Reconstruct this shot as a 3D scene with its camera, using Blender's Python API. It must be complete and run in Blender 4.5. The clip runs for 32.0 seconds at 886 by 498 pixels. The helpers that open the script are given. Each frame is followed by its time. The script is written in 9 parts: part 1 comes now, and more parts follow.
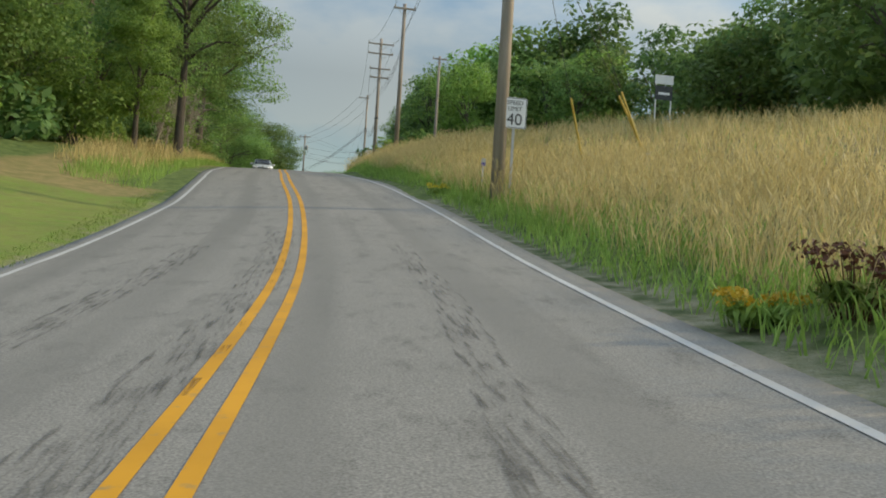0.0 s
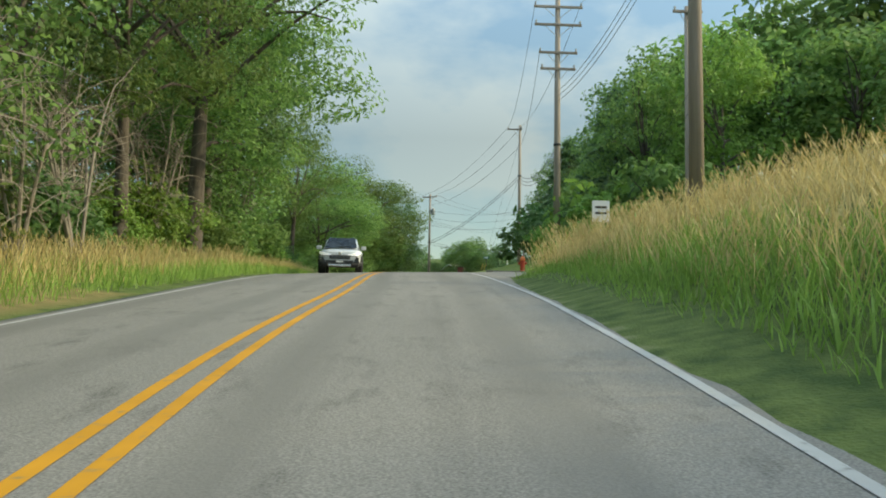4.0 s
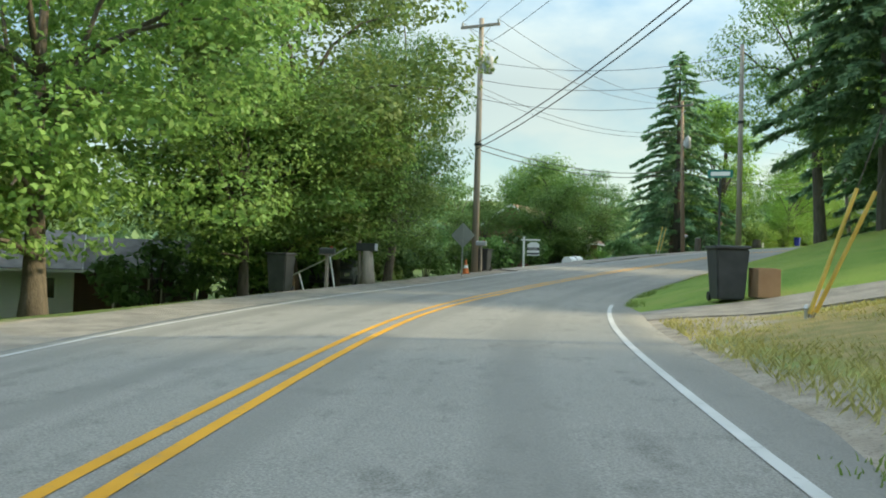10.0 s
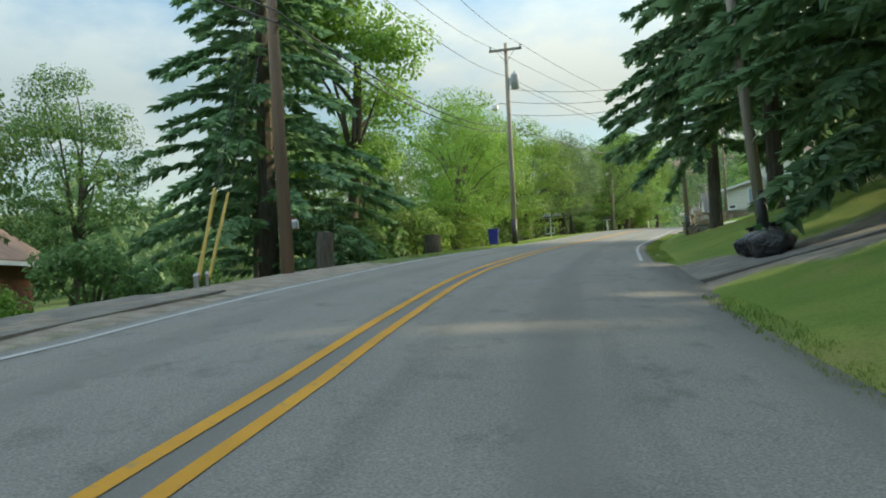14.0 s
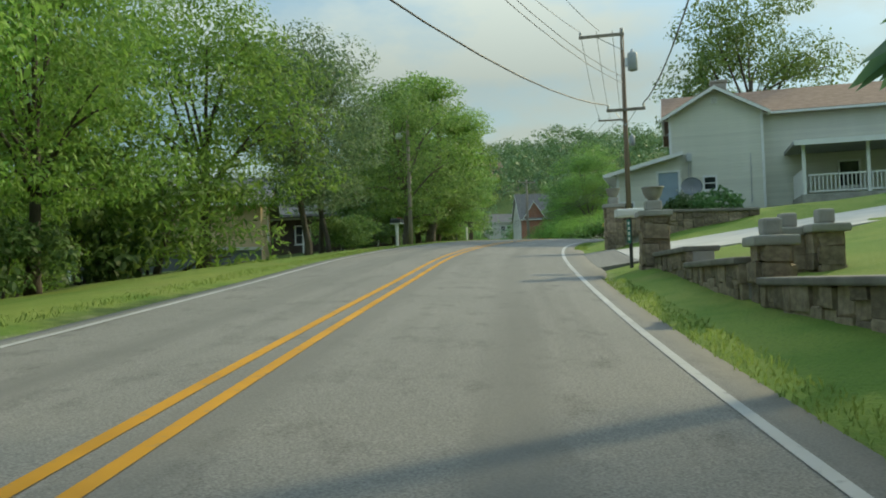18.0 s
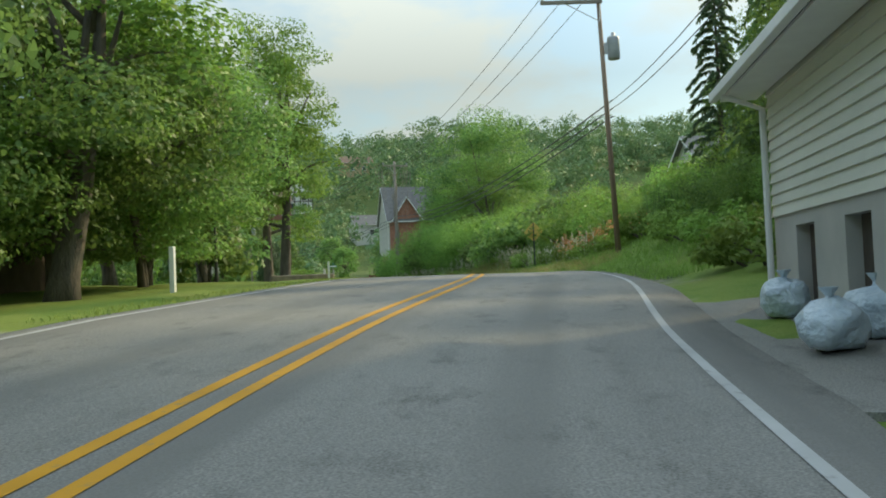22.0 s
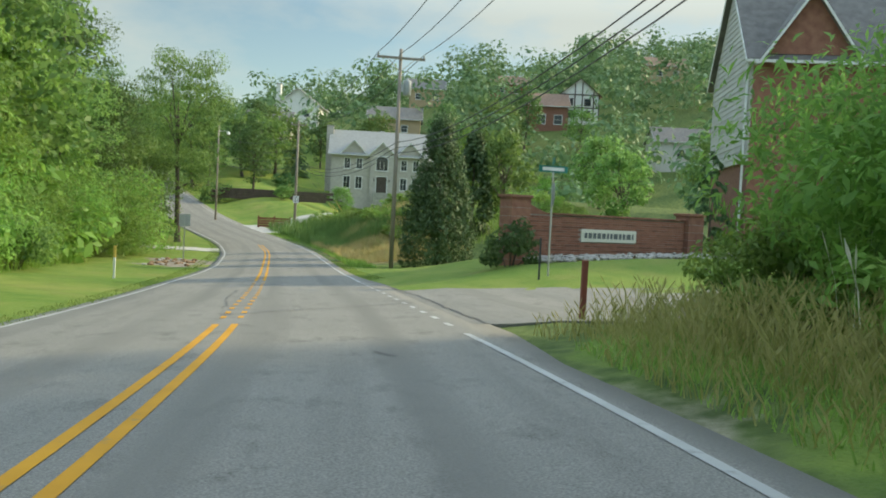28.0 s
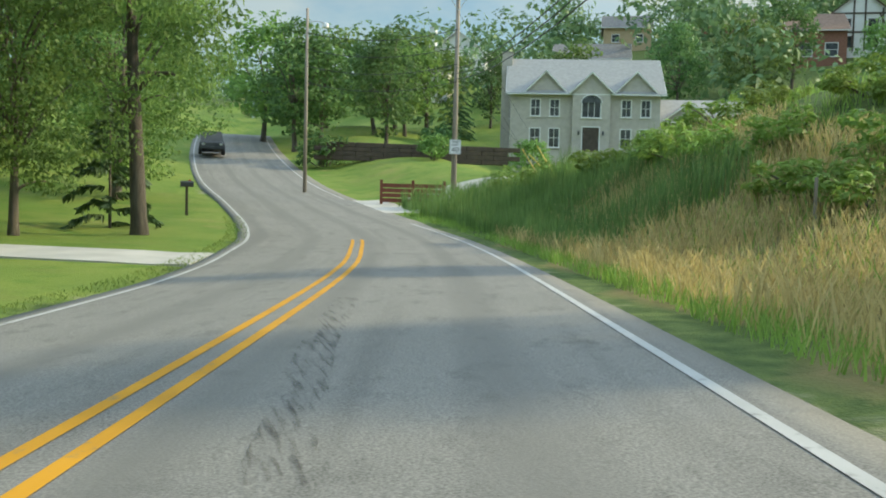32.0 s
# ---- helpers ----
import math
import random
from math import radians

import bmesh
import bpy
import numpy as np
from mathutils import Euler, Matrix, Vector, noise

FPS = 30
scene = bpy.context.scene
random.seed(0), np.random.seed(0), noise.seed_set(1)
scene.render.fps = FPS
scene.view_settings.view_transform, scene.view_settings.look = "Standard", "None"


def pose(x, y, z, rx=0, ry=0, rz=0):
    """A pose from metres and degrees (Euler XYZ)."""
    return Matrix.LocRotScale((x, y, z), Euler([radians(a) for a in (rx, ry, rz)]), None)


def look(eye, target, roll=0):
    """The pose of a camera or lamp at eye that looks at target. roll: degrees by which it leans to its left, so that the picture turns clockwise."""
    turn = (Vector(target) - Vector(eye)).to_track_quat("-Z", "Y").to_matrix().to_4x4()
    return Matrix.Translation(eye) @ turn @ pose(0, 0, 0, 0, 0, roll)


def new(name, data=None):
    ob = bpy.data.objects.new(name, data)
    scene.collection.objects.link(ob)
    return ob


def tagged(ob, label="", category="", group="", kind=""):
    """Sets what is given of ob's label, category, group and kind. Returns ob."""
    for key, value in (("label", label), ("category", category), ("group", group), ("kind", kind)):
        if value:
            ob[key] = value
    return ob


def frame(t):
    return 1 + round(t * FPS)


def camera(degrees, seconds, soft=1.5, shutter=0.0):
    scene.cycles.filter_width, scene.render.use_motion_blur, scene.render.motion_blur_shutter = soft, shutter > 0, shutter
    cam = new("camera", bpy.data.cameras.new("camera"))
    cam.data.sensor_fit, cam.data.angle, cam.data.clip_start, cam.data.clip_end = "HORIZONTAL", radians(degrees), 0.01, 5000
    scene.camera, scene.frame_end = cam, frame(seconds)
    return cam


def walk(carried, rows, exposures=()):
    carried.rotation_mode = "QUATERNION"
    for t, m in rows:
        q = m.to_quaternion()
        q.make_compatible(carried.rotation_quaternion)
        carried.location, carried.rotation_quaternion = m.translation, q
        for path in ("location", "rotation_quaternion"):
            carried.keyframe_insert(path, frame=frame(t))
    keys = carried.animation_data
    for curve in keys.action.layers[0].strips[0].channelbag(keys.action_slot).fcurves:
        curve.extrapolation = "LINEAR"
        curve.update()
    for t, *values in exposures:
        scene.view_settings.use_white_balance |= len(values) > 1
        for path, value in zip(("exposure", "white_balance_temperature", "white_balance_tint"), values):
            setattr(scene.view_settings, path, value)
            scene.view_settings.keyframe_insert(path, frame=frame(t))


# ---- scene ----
cam = camera(53.81, 32.0, soft=1.9)
PATH = [
    (0, (5.35, -39.15, -8.93), (8.18, -19.36, -8.29), 3.54),
    (0.5, (5.66, -33.56, -8.47), (7.79, -13.70, -7.36), 3.55),
    (1, (5.83, -28.13, -7.84), (7.37, -8.24, -6.43), 3.30),
    (1.5, (5.90, -22.76, -7.12), (7.03, -2.89, -5.20), 3.11),
    (2, (5.77, -17.36, -6.21), (6.51, 2.51, -3.98), 2.83),
    (2.5, (5.53, -12.09, -5.35), (6.00, 7.79, -3.23), 2.52),
    (3, (5.24, -6.82, -4.55), (5.45, 13.06, -2.42), 1.20),
    (3.5, (4.97, -1.72, -3.91), (4.96, 18.17, -1.89), 1.09),
    (5.5, (4.56, 19.07, -1.56), (3.85, 38.98, 0.24), 0.26),
    (6, (4.30, 24.19, -1.02), (3.58, 44.10, 0.77), 0.84),
    (6.5, (4.02, 29.39, -0.57), (3.24, 49.31, 1.10), 1.44),
    (7, (3.74, 35.12, -0.06), (2.83, 55.04, 1.50), 2.11),
    (7.5, (3.74, 40.94, 0.34), (2.56, 60.85, 1.86), 2.22),
    (8, (3.31, 46.73, 0.67), (2.13, 66.66, 1.85), 2.02),
    (8.5, (2.94, 52.30, 0.92), (1.64, 72.23, 1.83), 1.88),
    (9, (2.59, 57.64, 1.13), (1.37, 77.59, 1.92), 1.90),
    (9.5, (2.27, 63.41, 1.31), (1.18, 83.37, 2.06), 1.73),
    (10, (2.19, 69.14, 1.50), (1.35, 89.12, 2.10), 1.72),
    (10.5, (2.31, 74.78, 1.64), (1.85, 94.77, 2.02), 1.47),
    (11, (2.77, 80.49, 1.74), (3.05, 100.49, 2.03), 0.40),
    (11.5, (3.35, 86.01, 1.90), (4.45, 105.98, 1.94), -0.08),
    (12, (4.33, 92.20, 1.96), (6.86, 112.04, 1.90), -0.64),
    (12.5, (5.70, 98.25, 2.12), (9.72, 117.84, 2.35), -1.37),
    (13, (7.56, 103.77, 2.42), (13.19, 122.95, 2.87), -1.98),
    (13.5, (9.77, 108.81, 2.79), (16.87, 127.49, 3.39), -2.25),
    (14, (12.24, 113.89, 3.22), (20.28, 132.18, 4.11), -2.55),
    (14.5, (14.82, 118.42, 3.61), (23.55, 136.38, 4.62), -2.17),
    (15, (17.44, 122.94, 4.04), (27.02, 140.47, 4.97), -1.57),
    (15.5, (20.40, 127.42, 4.46), (30.58, 144.62, 5.34), -0.92),
    (17.5, (32.55, 144.03, 5.69), (44.35, 160.16, 6.41), -1.79),
    (18, (35.79, 147.87, 6.02), (47.86, 163.79, 6.79), -1.89),
    (18.5, (39.05, 151.72, 6.33), (51.40, 167.43, 7.06), -1.71),
    (19, (42.23, 155.29, 6.63), (54.72, 170.90, 7.19), -1.43),
    (19.5, (45.37, 158.85, 6.99), (58.13, 174.23, 7.74), -1.29),
    (20, (48.48, 162.19, 7.36), (61.48, 177.37, 8.22), -1.14),
    (20.5, (51.80, 165.69, 7.72), (65.03, 180.67, 8.57), -1.04),
    (21, (55.23, 169.11, 8.05), (68.80, 183.79, 8.80), -1.35),
    (21.5, (58.74, 172.39, 8.35), (72.62, 186.77, 9.08), -1.91),
    (22, (62.42, 175.70, 8.64), (76.62, 189.76, 9.35), -2.44),
    (22.5, (66.39, 178.94, 8.92), (80.84, 192.75, 9.64), -3.42),
    (23, (70.46, 182.16, 9.21), (85.07, 195.80, 9.89), -3.05),
    (23.5, (74.54, 185.30, 9.47), (89.25, 198.84, 10.22), -2.53),
    (24, (78.64, 188.38, 9.70), (93.32, 201.93, 10.41), -1.90),
    (24.5, (82.66, 191.71, 9.90), (97.26, 205.38, 10.34), -1.12),
    (26.5, (96.84, 209.70, 9.63), (108.45, 225.99, 9.42), 2.63),
    (27, (99.85, 215.15, 9.44), (110.47, 232.09, 8.98), 2.75),
    (27.5, (102.60, 220.81, 9.24), (112.32, 238.28, 8.55), 2.96),
    (28, (105.02, 226.38, 9.02), (113.82, 244.32, 8.26), 2.84),
    (28.5, (107.06, 231.67, 8.76), (115.07, 249.98, 8.00), 2.29),
    (29, (109.03, 237.29, 8.46), (116.30, 255.90, 7.57), 1.08),
    (29.5, (110.74, 242.98, 8.18), (117.47, 261.80, 7.44), 0.93),
    (30, (112.42, 248.68, 7.95), (118.70, 267.65, 7.07), 0.96),
    (30.5, (113.99, 254.25, 7.68), (119.90, 273.33, 6.71), 1.01),
    (31, (115.49, 259.79, 7.48), (121.20, 278.93, 6.37), 1.40),
    (31.5, (116.87, 265.30, 7.24), (122.42, 284.49, 6.17), 1.43),
    (32, (118.43, 271.05, 7.07), (123.77, 290.29, 6.00), 1.44),
]
EXPOSURES = ((0.0, 0.1, 7900, 4), (3.0, 0.45, 7900, -2), (6.2, 0.45, 7600, -4), (6.8, 0.45, 6900, -4), (7.2, 0.55, 7000, -4), (8.0, 1.0, 7900, -4), (9.0, 1.05, 8000, -4), (11.0, 0.95, 8000, -3), (12.0, 1.0, 8800, -1), (13.0, 0.45, 7500, -6), (14.0, 0.7, 7900, -2),
             (15.5, 0.85, 8000, 2), (18.0, 0.15, 7700, -8), (19.5, 0.1, 7700, -2), (21.0, 0.5, 7900, 2), (23.0, 0.3, 7700, -8), (24.5, 0.5, 7600, -8), (27.0, 0.65, 7900, -3), (28.0, 0.58, 7800, -2), (29.0, 0.4, 7500, -3), (30.5, 0.45, 7500, -2), (32.0, 0.6, 7400, -3))
walk(cam, [(t, look(eye, target, roll)) for t, eye, target, roll in PATH], EXPOSURES)
# ---- the road's centre line and the lie of the land ----
ROAD_A = [
    (3.53, -72.1, -11.6), (3.9, -61.1, -11.3), (4.27, -50.11, -10.8), (4.64, -39.12, -10.0),
    (5.01, -28.12, -8.87), (4.75, -17.13, -7.24), (4, -6.16, -5.54), (3.5, 4.83, -4.17), (3.25, 11.0, -3.4),
    (3.02, 19.02, -2.59), (2.41, 30, -1.58), (1.97, 41, -0.74), (1.28, 51.97, -0.16),
    (0.6, 62.95, 0.24), (0.39, 73.95, 0.55), (1.1, 84.92, 0.78), (2.94, 95.76, 1.01),
    (6.39, 106.19, 1.5), (11.22, 116.06, 2.27), (16.87, 125.5, 3.12), (23.17, 134.51, 3.84),
    (29.7, 143.37, 4.5),
]
ROAD_B = [
    (36.65, 151.89, 5.18), (43.92, 160.15, 5.93), (51.39, 168.22, 6.75), (59.31, 175.85, 7.44),
    (67.86, 182.77, 8.05), (76.7, 189.31, 8.58), (84.72, 196.8, 8.77), (91.69, 205.31, 8.64),
    (97.94, 214.34, 8.42), (102.67, 224.26, 8.05), (106.46, 234.58, 7.57), (109.68, 245.1, 7.06),
    (112.64, 255.7, 6.6), (115.51, 266.32, 6.18), (120.2, 284, 5.86), (122, 292, 5.85),
    (123.1, 300, 6), (122.8, 312, 6.7), (121.5, 326, 8.2), (121, 345, 10.8),
    (121.5, 366, 13.6), (123, 390, 15),
]
S0 = -36.2  # distance of the first point from the origin of the later chainage


def spline(points, step):
    """Catmull-Rom through the points, sampled about every step metres."""
    p = np.array(points, float)
    p = np.vstack([2 * p[0] - p[1], p, 2 * p[-1] - p[-2]])
    out = []
    for i in range(1, len(p) - 2):
        n = max(2, int(np.linalg.norm(p[i + 1] - p[i]) / step))
        u = np.linspace(0, 1, n, endpoint=False)[:, None]
        a, b, c, d = p[i - 1], p[i], p[i + 1], p[i + 2]
        out.append(0.5 * (2 * b + (c - a) * u + (2 * a - 5 * b + 4 * c - d) * u**2 + (3 * b - a - 3 * c + d) * u**3))
    return np.vstack(out + [p[-2:-1]])


LINE = spline(ROAD_A + ROAD_B, 1.0)
LS = S0 + np.r_[0, np.cumsum(np.linalg.norm(np.diff(LINE[:, :2], axis=0), axis=1))]
# the first stretch keeps stakes that count 0 abreast of the start
LS = np.where(LS < 40.8, LS + 3.2, np.where(LS < 55, 44 + (LS - 40.8) * 11 / 14.2, LS))
LT = np.gradient(LINE[:, :2], axis=0)
LT /= np.linalg.norm(LT, axis=1)[:, None]
LR = np.stack([LT[:, 1], -LT[:, 0]], 1)


def road_at(s):
    """Centre, unit tangent and unit right of the road at chainage s."""
    c = np.array([np.interp(s, LS, LINE[:, k]) for k in range(3)])
    t = np.array([np.interp(s, LS, LT[:, k]) for k in range(2)])
    t /= np.linalg.norm(t)
    return c, t, np.array([t[1], -t[0]])


def chainage(xy):
    """Chainage, offset to the right and road height for rows of x, y."""
    xy = np.atleast_2d(np.asarray(xy, float))
    s, d, z = np.empty(len(xy)), np.empty(len(xy)), np.empty(len(xy))
    for a in range(0, len(xy), 4000):
        q = xy[a:a + 4000]
        k = np.argmin(((q[:, None] - LINE[None, :, :2]) ** 2).sum(-1), 1)
        v = q - LINE[k, :2]
        along = (v * LT[k]).sum(-1)
        inner = (k > 0) & (k < len(LINE) - 1)
        s[a:a + 4000] = LS[k] + np.where(inner, np.clip(along, -1, 1), np.clip(along, -1, 1))
        side = (v * LR[k]).sum(-1)
        far = np.linalg.norm(v, axis=1)
        d[a:a + 4000] = np.sign(side + 1e-9) * np.where(inner, np.abs(side), far)
        z[a:a + 4000] = np.interp(s[a:a + 4000], LS, LINE[:, 2])
    return s, d, z


# cross-slope of the road, rising to the right, by chainage
BANK = ((-40, .07), (12, .07), (30, .065), (38, .03), (55, .02), (70, .02), (80, .035), (95, .038), (113, .028), (128, -.01), (140, -.03), (160, -.035), (203, -.035), (222, -.03), (243, -.05),
        (258, -.02), (265, .01), (280, .04), (295, .043), (320, .04), (342, .04), (360, .04), (376, 0), (470, 0))


def camber(s, d):
    """Height of the paving over the centre line's: crown, and cross-slope about the right lane's middle."""
    return -0.012 * np.minimum(np.abs(d), 5) + np.interp(s, [r[0] for r in BANK], [r[1] for r in BANK]) * (np.clip(d, -4.5, 4.5) - 1.8)


# distances of the painted lines from the road's middle, by chainage
MIDDLE = ((-32, -.06), (10, -.06), (28, -.1), (37, -.1), (45, -.22), (52, -.26), (65, -.18), (75, -.15), (88, -.12), (100, -.05), (111, .02), (120, -.05), (133, .08), (145, .05), (152, .2), (158, .38), (163, .35),
          (170, .18), (185, .1), (200, .09), (240, .09), (258, .2), (270, .2), (293, .04), (300, -.05), (317, -.18), (343, -.12), (372, 0))
RIGHT_LINE = ((-32, 3.22), (10, 3.22), (28, 3.3), (38, 3.05), (50, 3.1), (65, 3.33), (90, 3.16), (111, 3.37), (128, 3.5), (158, 3.6), (174, 3.45), (200, 3.37), (220, 3.36), (240, 3.42), (258, 3.65), (266, 3.9),
              (275, 3.7), (293, 3.34), (300, 3.42), (311, 3.15), (328, 3.1), (340, 3.25), (380, 3.25))
LEFT_LINE = ((-32, -3.4), (12, -3.35), (22, -2.95), (32, -2.9), (43, -3.2), (71, -3.35), (80, -3.3), (93, -3.0), (116, -3.4), (137, -3.1), (146, -3.5), (153, -2.8), (160, -2.2), (168, -2.2), (175, -2.5), (203, -2.4),
             (224, -2.95), (243, -3.1), (265, -3.0), (280, -3.4), (304, -3.4), (323, -3.0), (335, -2.8), (346, -2.5), (360, -2.8), (375, -3.2))


def table(rows, s):
    v = np.interp(s, [r[0] for r in rows], [r[1] for r in rows])
    return v if np.ndim(v) else float(v)


def verge(s, d):
    """Distance from the middle as it would be if the edge line lay 3.25 m out."""
    return np.abs(d) - np.where(np.asarray(d) > 0, table(RIGHT_LINE, s), -table(LEFT_LINE, s)) + 3.25


LAND_D = (4.0, 6.0, 9.0, 14.0, 22.0, 40.0, 80.0)
RIGHT, LEFT = [], []


def right(*row):
    RIGHT.append(row)


def left(*row):
    LEFT.append(row)


# heights over the road at 4, 6, 9, 14, 22, 40 and 80 m from its centre line
right(-40, 0, .6, 1.4, 2.4, 4.2, 5, 5)
right(0, 0, .6, 1.4, 2.5, 4.4, 5.2, 5)
right(20, 0, .7, 1.6, 2.7, 4.3, 4.8, 5)
right(40, 0, 1.0, 2.0, 3.0, 3.9, 4.3, 5)
right(58, 0, 1.2, 2.1, 2.8, 3.5, 4.2, 6)
right(65, 0, .3, .8, 1.6, 2.5, 5, 8)
right(69, 0, 0, 0, .2, 1, 4, 8)
right(79, 0, 0, .1, .4, 1.2, 4, 8)
right(83, 0, .15, .8, 2.4, 4.6, 8, 12)
right(90, 0, .4, 1.2, 2.8, 5.4, 9, 13)
right(105, 0, .5, 1.4, 2.9, 5.2, 8.5, 12.5)
right(112, 0, .3, 1.1, 2.5, 4.6, 8, 12)
right(117, 0, .2, 1.1, 2.6, 4.5, 8, 12)
right(123, 0, .15, .7, 1.8, 3.5, 7, 11)
right(130, .05, .6, 1.3, 2.4, 4.2, 7, 10)
right(146, .1, .75, 1.6, 2.8, 4.6, 7, 9)
right(165, 0, .5, 1.2, 2.2, 3.5, 5.5, 8)
right(170, 0, .3, .9, 2, 3.2, 5, 8)
right(178, .05, .6, 1.4, 2.4, 3.6, 5, 8)
right(190, .05, .5, 1.3, 2.3, 3.4, 5, 7)
right(196, 0, .25, .55, 1.2, 2.3, 4, 6)
right(210, 0, .3, .55, 1.15, 2.1, 4, 6)
right(215, 0, .25, .55, 1.2, 2.2, 4, 6)
right(220, 0, .2, .55, 1.2, 2.2, 3.5, 6)
right(225, 0, .5, 1, 1.4, 2.2, 3.5, 6)
right(234, 0, .45, .9, 1.2, 1.8, 3, 6)
right(240, 0, .05, .4, .9, 1.5, 3, 6)
right(247, 0, .05, .4, .9, 1.5, 3, 6)
right(253, 0, .4, 1.2, 2, 3, 5, 8)
right(257, .1, .9, 1.8, 2.6, 3.8, 6, 8.5)
right(264, .1, 1.2, 2.3, 3.2, 4.7, 6.5, 9)
right(275, 0, .6, 1.4, 2.5, 4.5, 7, 9)
right(295, 0, .3, 1, 2.2, 4, 6, 8)
right(308, 0, .3, .8, 1.5, 2.5, 4, 6)
right(314, 0, 0, .05, .1, .4, 1, 3)
right(322, 0, .05, .2, .3, .5, 1, 3)
right(327, 0, .25, .9, 1.2, 1.5, 2, 4)
right(336, 0, .25, .9, 1.2, 1.5, 2, 4)
right(346, 0, -.1, .1, .6, 1.2, 2, 5)
right(358, 0, -.2, .7, 2.6, 3.4, 3.4, 5)
right(372, 0, -.1, 2.2, 5.0, 5.4, 5, 6)
right(386, 0, 0, .9, 2.4, 2.9, 3.2, 6)
right(430, 0, .2, 1, 2, 3, 4, 6)
left(-40, 0, -.1, -.2, -.3, -.5, -1, -2)
left(0, 0, -.1, -.2, -.3, -.5, -1, -2)
left(40, 0, .2, .5, .6, .5, 0, -1)
left(60, 0, .2, .4, .3, 0, -1, -3)
left(100, 0, .1, .1, -.3, -1, -2, -4)
left(125, 0, -.1, -.5, -1.2, -2.1, -3, -5)
left(140, 0, -.1, -.5, -1.2, -2.1, -3, -5)
left(150, 0, -.1, -.4, -1, -1.8, -3, -5)
left(175, 0, -.1, -.4, -.9, -1.5, -3, -5)
left(200, 0, -.05, -.2, -.6, -1.2, -3, -5)
left(230, 0, -.05, -.2, -.5, -1, -2.5, -5)
left(260, 0, 0, .1, .2, 0, -1, -3)
left(290, 0, -.1, -.2, -.4, -.8, -2, -4)
left(310, 0, -.05, -.1, .1, .4, 1, 2)
left(345, 0, -.05, -.1, 0, .3, 1, 3)
left(375, 0, 0, 0, .1, .4, 1, 4)
left(420, 0, .2, .8, 2, 4, 8, 14)


def profile(rows, s, d):
    """Height by chainage and distance, bilinear in the rows."""
    tab = np.array(rows, float)
    k = np.clip(np.searchsorted(tab[:, 0], s) - 1, 0, len(tab) - 2)
    u = np.clip((s - tab[k, 0]) / (tab[k + 1, 0] - tab[k, 0]), 0, 1)
    u = u * u * (3 - 2 * u)
    ds = np.array((3.6,) + LAND_D)
    j = np.clip(np.searchsorted(ds, d) - 1, 0, len(ds) - 2)
    v = np.clip((d - ds[j]) / (ds[j + 1] - ds[j]), 0, 1)
    hh = np.c_[0 * tab[:, 0], tab[:, 1:]]
    low = hh[k, j] * (1 - v) + hh[k, j + 1] * v
    high = hh[k + 1, j] * (1 - v) + hh[k + 1, j + 1] * v
    return low * (1 - u) + high * u


def land(xy):
    """Ground height for rows of x, y: the road's own height, its banks, and the wooded hill beyond the bend."""
    xy = np.atleast_2d(np.asarray(xy, float))
    s, d, z = chainage(xy)
    fade = np.clip((10 - np.abs(d)) / 5.5, 0, 1)
    near = z + (camber(s, d) + 0.05) * fade + np.where(d > 0, profile(RIGHT, s, verge(s, d)), profile(LEFT, s, verge(s, d)))
    # away from the road the upland evens out
    away = np.clip((d - 55) / 90, 0, 1)
    near = near + (12 - near) * away * away * (3 - 2 * away)
    hill = 11.0 + 0.26 * np.minimum(xy[:, 1] - 350, 60) + 0.22 * (xy[:, 0] - 155)
    hill = np.where(hill > 58, 58 + (hill - 58) * 0.35, hill)
    hill = np.minimum(hill, 70)
    w = np.clip((np.abs(d) - 9) / 25, 0, 1) * np.clip((xy[:, 1] - 285) / 40, 0, 1)
    w = np.where(s > 250, w, 0)
    w = w * w * (3 - 2 * w)
    return near + np.where(d > 0, hill - near, np.maximum(hill - near, 0)) * w


def ground(x, y):
    return float(land([(x, y)])[0])


def spot(s, d, lift=0.0):
    """A place on the land at chainage s, d metres to the right of the centre line."""
    c, t, r = road_at(s)
    x, y = c[:2] + r * d
    return float(x), float(y), ground(x, y) + lift


def heading(s):
    """Degrees by which the road at s is turned from +y."""
    _, t, _ = road_at(s)
    return math.degrees(math.atan2(-t[0], t[1]))
# ---- light ----
SUN_YAW, SUN_HEIGHT = -90.0, 28.0
world = bpy.data.worlds.new("sky")
scene.world = world
world.use_nodes = True
wn, wl = world.node_tree.nodes, world.node_tree.links
sky = wn.new("ShaderNodeTexSky")
sky.sky_type, sky.sun_disc = "NISHITA", False
sky.sun_elevation, sky.sun_rotation = radians(SUN_HEIGHT), radians(-SUN_YAW)
sky.air_density, sky.dust_density, sky.ozone_density = 1.0, 0.5, 2.0
coord = wn.new("ShaderNodeTexCoord")
stretch = wn.new("ShaderNodeMapping")
stretch.inputs["Scale"].default_value = (2.2, 2.2, 5.0)
cloud = wn.new("ShaderNodeTexNoise")
cloud.inputs["Scale"].default_value, cloud.inputs["Detail"].default_value, cloud.inputs["Roughness"].default_value = 1.5, 8.0, 0.55
ramp = wn.new("ShaderNodeValToRGB")
ramp.color_ramp.elements[0].position, ramp.color_ramp.elements[1].position = 0.42, 0.6
ramp.color_ramp.elements[1].color = (0.85, 0.85, 0.85, 1)
mix = wn.new("ShaderNodeMix")
mix.data_type = "RGBA"
mix.inputs["B"].default_value = (4.5, 4.85, 5.3, 1)
wl.new(coord.outputs["Generated"], stretch.inputs["Vector"])
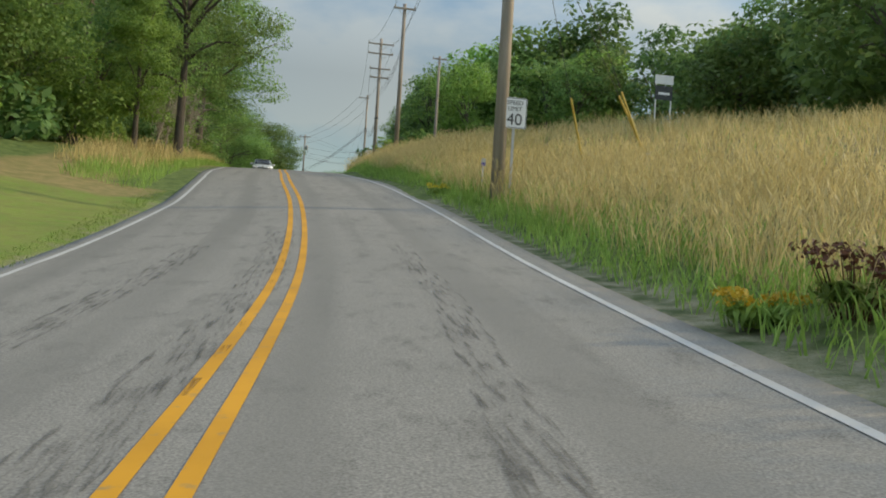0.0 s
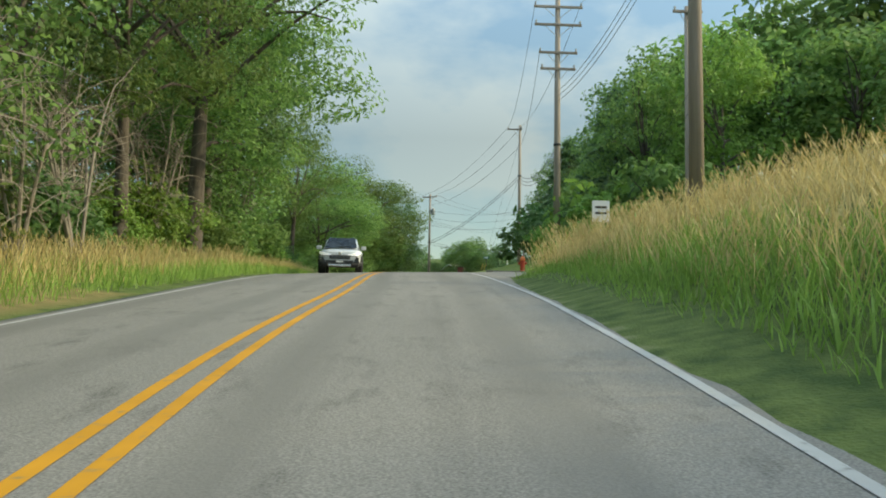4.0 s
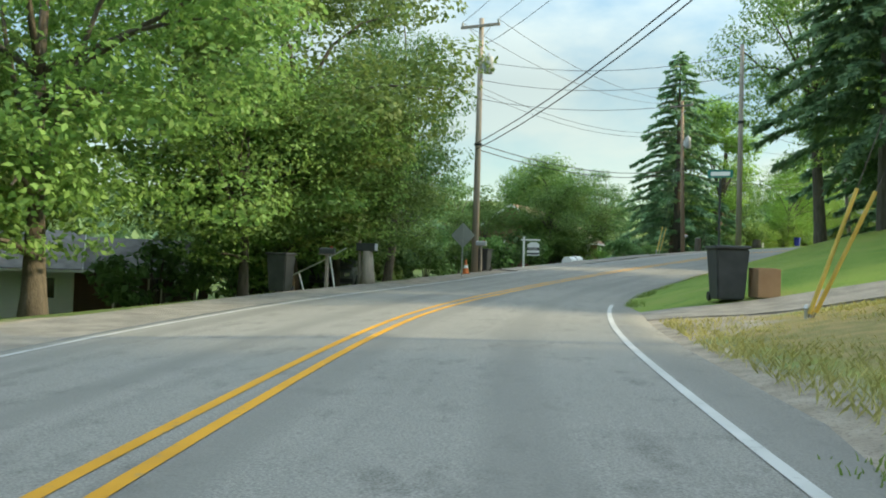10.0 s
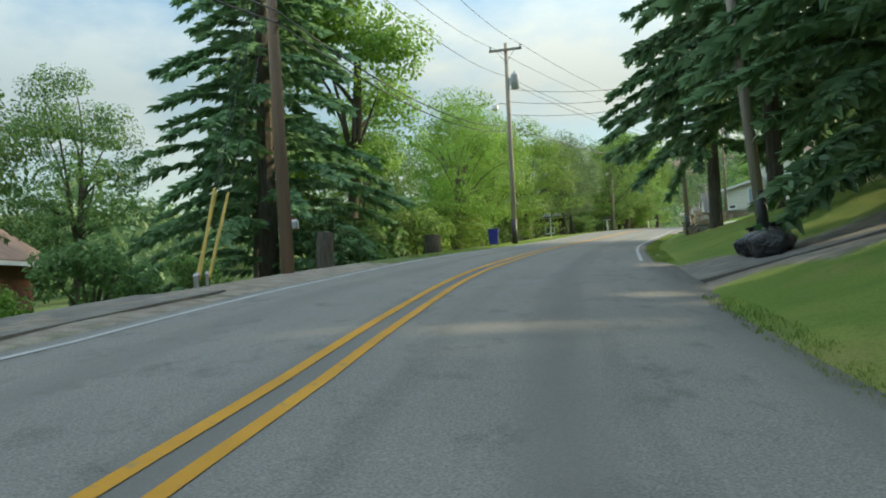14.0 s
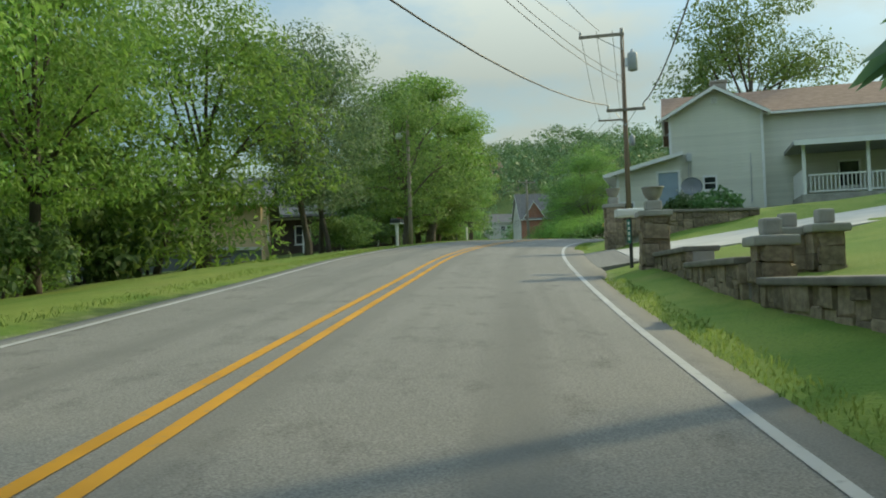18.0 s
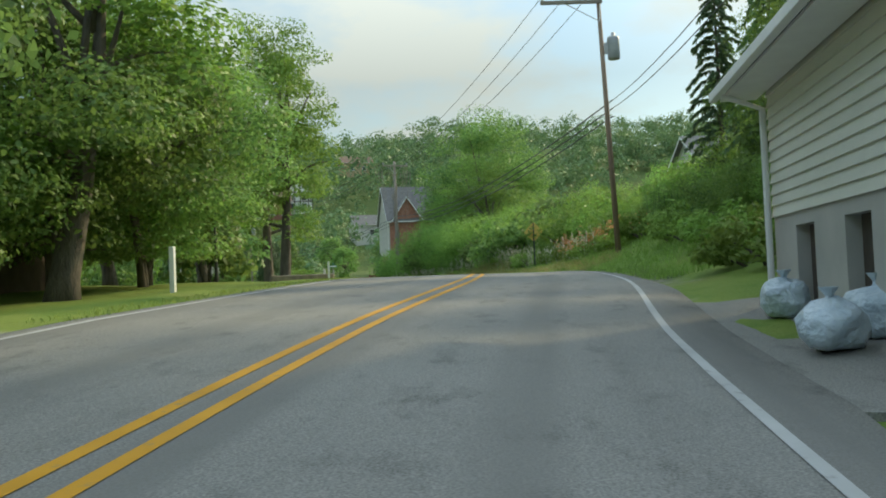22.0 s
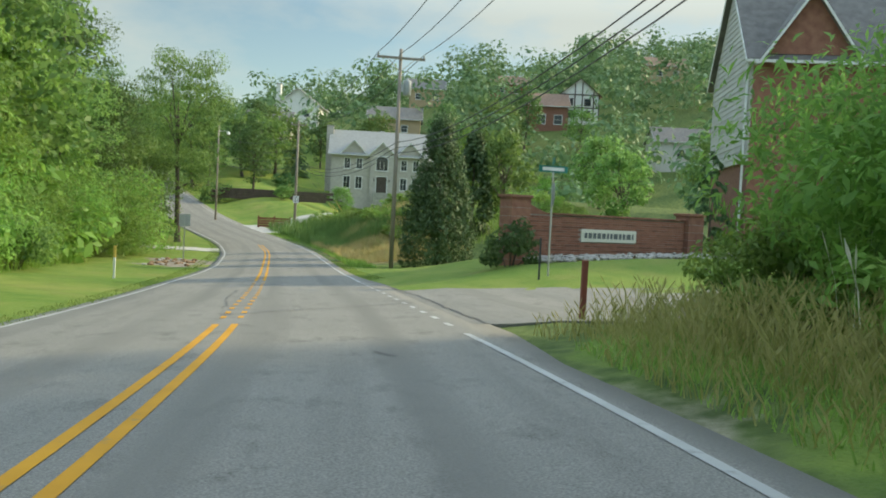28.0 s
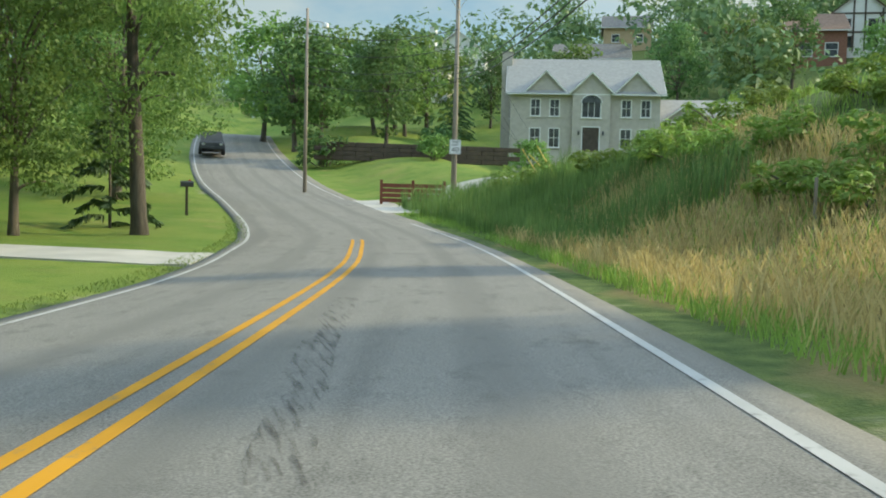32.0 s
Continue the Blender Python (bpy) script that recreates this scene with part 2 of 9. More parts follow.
wl.new(stretch.outputs["Vector"], cloud.inputs["Vector"])
wl.new(cloud.outputs["Fac"], ramp.inputs["Fac"])
# more cloud towards the sun than away from it
way = wn.new("ShaderNodeSeparateXYZ")
wl.new(coord.outputs["Generated"], way.inputs["Vector"])
cover = wn.new("ShaderNodeMapRange")
cover.inputs["From Min"].default_value, cover.inputs["From Max"].default_value = -0.1, 0.55
cover.inputs["To Min"].default_value, cover.inputs["To Max"].default_value = 0.45, 1.0
wl.new(way.outputs["X"], cover.inputs["Value"])
part_of = wn.new("ShaderNodeMath")
part_of.operation = "MULTIPLY"
wl.new(ramp.outputs["Color"], part_of.inputs[0])
wl.new(cover.outputs["Result"], part_of.inputs[1])
wl.new(part_of.outputs[0], mix.inputs["Factor"])
wl.new(sky.outputs["Color"], mix.inputs["A"])
# sky gain: raised overhead, out of view, to fill the shade; dimmed at the horizon
up = wn.new("ShaderNodeSeparateXYZ")
wl.new(coord.outputs["Generated"], up.inputs["Vector"])
overhead_gain = wn.new("ShaderNodeMapRange")
overhead_gain.inputs["From Min"].default_value = 0.22
overhead_gain.inputs["To Min"].default_value, overhead_gain.inputs["To Max"].default_value = 0.57, 2.9
wl.new(up.outputs["Z"], overhead_gain.inputs["Value"])
bright = wn.new("ShaderNodeVectorMath")
bright.operation = "SCALE"
wl.new(mix.outputs["Result"], bright.inputs[0])
wl.new(overhead_gain.outputs["Result"], bright.inputs["Scale"])
wl.new(bright.outputs["Vector"], wn["Background"].inputs["Color"])
wn["Background"].inputs["Strength"].default_value = 0.175
sun = new("sun", bpy.data.lights.new("sun", "SUN"))
sun.data.energy, sun.data.angle, sun.data.color = 3.0, radians(2.2), (1.0, 0.86, 0.66)
ay, ah = radians(SUN_YAW), radians(SUN_HEIGHT)
sun_way = Vector((-math.sin(ay) * math.cos(ah), math.cos(ay) * math.cos(ah), math.sin(ah)))
sun.matrix_world = look(sun_way * 100, (0, 0, 0))
# ---- materials ----
def material(name, rough=0.8, metal=0.0, spec=0.5):
    m = bpy.data.materials.new(name)
    m.use_nodes = True
    b = m.node_tree.nodes["Principled BSDF"]
    b.inputs["Roughness"].default_value, b.inputs["Metallic"].default_value = rough, metal
    b.inputs["Specular IOR Level"].default_value = spec
    return m, m.node_tree.nodes, m.node_tree.links, b


def noise_fac(n, l, scale, detail=4.0, stretch=None, coords="Object"):
    t = n.new("ShaderNodeTexNoise")
    t.inputs["Scale"].default_value, t.inputs["Detail"].default_value = scale, detail
    c = n.new("ShaderNodeTexCoord")
    if stretch:
        mp = n.new("ShaderNodeMapping")
        mp.inputs["Scale"].default_value = stretch
        l.new(c.outputs[coords], mp.inputs["Vector"])
        l.new(mp.outputs["Vector"], t.inputs["Vector"])
    else:
        l.new(c.outputs[coords], t.inputs["Vector"])
    return t.outputs["Fac"]


def blend(n, l, fac, a, b, lo=0.35, hi=0.65):
    """Colour between a and b by fac, spread from lo to hi; a and b are colours or sockets."""
    r = n.new("ShaderNodeMapRange")
    r.inputs["From Min"].default_value, r.inputs["From Max"].default_value = lo, hi
    l.new(fac, r.inputs["Value"])
    m = n.new("ShaderNodeMix")
    m.data_type = "RGBA"
    l.new(r.outputs["Result"], m.inputs["Factor"])
    for key, v in (("A", a), ("B", b)):
        if isinstance(v, tuple):
            m.inputs[key].default_value = (*v, 1)
        else:
            l.new(v, m.inputs[key])
    return m.outputs["Result"]


def relief(n, l, b, fac, strength, distance):
    bump = n.new("ShaderNodeBump")
    bump.inputs["Strength"].default_value, bump.inputs["Distance"].default_value = strength, distance
    l.new(fac, bump.inputs["Height"])
    l.new(bump.outputs["Normal"], b.inputs["Normal"])


def surface(name, dark, light, scale=3.0, rough=0.8, metal=0.0, fine=40.0, bump=0.3, depth=0.01, stretch=None, spec=0.5, vary=0.0):
    """A two-scale surface: broad patches and fine grain between two colours."""
    m, n, l, b = material(name, rough, metal, spec)
    mid = tuple((p + q) / 2 for p, q in zip(dark, light))
    broad = blend(n, l, noise_fac(n, l, scale, 5, stretch), dark, light, 0.3, 0.7)
    grain = noise_fac(n, l, fine, 3, stretch)
    col = blend(n, l, grain, broad, mid, 0.35, 0.9)
    if vary:
        info = n.new("ShaderNodeObjectInfo")
        hsv = n.new("ShaderNodeHueSaturation")
        rng = n.new("ShaderNodeMapRange")
        rng.inputs["To Min"].default_value, rng.inputs["To Max"].default_value = 1 - vary, 1 + vary
        l.new(info.outputs["Random"], rng.inputs["Value"])
        l.new(rng.outputs["Result"], hsv.inputs["Value"])
        l.new(col, hsv.inputs["Color"])
        col = hsv.outputs["Color"]
    l.new(col, b.inputs["Base Color"])
    relief(n, l, b, grain, bump, depth)
    return m


def leaf(name, dark, light, through_=0.5, island=0.3):
    """Leaves: colour varies leaf by leaf and tree by tree, and light comes through."""
    m, n, l, b = material(name, 0.55, 0.0, 0.35)
    geo, info = n.new("ShaderNodeNewGeometry"), n.new("ShaderNodeObjectInfo")
    patch = noise_fac(n, l, 0.55, 3)
    col = blend(n, l, geo.outputs["Random Per Island"], dark, light, 0.0, 1.0)
    col = blend(n, l, patch, col, tuple(min(1, c * 1.25) for c in light), 0.5, 0.85)
    hsv = n.new("ShaderNodeHueSaturation")
    for key, out, lo, hi in (("Value", info.outputs["Random"], 1 - island, 1 + island), ("Hue", info.outputs["Random"], 0.485, 0.512)):
        r = n.new("ShaderNodeMapRange")
        r.inputs["To Min"].default_value, r.inputs["To Max"].default_value = lo, hi
        l.new(out, r.inputs["Value"])
        l.new(r.outputs["Result"], hsv.inputs[key])
    l.new(col, hsv.inputs["Color"])
    l.new(hsv.outputs["Color"], b.inputs["Base Color"])
    tr = n.new("ShaderNodeBsdfTranslucent")
    l.new(hsv.outputs["Color"], tr.inputs["Color"])
    mx = n.new("ShaderNodeMixShader")
    mx.inputs["Fac"].default_value = through_
    l.new(b.outputs["BSDF"], mx.inputs[1])
    l.new(tr.outputs["BSDF"], mx.inputs[2])
    l.new(mx.outputs["Shader"], n["Material Output"].inputs["Surface"])
    return m


def ground_material():
    m, n, l, b = material("ground_cover", 0.95, 0.0, 0.2)
    kinds = []
    for name in ("mown", "dry", "dirt"):
        a = n.new("ShaderNodeAttribute")
        a.attribute_name = name
        kinds.append(a.outputs["Fac"])
    broad, fine, tiny = noise_fac(n, l, 0.25, 6), noise_fac(n, l, 3.0, 6), noise_fac(n, l, 28.0, 3)
    wild = blend(n, l, fine, (0.055, 0.09, 0.025), (0.13, 0.17, 0.05))
    mid = noise_fac(n, l, 1.1, 5)
    mown = blend(n, l, broad, (0.12, 0.2, 0.035), (0.22, 0.26, 0.06), 0.3, 0.7)
    mown = blend(n, l, mid, mown, (0.1, 0.18, 0.03), 0.48, 0.72)
    worn = noise_fac(n, l, 0.55, 4)
    mown = blend(n, l, worn, mown, (0.25, 0.24, 0.075), 0.56, 0.78)
    mown = blend(n, l, tiny, mown, (0.07, 0.13, 0.022), 0.48, 0.85)
    dry = blend(n, l, fine, (0.26, 0.2, 0.09), (0.16, 0.15, 0.055))
    dirt = blend(n, l, fine, (0.2, 0.17, 0.135), (0.32, 0.28, 0.23))
    dirt = blend(n, l, tiny, dirt, (0.12, 0.1, 0.08), 0.55, 0.8)
    col = wild
    for fac, c in zip(kinds, (mown, dry, dirt)):
        add = n.new("ShaderNodeMath")
        add.operation = "MULTIPLY_ADD"
        l.new(fine, add.inputs[0])
        add.inputs[1].default_value = 0.5
        l.new(fac, add.inputs[2])
        col = blend(n, l, add.outputs[0], col, c, 0.62, 0.9)
    l.new(col, b.inputs["Base Color"])
    relief(n, l, b, tiny, 0.6, 0.05)
    return m


def asphalt(name, dark, light):
    m, n, l, b = material(name, 0.9, 0.0, 0.35)
    uv = n.new("ShaderNodeUVMap")
    uv.uv_map = "road"
    sep = n.new("ShaderNodeSeparateXYZ")
    l.new(uv.outputs["UV"], sep.inputs["Vector"])
    broad, grain = noise_fac(n, l, 0.35, 6), noise_fac(n, l, 65.0, 3)
    streak = n.new("ShaderNodeTexNoise")
    mp = n.new("ShaderNodeMapping")
    mp.inputs["Scale"].default_value = (2.2, 0.09, 1)
    l.new(uv.outputs["UV"], mp.inputs["Vector"])
    l.new(mp.outputs["Vector"], streak.inputs["Vector"])
    streak.inputs["Scale"].default_value, streak.inputs["Detail"].default_value = 1.0, 5.0
    scuff = n.new("ShaderNodeTexNoise")
    m2 = n.new("ShaderNodeMapping")
    m2.inputs["Scale"].default_value = (1.5, 0.7, 1)
    l.new(uv.outputs["UV"], m2.inputs["Vector"])
    l.new(m2.outputs["Vector"], scuff.inputs["Vector"])
    scuff.inputs["Scale"].default_value, scuff.inputs["Detail"].default_value, scuff.inputs["Roughness"].default_value = 1.6, 9.0, 0.7
    col = blend(n, l, broad, dark, light, 0.3, 0.75)
    col = blend(n, l, scuff.outputs["Fac"], col, tuple(c * 0.38 for c in dark), 0.53, 0.68)
    col = blend(n, l, streak.outputs["Fac"], col, tuple(c * 0.62 for c in dark), 0.54, 0.8)
    stone = blend(n, l, grain, tuple(c * 0.5 for c in dark), tuple(min(1, c * 1.55) for c in light), 0.32, 0.68)
    mx = n.new("ShaderNodeMix")
    mx.data_type, mx.inputs["Factor"].default_value = "RGBA", 0.45
    l.new(col, mx.inputs["A"])
    l.new(stone, mx.inputs["B"])
    # wheel tracks, polished and darker with oil along the lane's middle
    track = n.new("ShaderNodeMath")
    track.operation = "SINE"
    mul = n.new("ShaderNodeMath")
    mul.operation, mul.inputs[1].default_value = "MULTIPLY", 2 * math.pi / 1.65
    l.new(sep.outputs["X"], mul.inputs[0])
    l.new(mul.outputs[0], track.inputs[0])
    wob = n.new("ShaderNodeMath")
    wob.operation = "MULTIPLY_ADD"
    l.new(streak.outputs["Fac"], wob.inputs[0])
    wob.inputs[1].default_value = 1.4
    l.new(track.outputs[0], wob.inputs[2])
    out = blend(n, l, wob.outputs[0], mx.outputs["Result"], tuple(c * 0.9 for c in dark), 1.0, 2.1)
    l.new(out, b.inputs["Base Color"])
    relief(n, l, b, grain, 0.35, 0.006)
    return m


def paint(name, colour, worn):
    m, n, l, b = material(name, 0.75, 0.0, 0.3)
    wear = noise_fac(n, l, 9.0, 8)
    tint = blend(n, l, noise_fac(n, l, 1.2, 4), colour, tuple(c * 0.8 for c in colour))
    l.new(blend(n, l, wear, tint, worn, 0.6, 0.78), b.inputs["Base Color"])
    return m


M_GROUND = ground_material()
M_ASPHALT = asphalt("asphalt", (0.168, 0.164, 0.149), (0.225, 0.216, 0.196))
M_YELLOW = paint("yellow_paint", (0.58, 0.28, 0.02), (0.26, 0.19, 0.09))
M_WHITE = paint("white_paint", (0.45, 0.45, 0.435), (0.2, 0.195, 0.185))
M_TAR = surface("tar", (0.03, 0.03, 0.03), (0.06, 0.058, 0.055), 5, 0.6)
M_GRAVEL = surface("gravel", (0.13, 0.12, 0.105), (0.27, 0.25, 0.22), 2.0, 0.95, 0, 60, 0.8, 0.03)
M_CONCRETE = surface("concrete", (0.36, 0.35, 0.32), (0.5, 0.48, 0.44), 1.2, 0.85, 0, 50, 0.2, 0.004)
M_POLE = surface("weathered_wood", (0.2, 0.17, 0.14), (0.36, 0.31, 0.26), 1.5, 0.85, 0, 30, 0.5, 0.01, (6, 6, 0.35), vary=0.2)
M_POLE_RED = surface("creosoted_wood", (0.17, 0.115, 0.08), (0.34, 0.24, 0.17), 0.6, 0.85, 0, 30, 0.5, 0.01, (6, 6, 0.35))
M_BARK = surface("bark", (0.06, 0.05, 0.04), (0.16, 0.135, 0.11), 4, 0.95, 0, 18, 1.0, 0.04, (3, 3, 0.6), vary=0.25)
M_DEADWOOD = surface("dead_wood", (0.2, 0.17, 0.14), (0.36, 0.32, 0.27), 4, 0.95, 0, 20, 0.8, 0.02, (3, 3, 0.6))
M_STEEL = surface("galvanised_steel", (0.42, 0.43, 0.44), (0.58, 0.59, 0.6), 6, 0.45, 0.85, 60, 0.1, 0.002)
M_SHEET = surface("sign_sheet", (0.76, 0.76, 0.76), (0.84, 0.84, 0.84), 3, 0.45, 0, 60, 0.05, 0.001)
M_ALU = surface("bare_aluminium", (0.4, 0.41, 0.42), (0.5, 0.51, 0.52), 3, 0.5, 0.6, 40, 0.1, 0.001)
M_BLACK = surface("black_paint", (0.015, 0.015, 0.016), (0.035, 0.035, 0.036), 5, 0.5)
M_WIRE = surface("black_cable", (0.03, 0.03, 0.032), (0.06, 0.06, 0.062), 5, 0.6)
M_GREYBOX = surface("grey_enamel", (0.3, 0.32, 0.33), (0.42, 0.44, 0.45), 4, 0.4)
M_GUARD = surface("yellow_plastic", (0.5, 0.34, 0.06), (0.68, 0.5, 0.14), 3, 0.5)
M_LEAF = leaf("maple_leaf", (0.097, 0.183, 0.051), (0.221, 0.351, 0.099))
M_LEAF_DARK = leaf("oak_leaf", (0.069, 0.139, 0.046), (0.152, 0.256, 0.087))
M_LEAF_LIGHT = leaf("locust_leaf", (0.132, 0.259, 0.049), (0.264, 0.432, 0.097), 0.45)
M_LEAF_SUMAC = leaf("sumac_leaf", (0.13, 0.26, 0.055), (0.26, 0.42, 0.1), 0.6)
M_LEAF_BLUE = leaf("pear_leaf", (0.083, 0.146, 0.063), (0.207, 0.293, 0.153))
M_NEEDLE = leaf("spruce_needle", (0.09, 0.175, 0.088), (0.21, 0.33, 0.165), 0.45)
M_CONE_LEAF = leaf("arborvitae_spray", (0.055, 0.109, 0.044), (0.125, 0.203, 0.078), 0.2)
M_FAR = leaf("far_leaf", (0.085, 0.155, 0.068), (0.165, 0.255, 0.115), 0.3, 0.3)
M_STRAW = leaf("dry_grass", (0.300, 0.225, 0.100), (0.520, 0.415, 0.215), 0.4)
M_PLUME = leaf("grass_plume", (0.42, 0.38, 0.28), (0.62, 0.58, 0.47), 0.4)
M_BLADE = leaf("green_grass", (0.144, 0.245, 0.043), (0.288, 0.418, 0.101), 0.4)
M_LAWN = leaf("lawn_blade", (0.15, 0.25, 0.055), (0.26, 0.35, 0.1), 0.6)
M_HAY = leaf("yellowing_grass", (0.36, 0.38, 0.11), (0.58, 0.54, 0.22), 0.55)
M_REED = leaf("reed", (0.115, 0.253, 0.070), (0.276, 0.461, 0.150), 0.4)
# ---- building blocks ----
def mesh_of(name, verts, faces, mat=None):
    me = bpy.data.meshes.new(name)
    me.from_pydata([tuple(v) for v in verts], [], faces)
    if mat:
        me.materials.append(mat)
    me.update()
    return me


def quick_mesh(name, verts, sizes, mat):
    """A mesh from an array of vertices used once each, in faces of the given size."""
    v = np.asarray(verts, np.float32).reshape(-1, 3)
    n = len(v) // sizes
    me = bpy.data.meshes.new(name)
    me.vertices.add(len(v))
    me.vertices.foreach_set("co", v.ravel())
    me.loops.add(len(v))
    me.loops.foreach_set("vertex_index", np.arange(len(v), dtype=np.int32))
    me.polygons.add(n)
    me.polygons.foreach_set("loop_start", np.arange(0, len(v), sizes, dtype=np.int32))
    me.polygons.foreach_set("loop_total", np.full(n, sizes, np.int32))
    me.materials.append(mat)
    me.update(calc_edges=True)
    me.validate()
    return me


def part(name, data, mat, parent, label="", smooth=False):
    """Links a bmesh or a mesh as one mesh object under parent."""
    if isinstance(data, bmesh.types.BMesh):
        me = bpy.data.meshes.new(name)
        data.to_mesh(me)
        data.free()
    else:
        me = data
    if mat and not me.materials:
        me.materials.append(mat)
    if smooth:
        me.polygons.foreach_set("use_smooth", [True] * len(me.polygons))
    ob = new(name, me)
    if parent:
        ob.parent = parent
    if label:
        tagged(ob, label)
    return ob


def box(bm, x0, x1, y0, y1, z0, z1, bevel=0.0, m=None):
    r = bmesh.ops.create_cube(bm, size=1.0)
    mat = Matrix.Translation(((x0 + x1) / 2, (y0 + y1) / 2, (z0 + z1) / 2)) @ Matrix.Diagonal((x1 - x0, y1 - y0, z1 - z0, 1))
    bmesh.ops.transform(bm, matrix=(m or Matrix()) @ mat, verts=r["verts"])
    if bevel:
        edges = list({e for v in r["verts"] for e in v.link_edges})
        bmesh.ops.bevel(bm, geom=edges, offset=bevel, segments=2, affect="EDGES", profile=0.6)
    return bm


def boxed(*a, **k):
    return box(bmesh.new(), *a, **k)


def tube(bm, path, radii, sides=8, cap=True):
    """A tapered tube along a path."""
    pts = [Vector(p) for p in path]
    rings = []
    for i, p in enumerate(pts):
        d = (pts[min(i + 1, len(pts) - 1)] - pts[max(i - 1, 0)]).normalized()
        u = d.orthogonal().normalized() if i == 0 else (u - d * u.dot(d)).normalized()
        w = d.cross(u)
        r = radii[i] if hasattr(radii, "__len__") else radii
        rings.append([bm.verts.new(p + (u * math.cos(a) + w * math.sin(a)) * r) for a in (2 * math.pi * k / sides for k in range(sides))])
    for a, b in zip(rings, rings[1:]):
        for k in range(sides):
            bm.faces.new((a[k], a[(k + 1) % sides], b[(k + 1) % sides], b[k]))
    if cap:
        bm.faces.new(rings[0][::-1])
        bm.faces.new(rings[-1])
    return bm


def tubed(path, radii, sides=8):
    return tube(bmesh.new(), path, radii, sides)


def lathe(profile_, sides=16, m=None):
    """A turned body from rows of radius, height."""
    bm = bmesh.new()
    rings = [[bm.verts.new((r * math.cos(2 * math.pi * k / sides), r * math.sin(2 * math.pi * k / sides), z)) for k in range(sides)] for r, z in profile_]
    for a, b in zip(rings, rings[1:]):
        for k in range(sides):
            bm.faces.new((a[k], a[(k + 1) % sides], b[(k + 1) % sides], b[k]))
    bm.faces.new(rings[0][::-1])
    bm.faces.new(rings[-1])
    if m:
        bmesh.ops.transform(bm, matrix=m, verts=bm.verts)
    return bm


def prism(outline, depth, m=None):
    """A plate: an outline in x, z given thickness in y."""
    bm = bmesh.new()
    a = [bm.verts.new((x, 0, z)) for x, z in outline]
    b = [bm.verts.new((x, depth, z)) for x, z in outline]
    bm.faces.new(a)
    bm.faces.new(b[::-1])
    for k in range(len(a)):
        j = (k + 1) % len(a)
        bm.faces.new((a[j], a[k], b[k], b[j]))
    bmesh.ops.recalc_face_normals(bm, faces=bm.faces)
    if m:
        bmesh.ops.transform(bm, matrix=m, verts=bm.verts)
    return bm


def thing(name, at, turn, label, category, group="", kind=""):
    """An Empty at a thing's base."""
    e = new(name)
    e.empty_display_size = 0.2
    e.matrix_world = pose(*at, 0, 0, turn)
    return tagged(e, label, category, group, kind)


def wording(name, words, size, at, mat, parent, rx=90, rz=0):
    c = bpy.data.curves.new(name, "FONT")
    c.body, c.size, c.align_x, c.align_y, c.extrude = words, size, "CENTER", "CENTER", 0.001
    tmp = bpy.data.objects.new(name, c)
    scene.collection.objects.link(tmp)
    me = bpy.data.meshes.new_from_object(tmp.evaluated_get(bpy.context.evaluated_depsgraph_get()))
    bpy.data.objects.remove(tmp)
    me.materials.clear()
    me.materials.append(mat)
    ob = new(name, me)
    ob.matrix_world = pose(*at, rx, 0, rz)
    ob.parent = parent
    return ob


# ---- ground, one sheet to the horizon ----
def axis(lo, hi, fine_lo, fine_hi, step):
    a = list(np.arange(fine_lo, fine_hi + step, step))
    g, x = step, fine_lo
    low = []
    while x > lo:
        g *= 1.25
        x -= g
        low.append(x)
    g, x = step, a[-1]
    high = []
    while x < hi:
        g *= 1.25
        x += g
        high.append(x)
    return np.array(low[::-1] + a + high)


GX, GY = axis(-1800, 2200, -45, 215, 1.5), axis(-1800, 2600, -75, 420, 1.5)


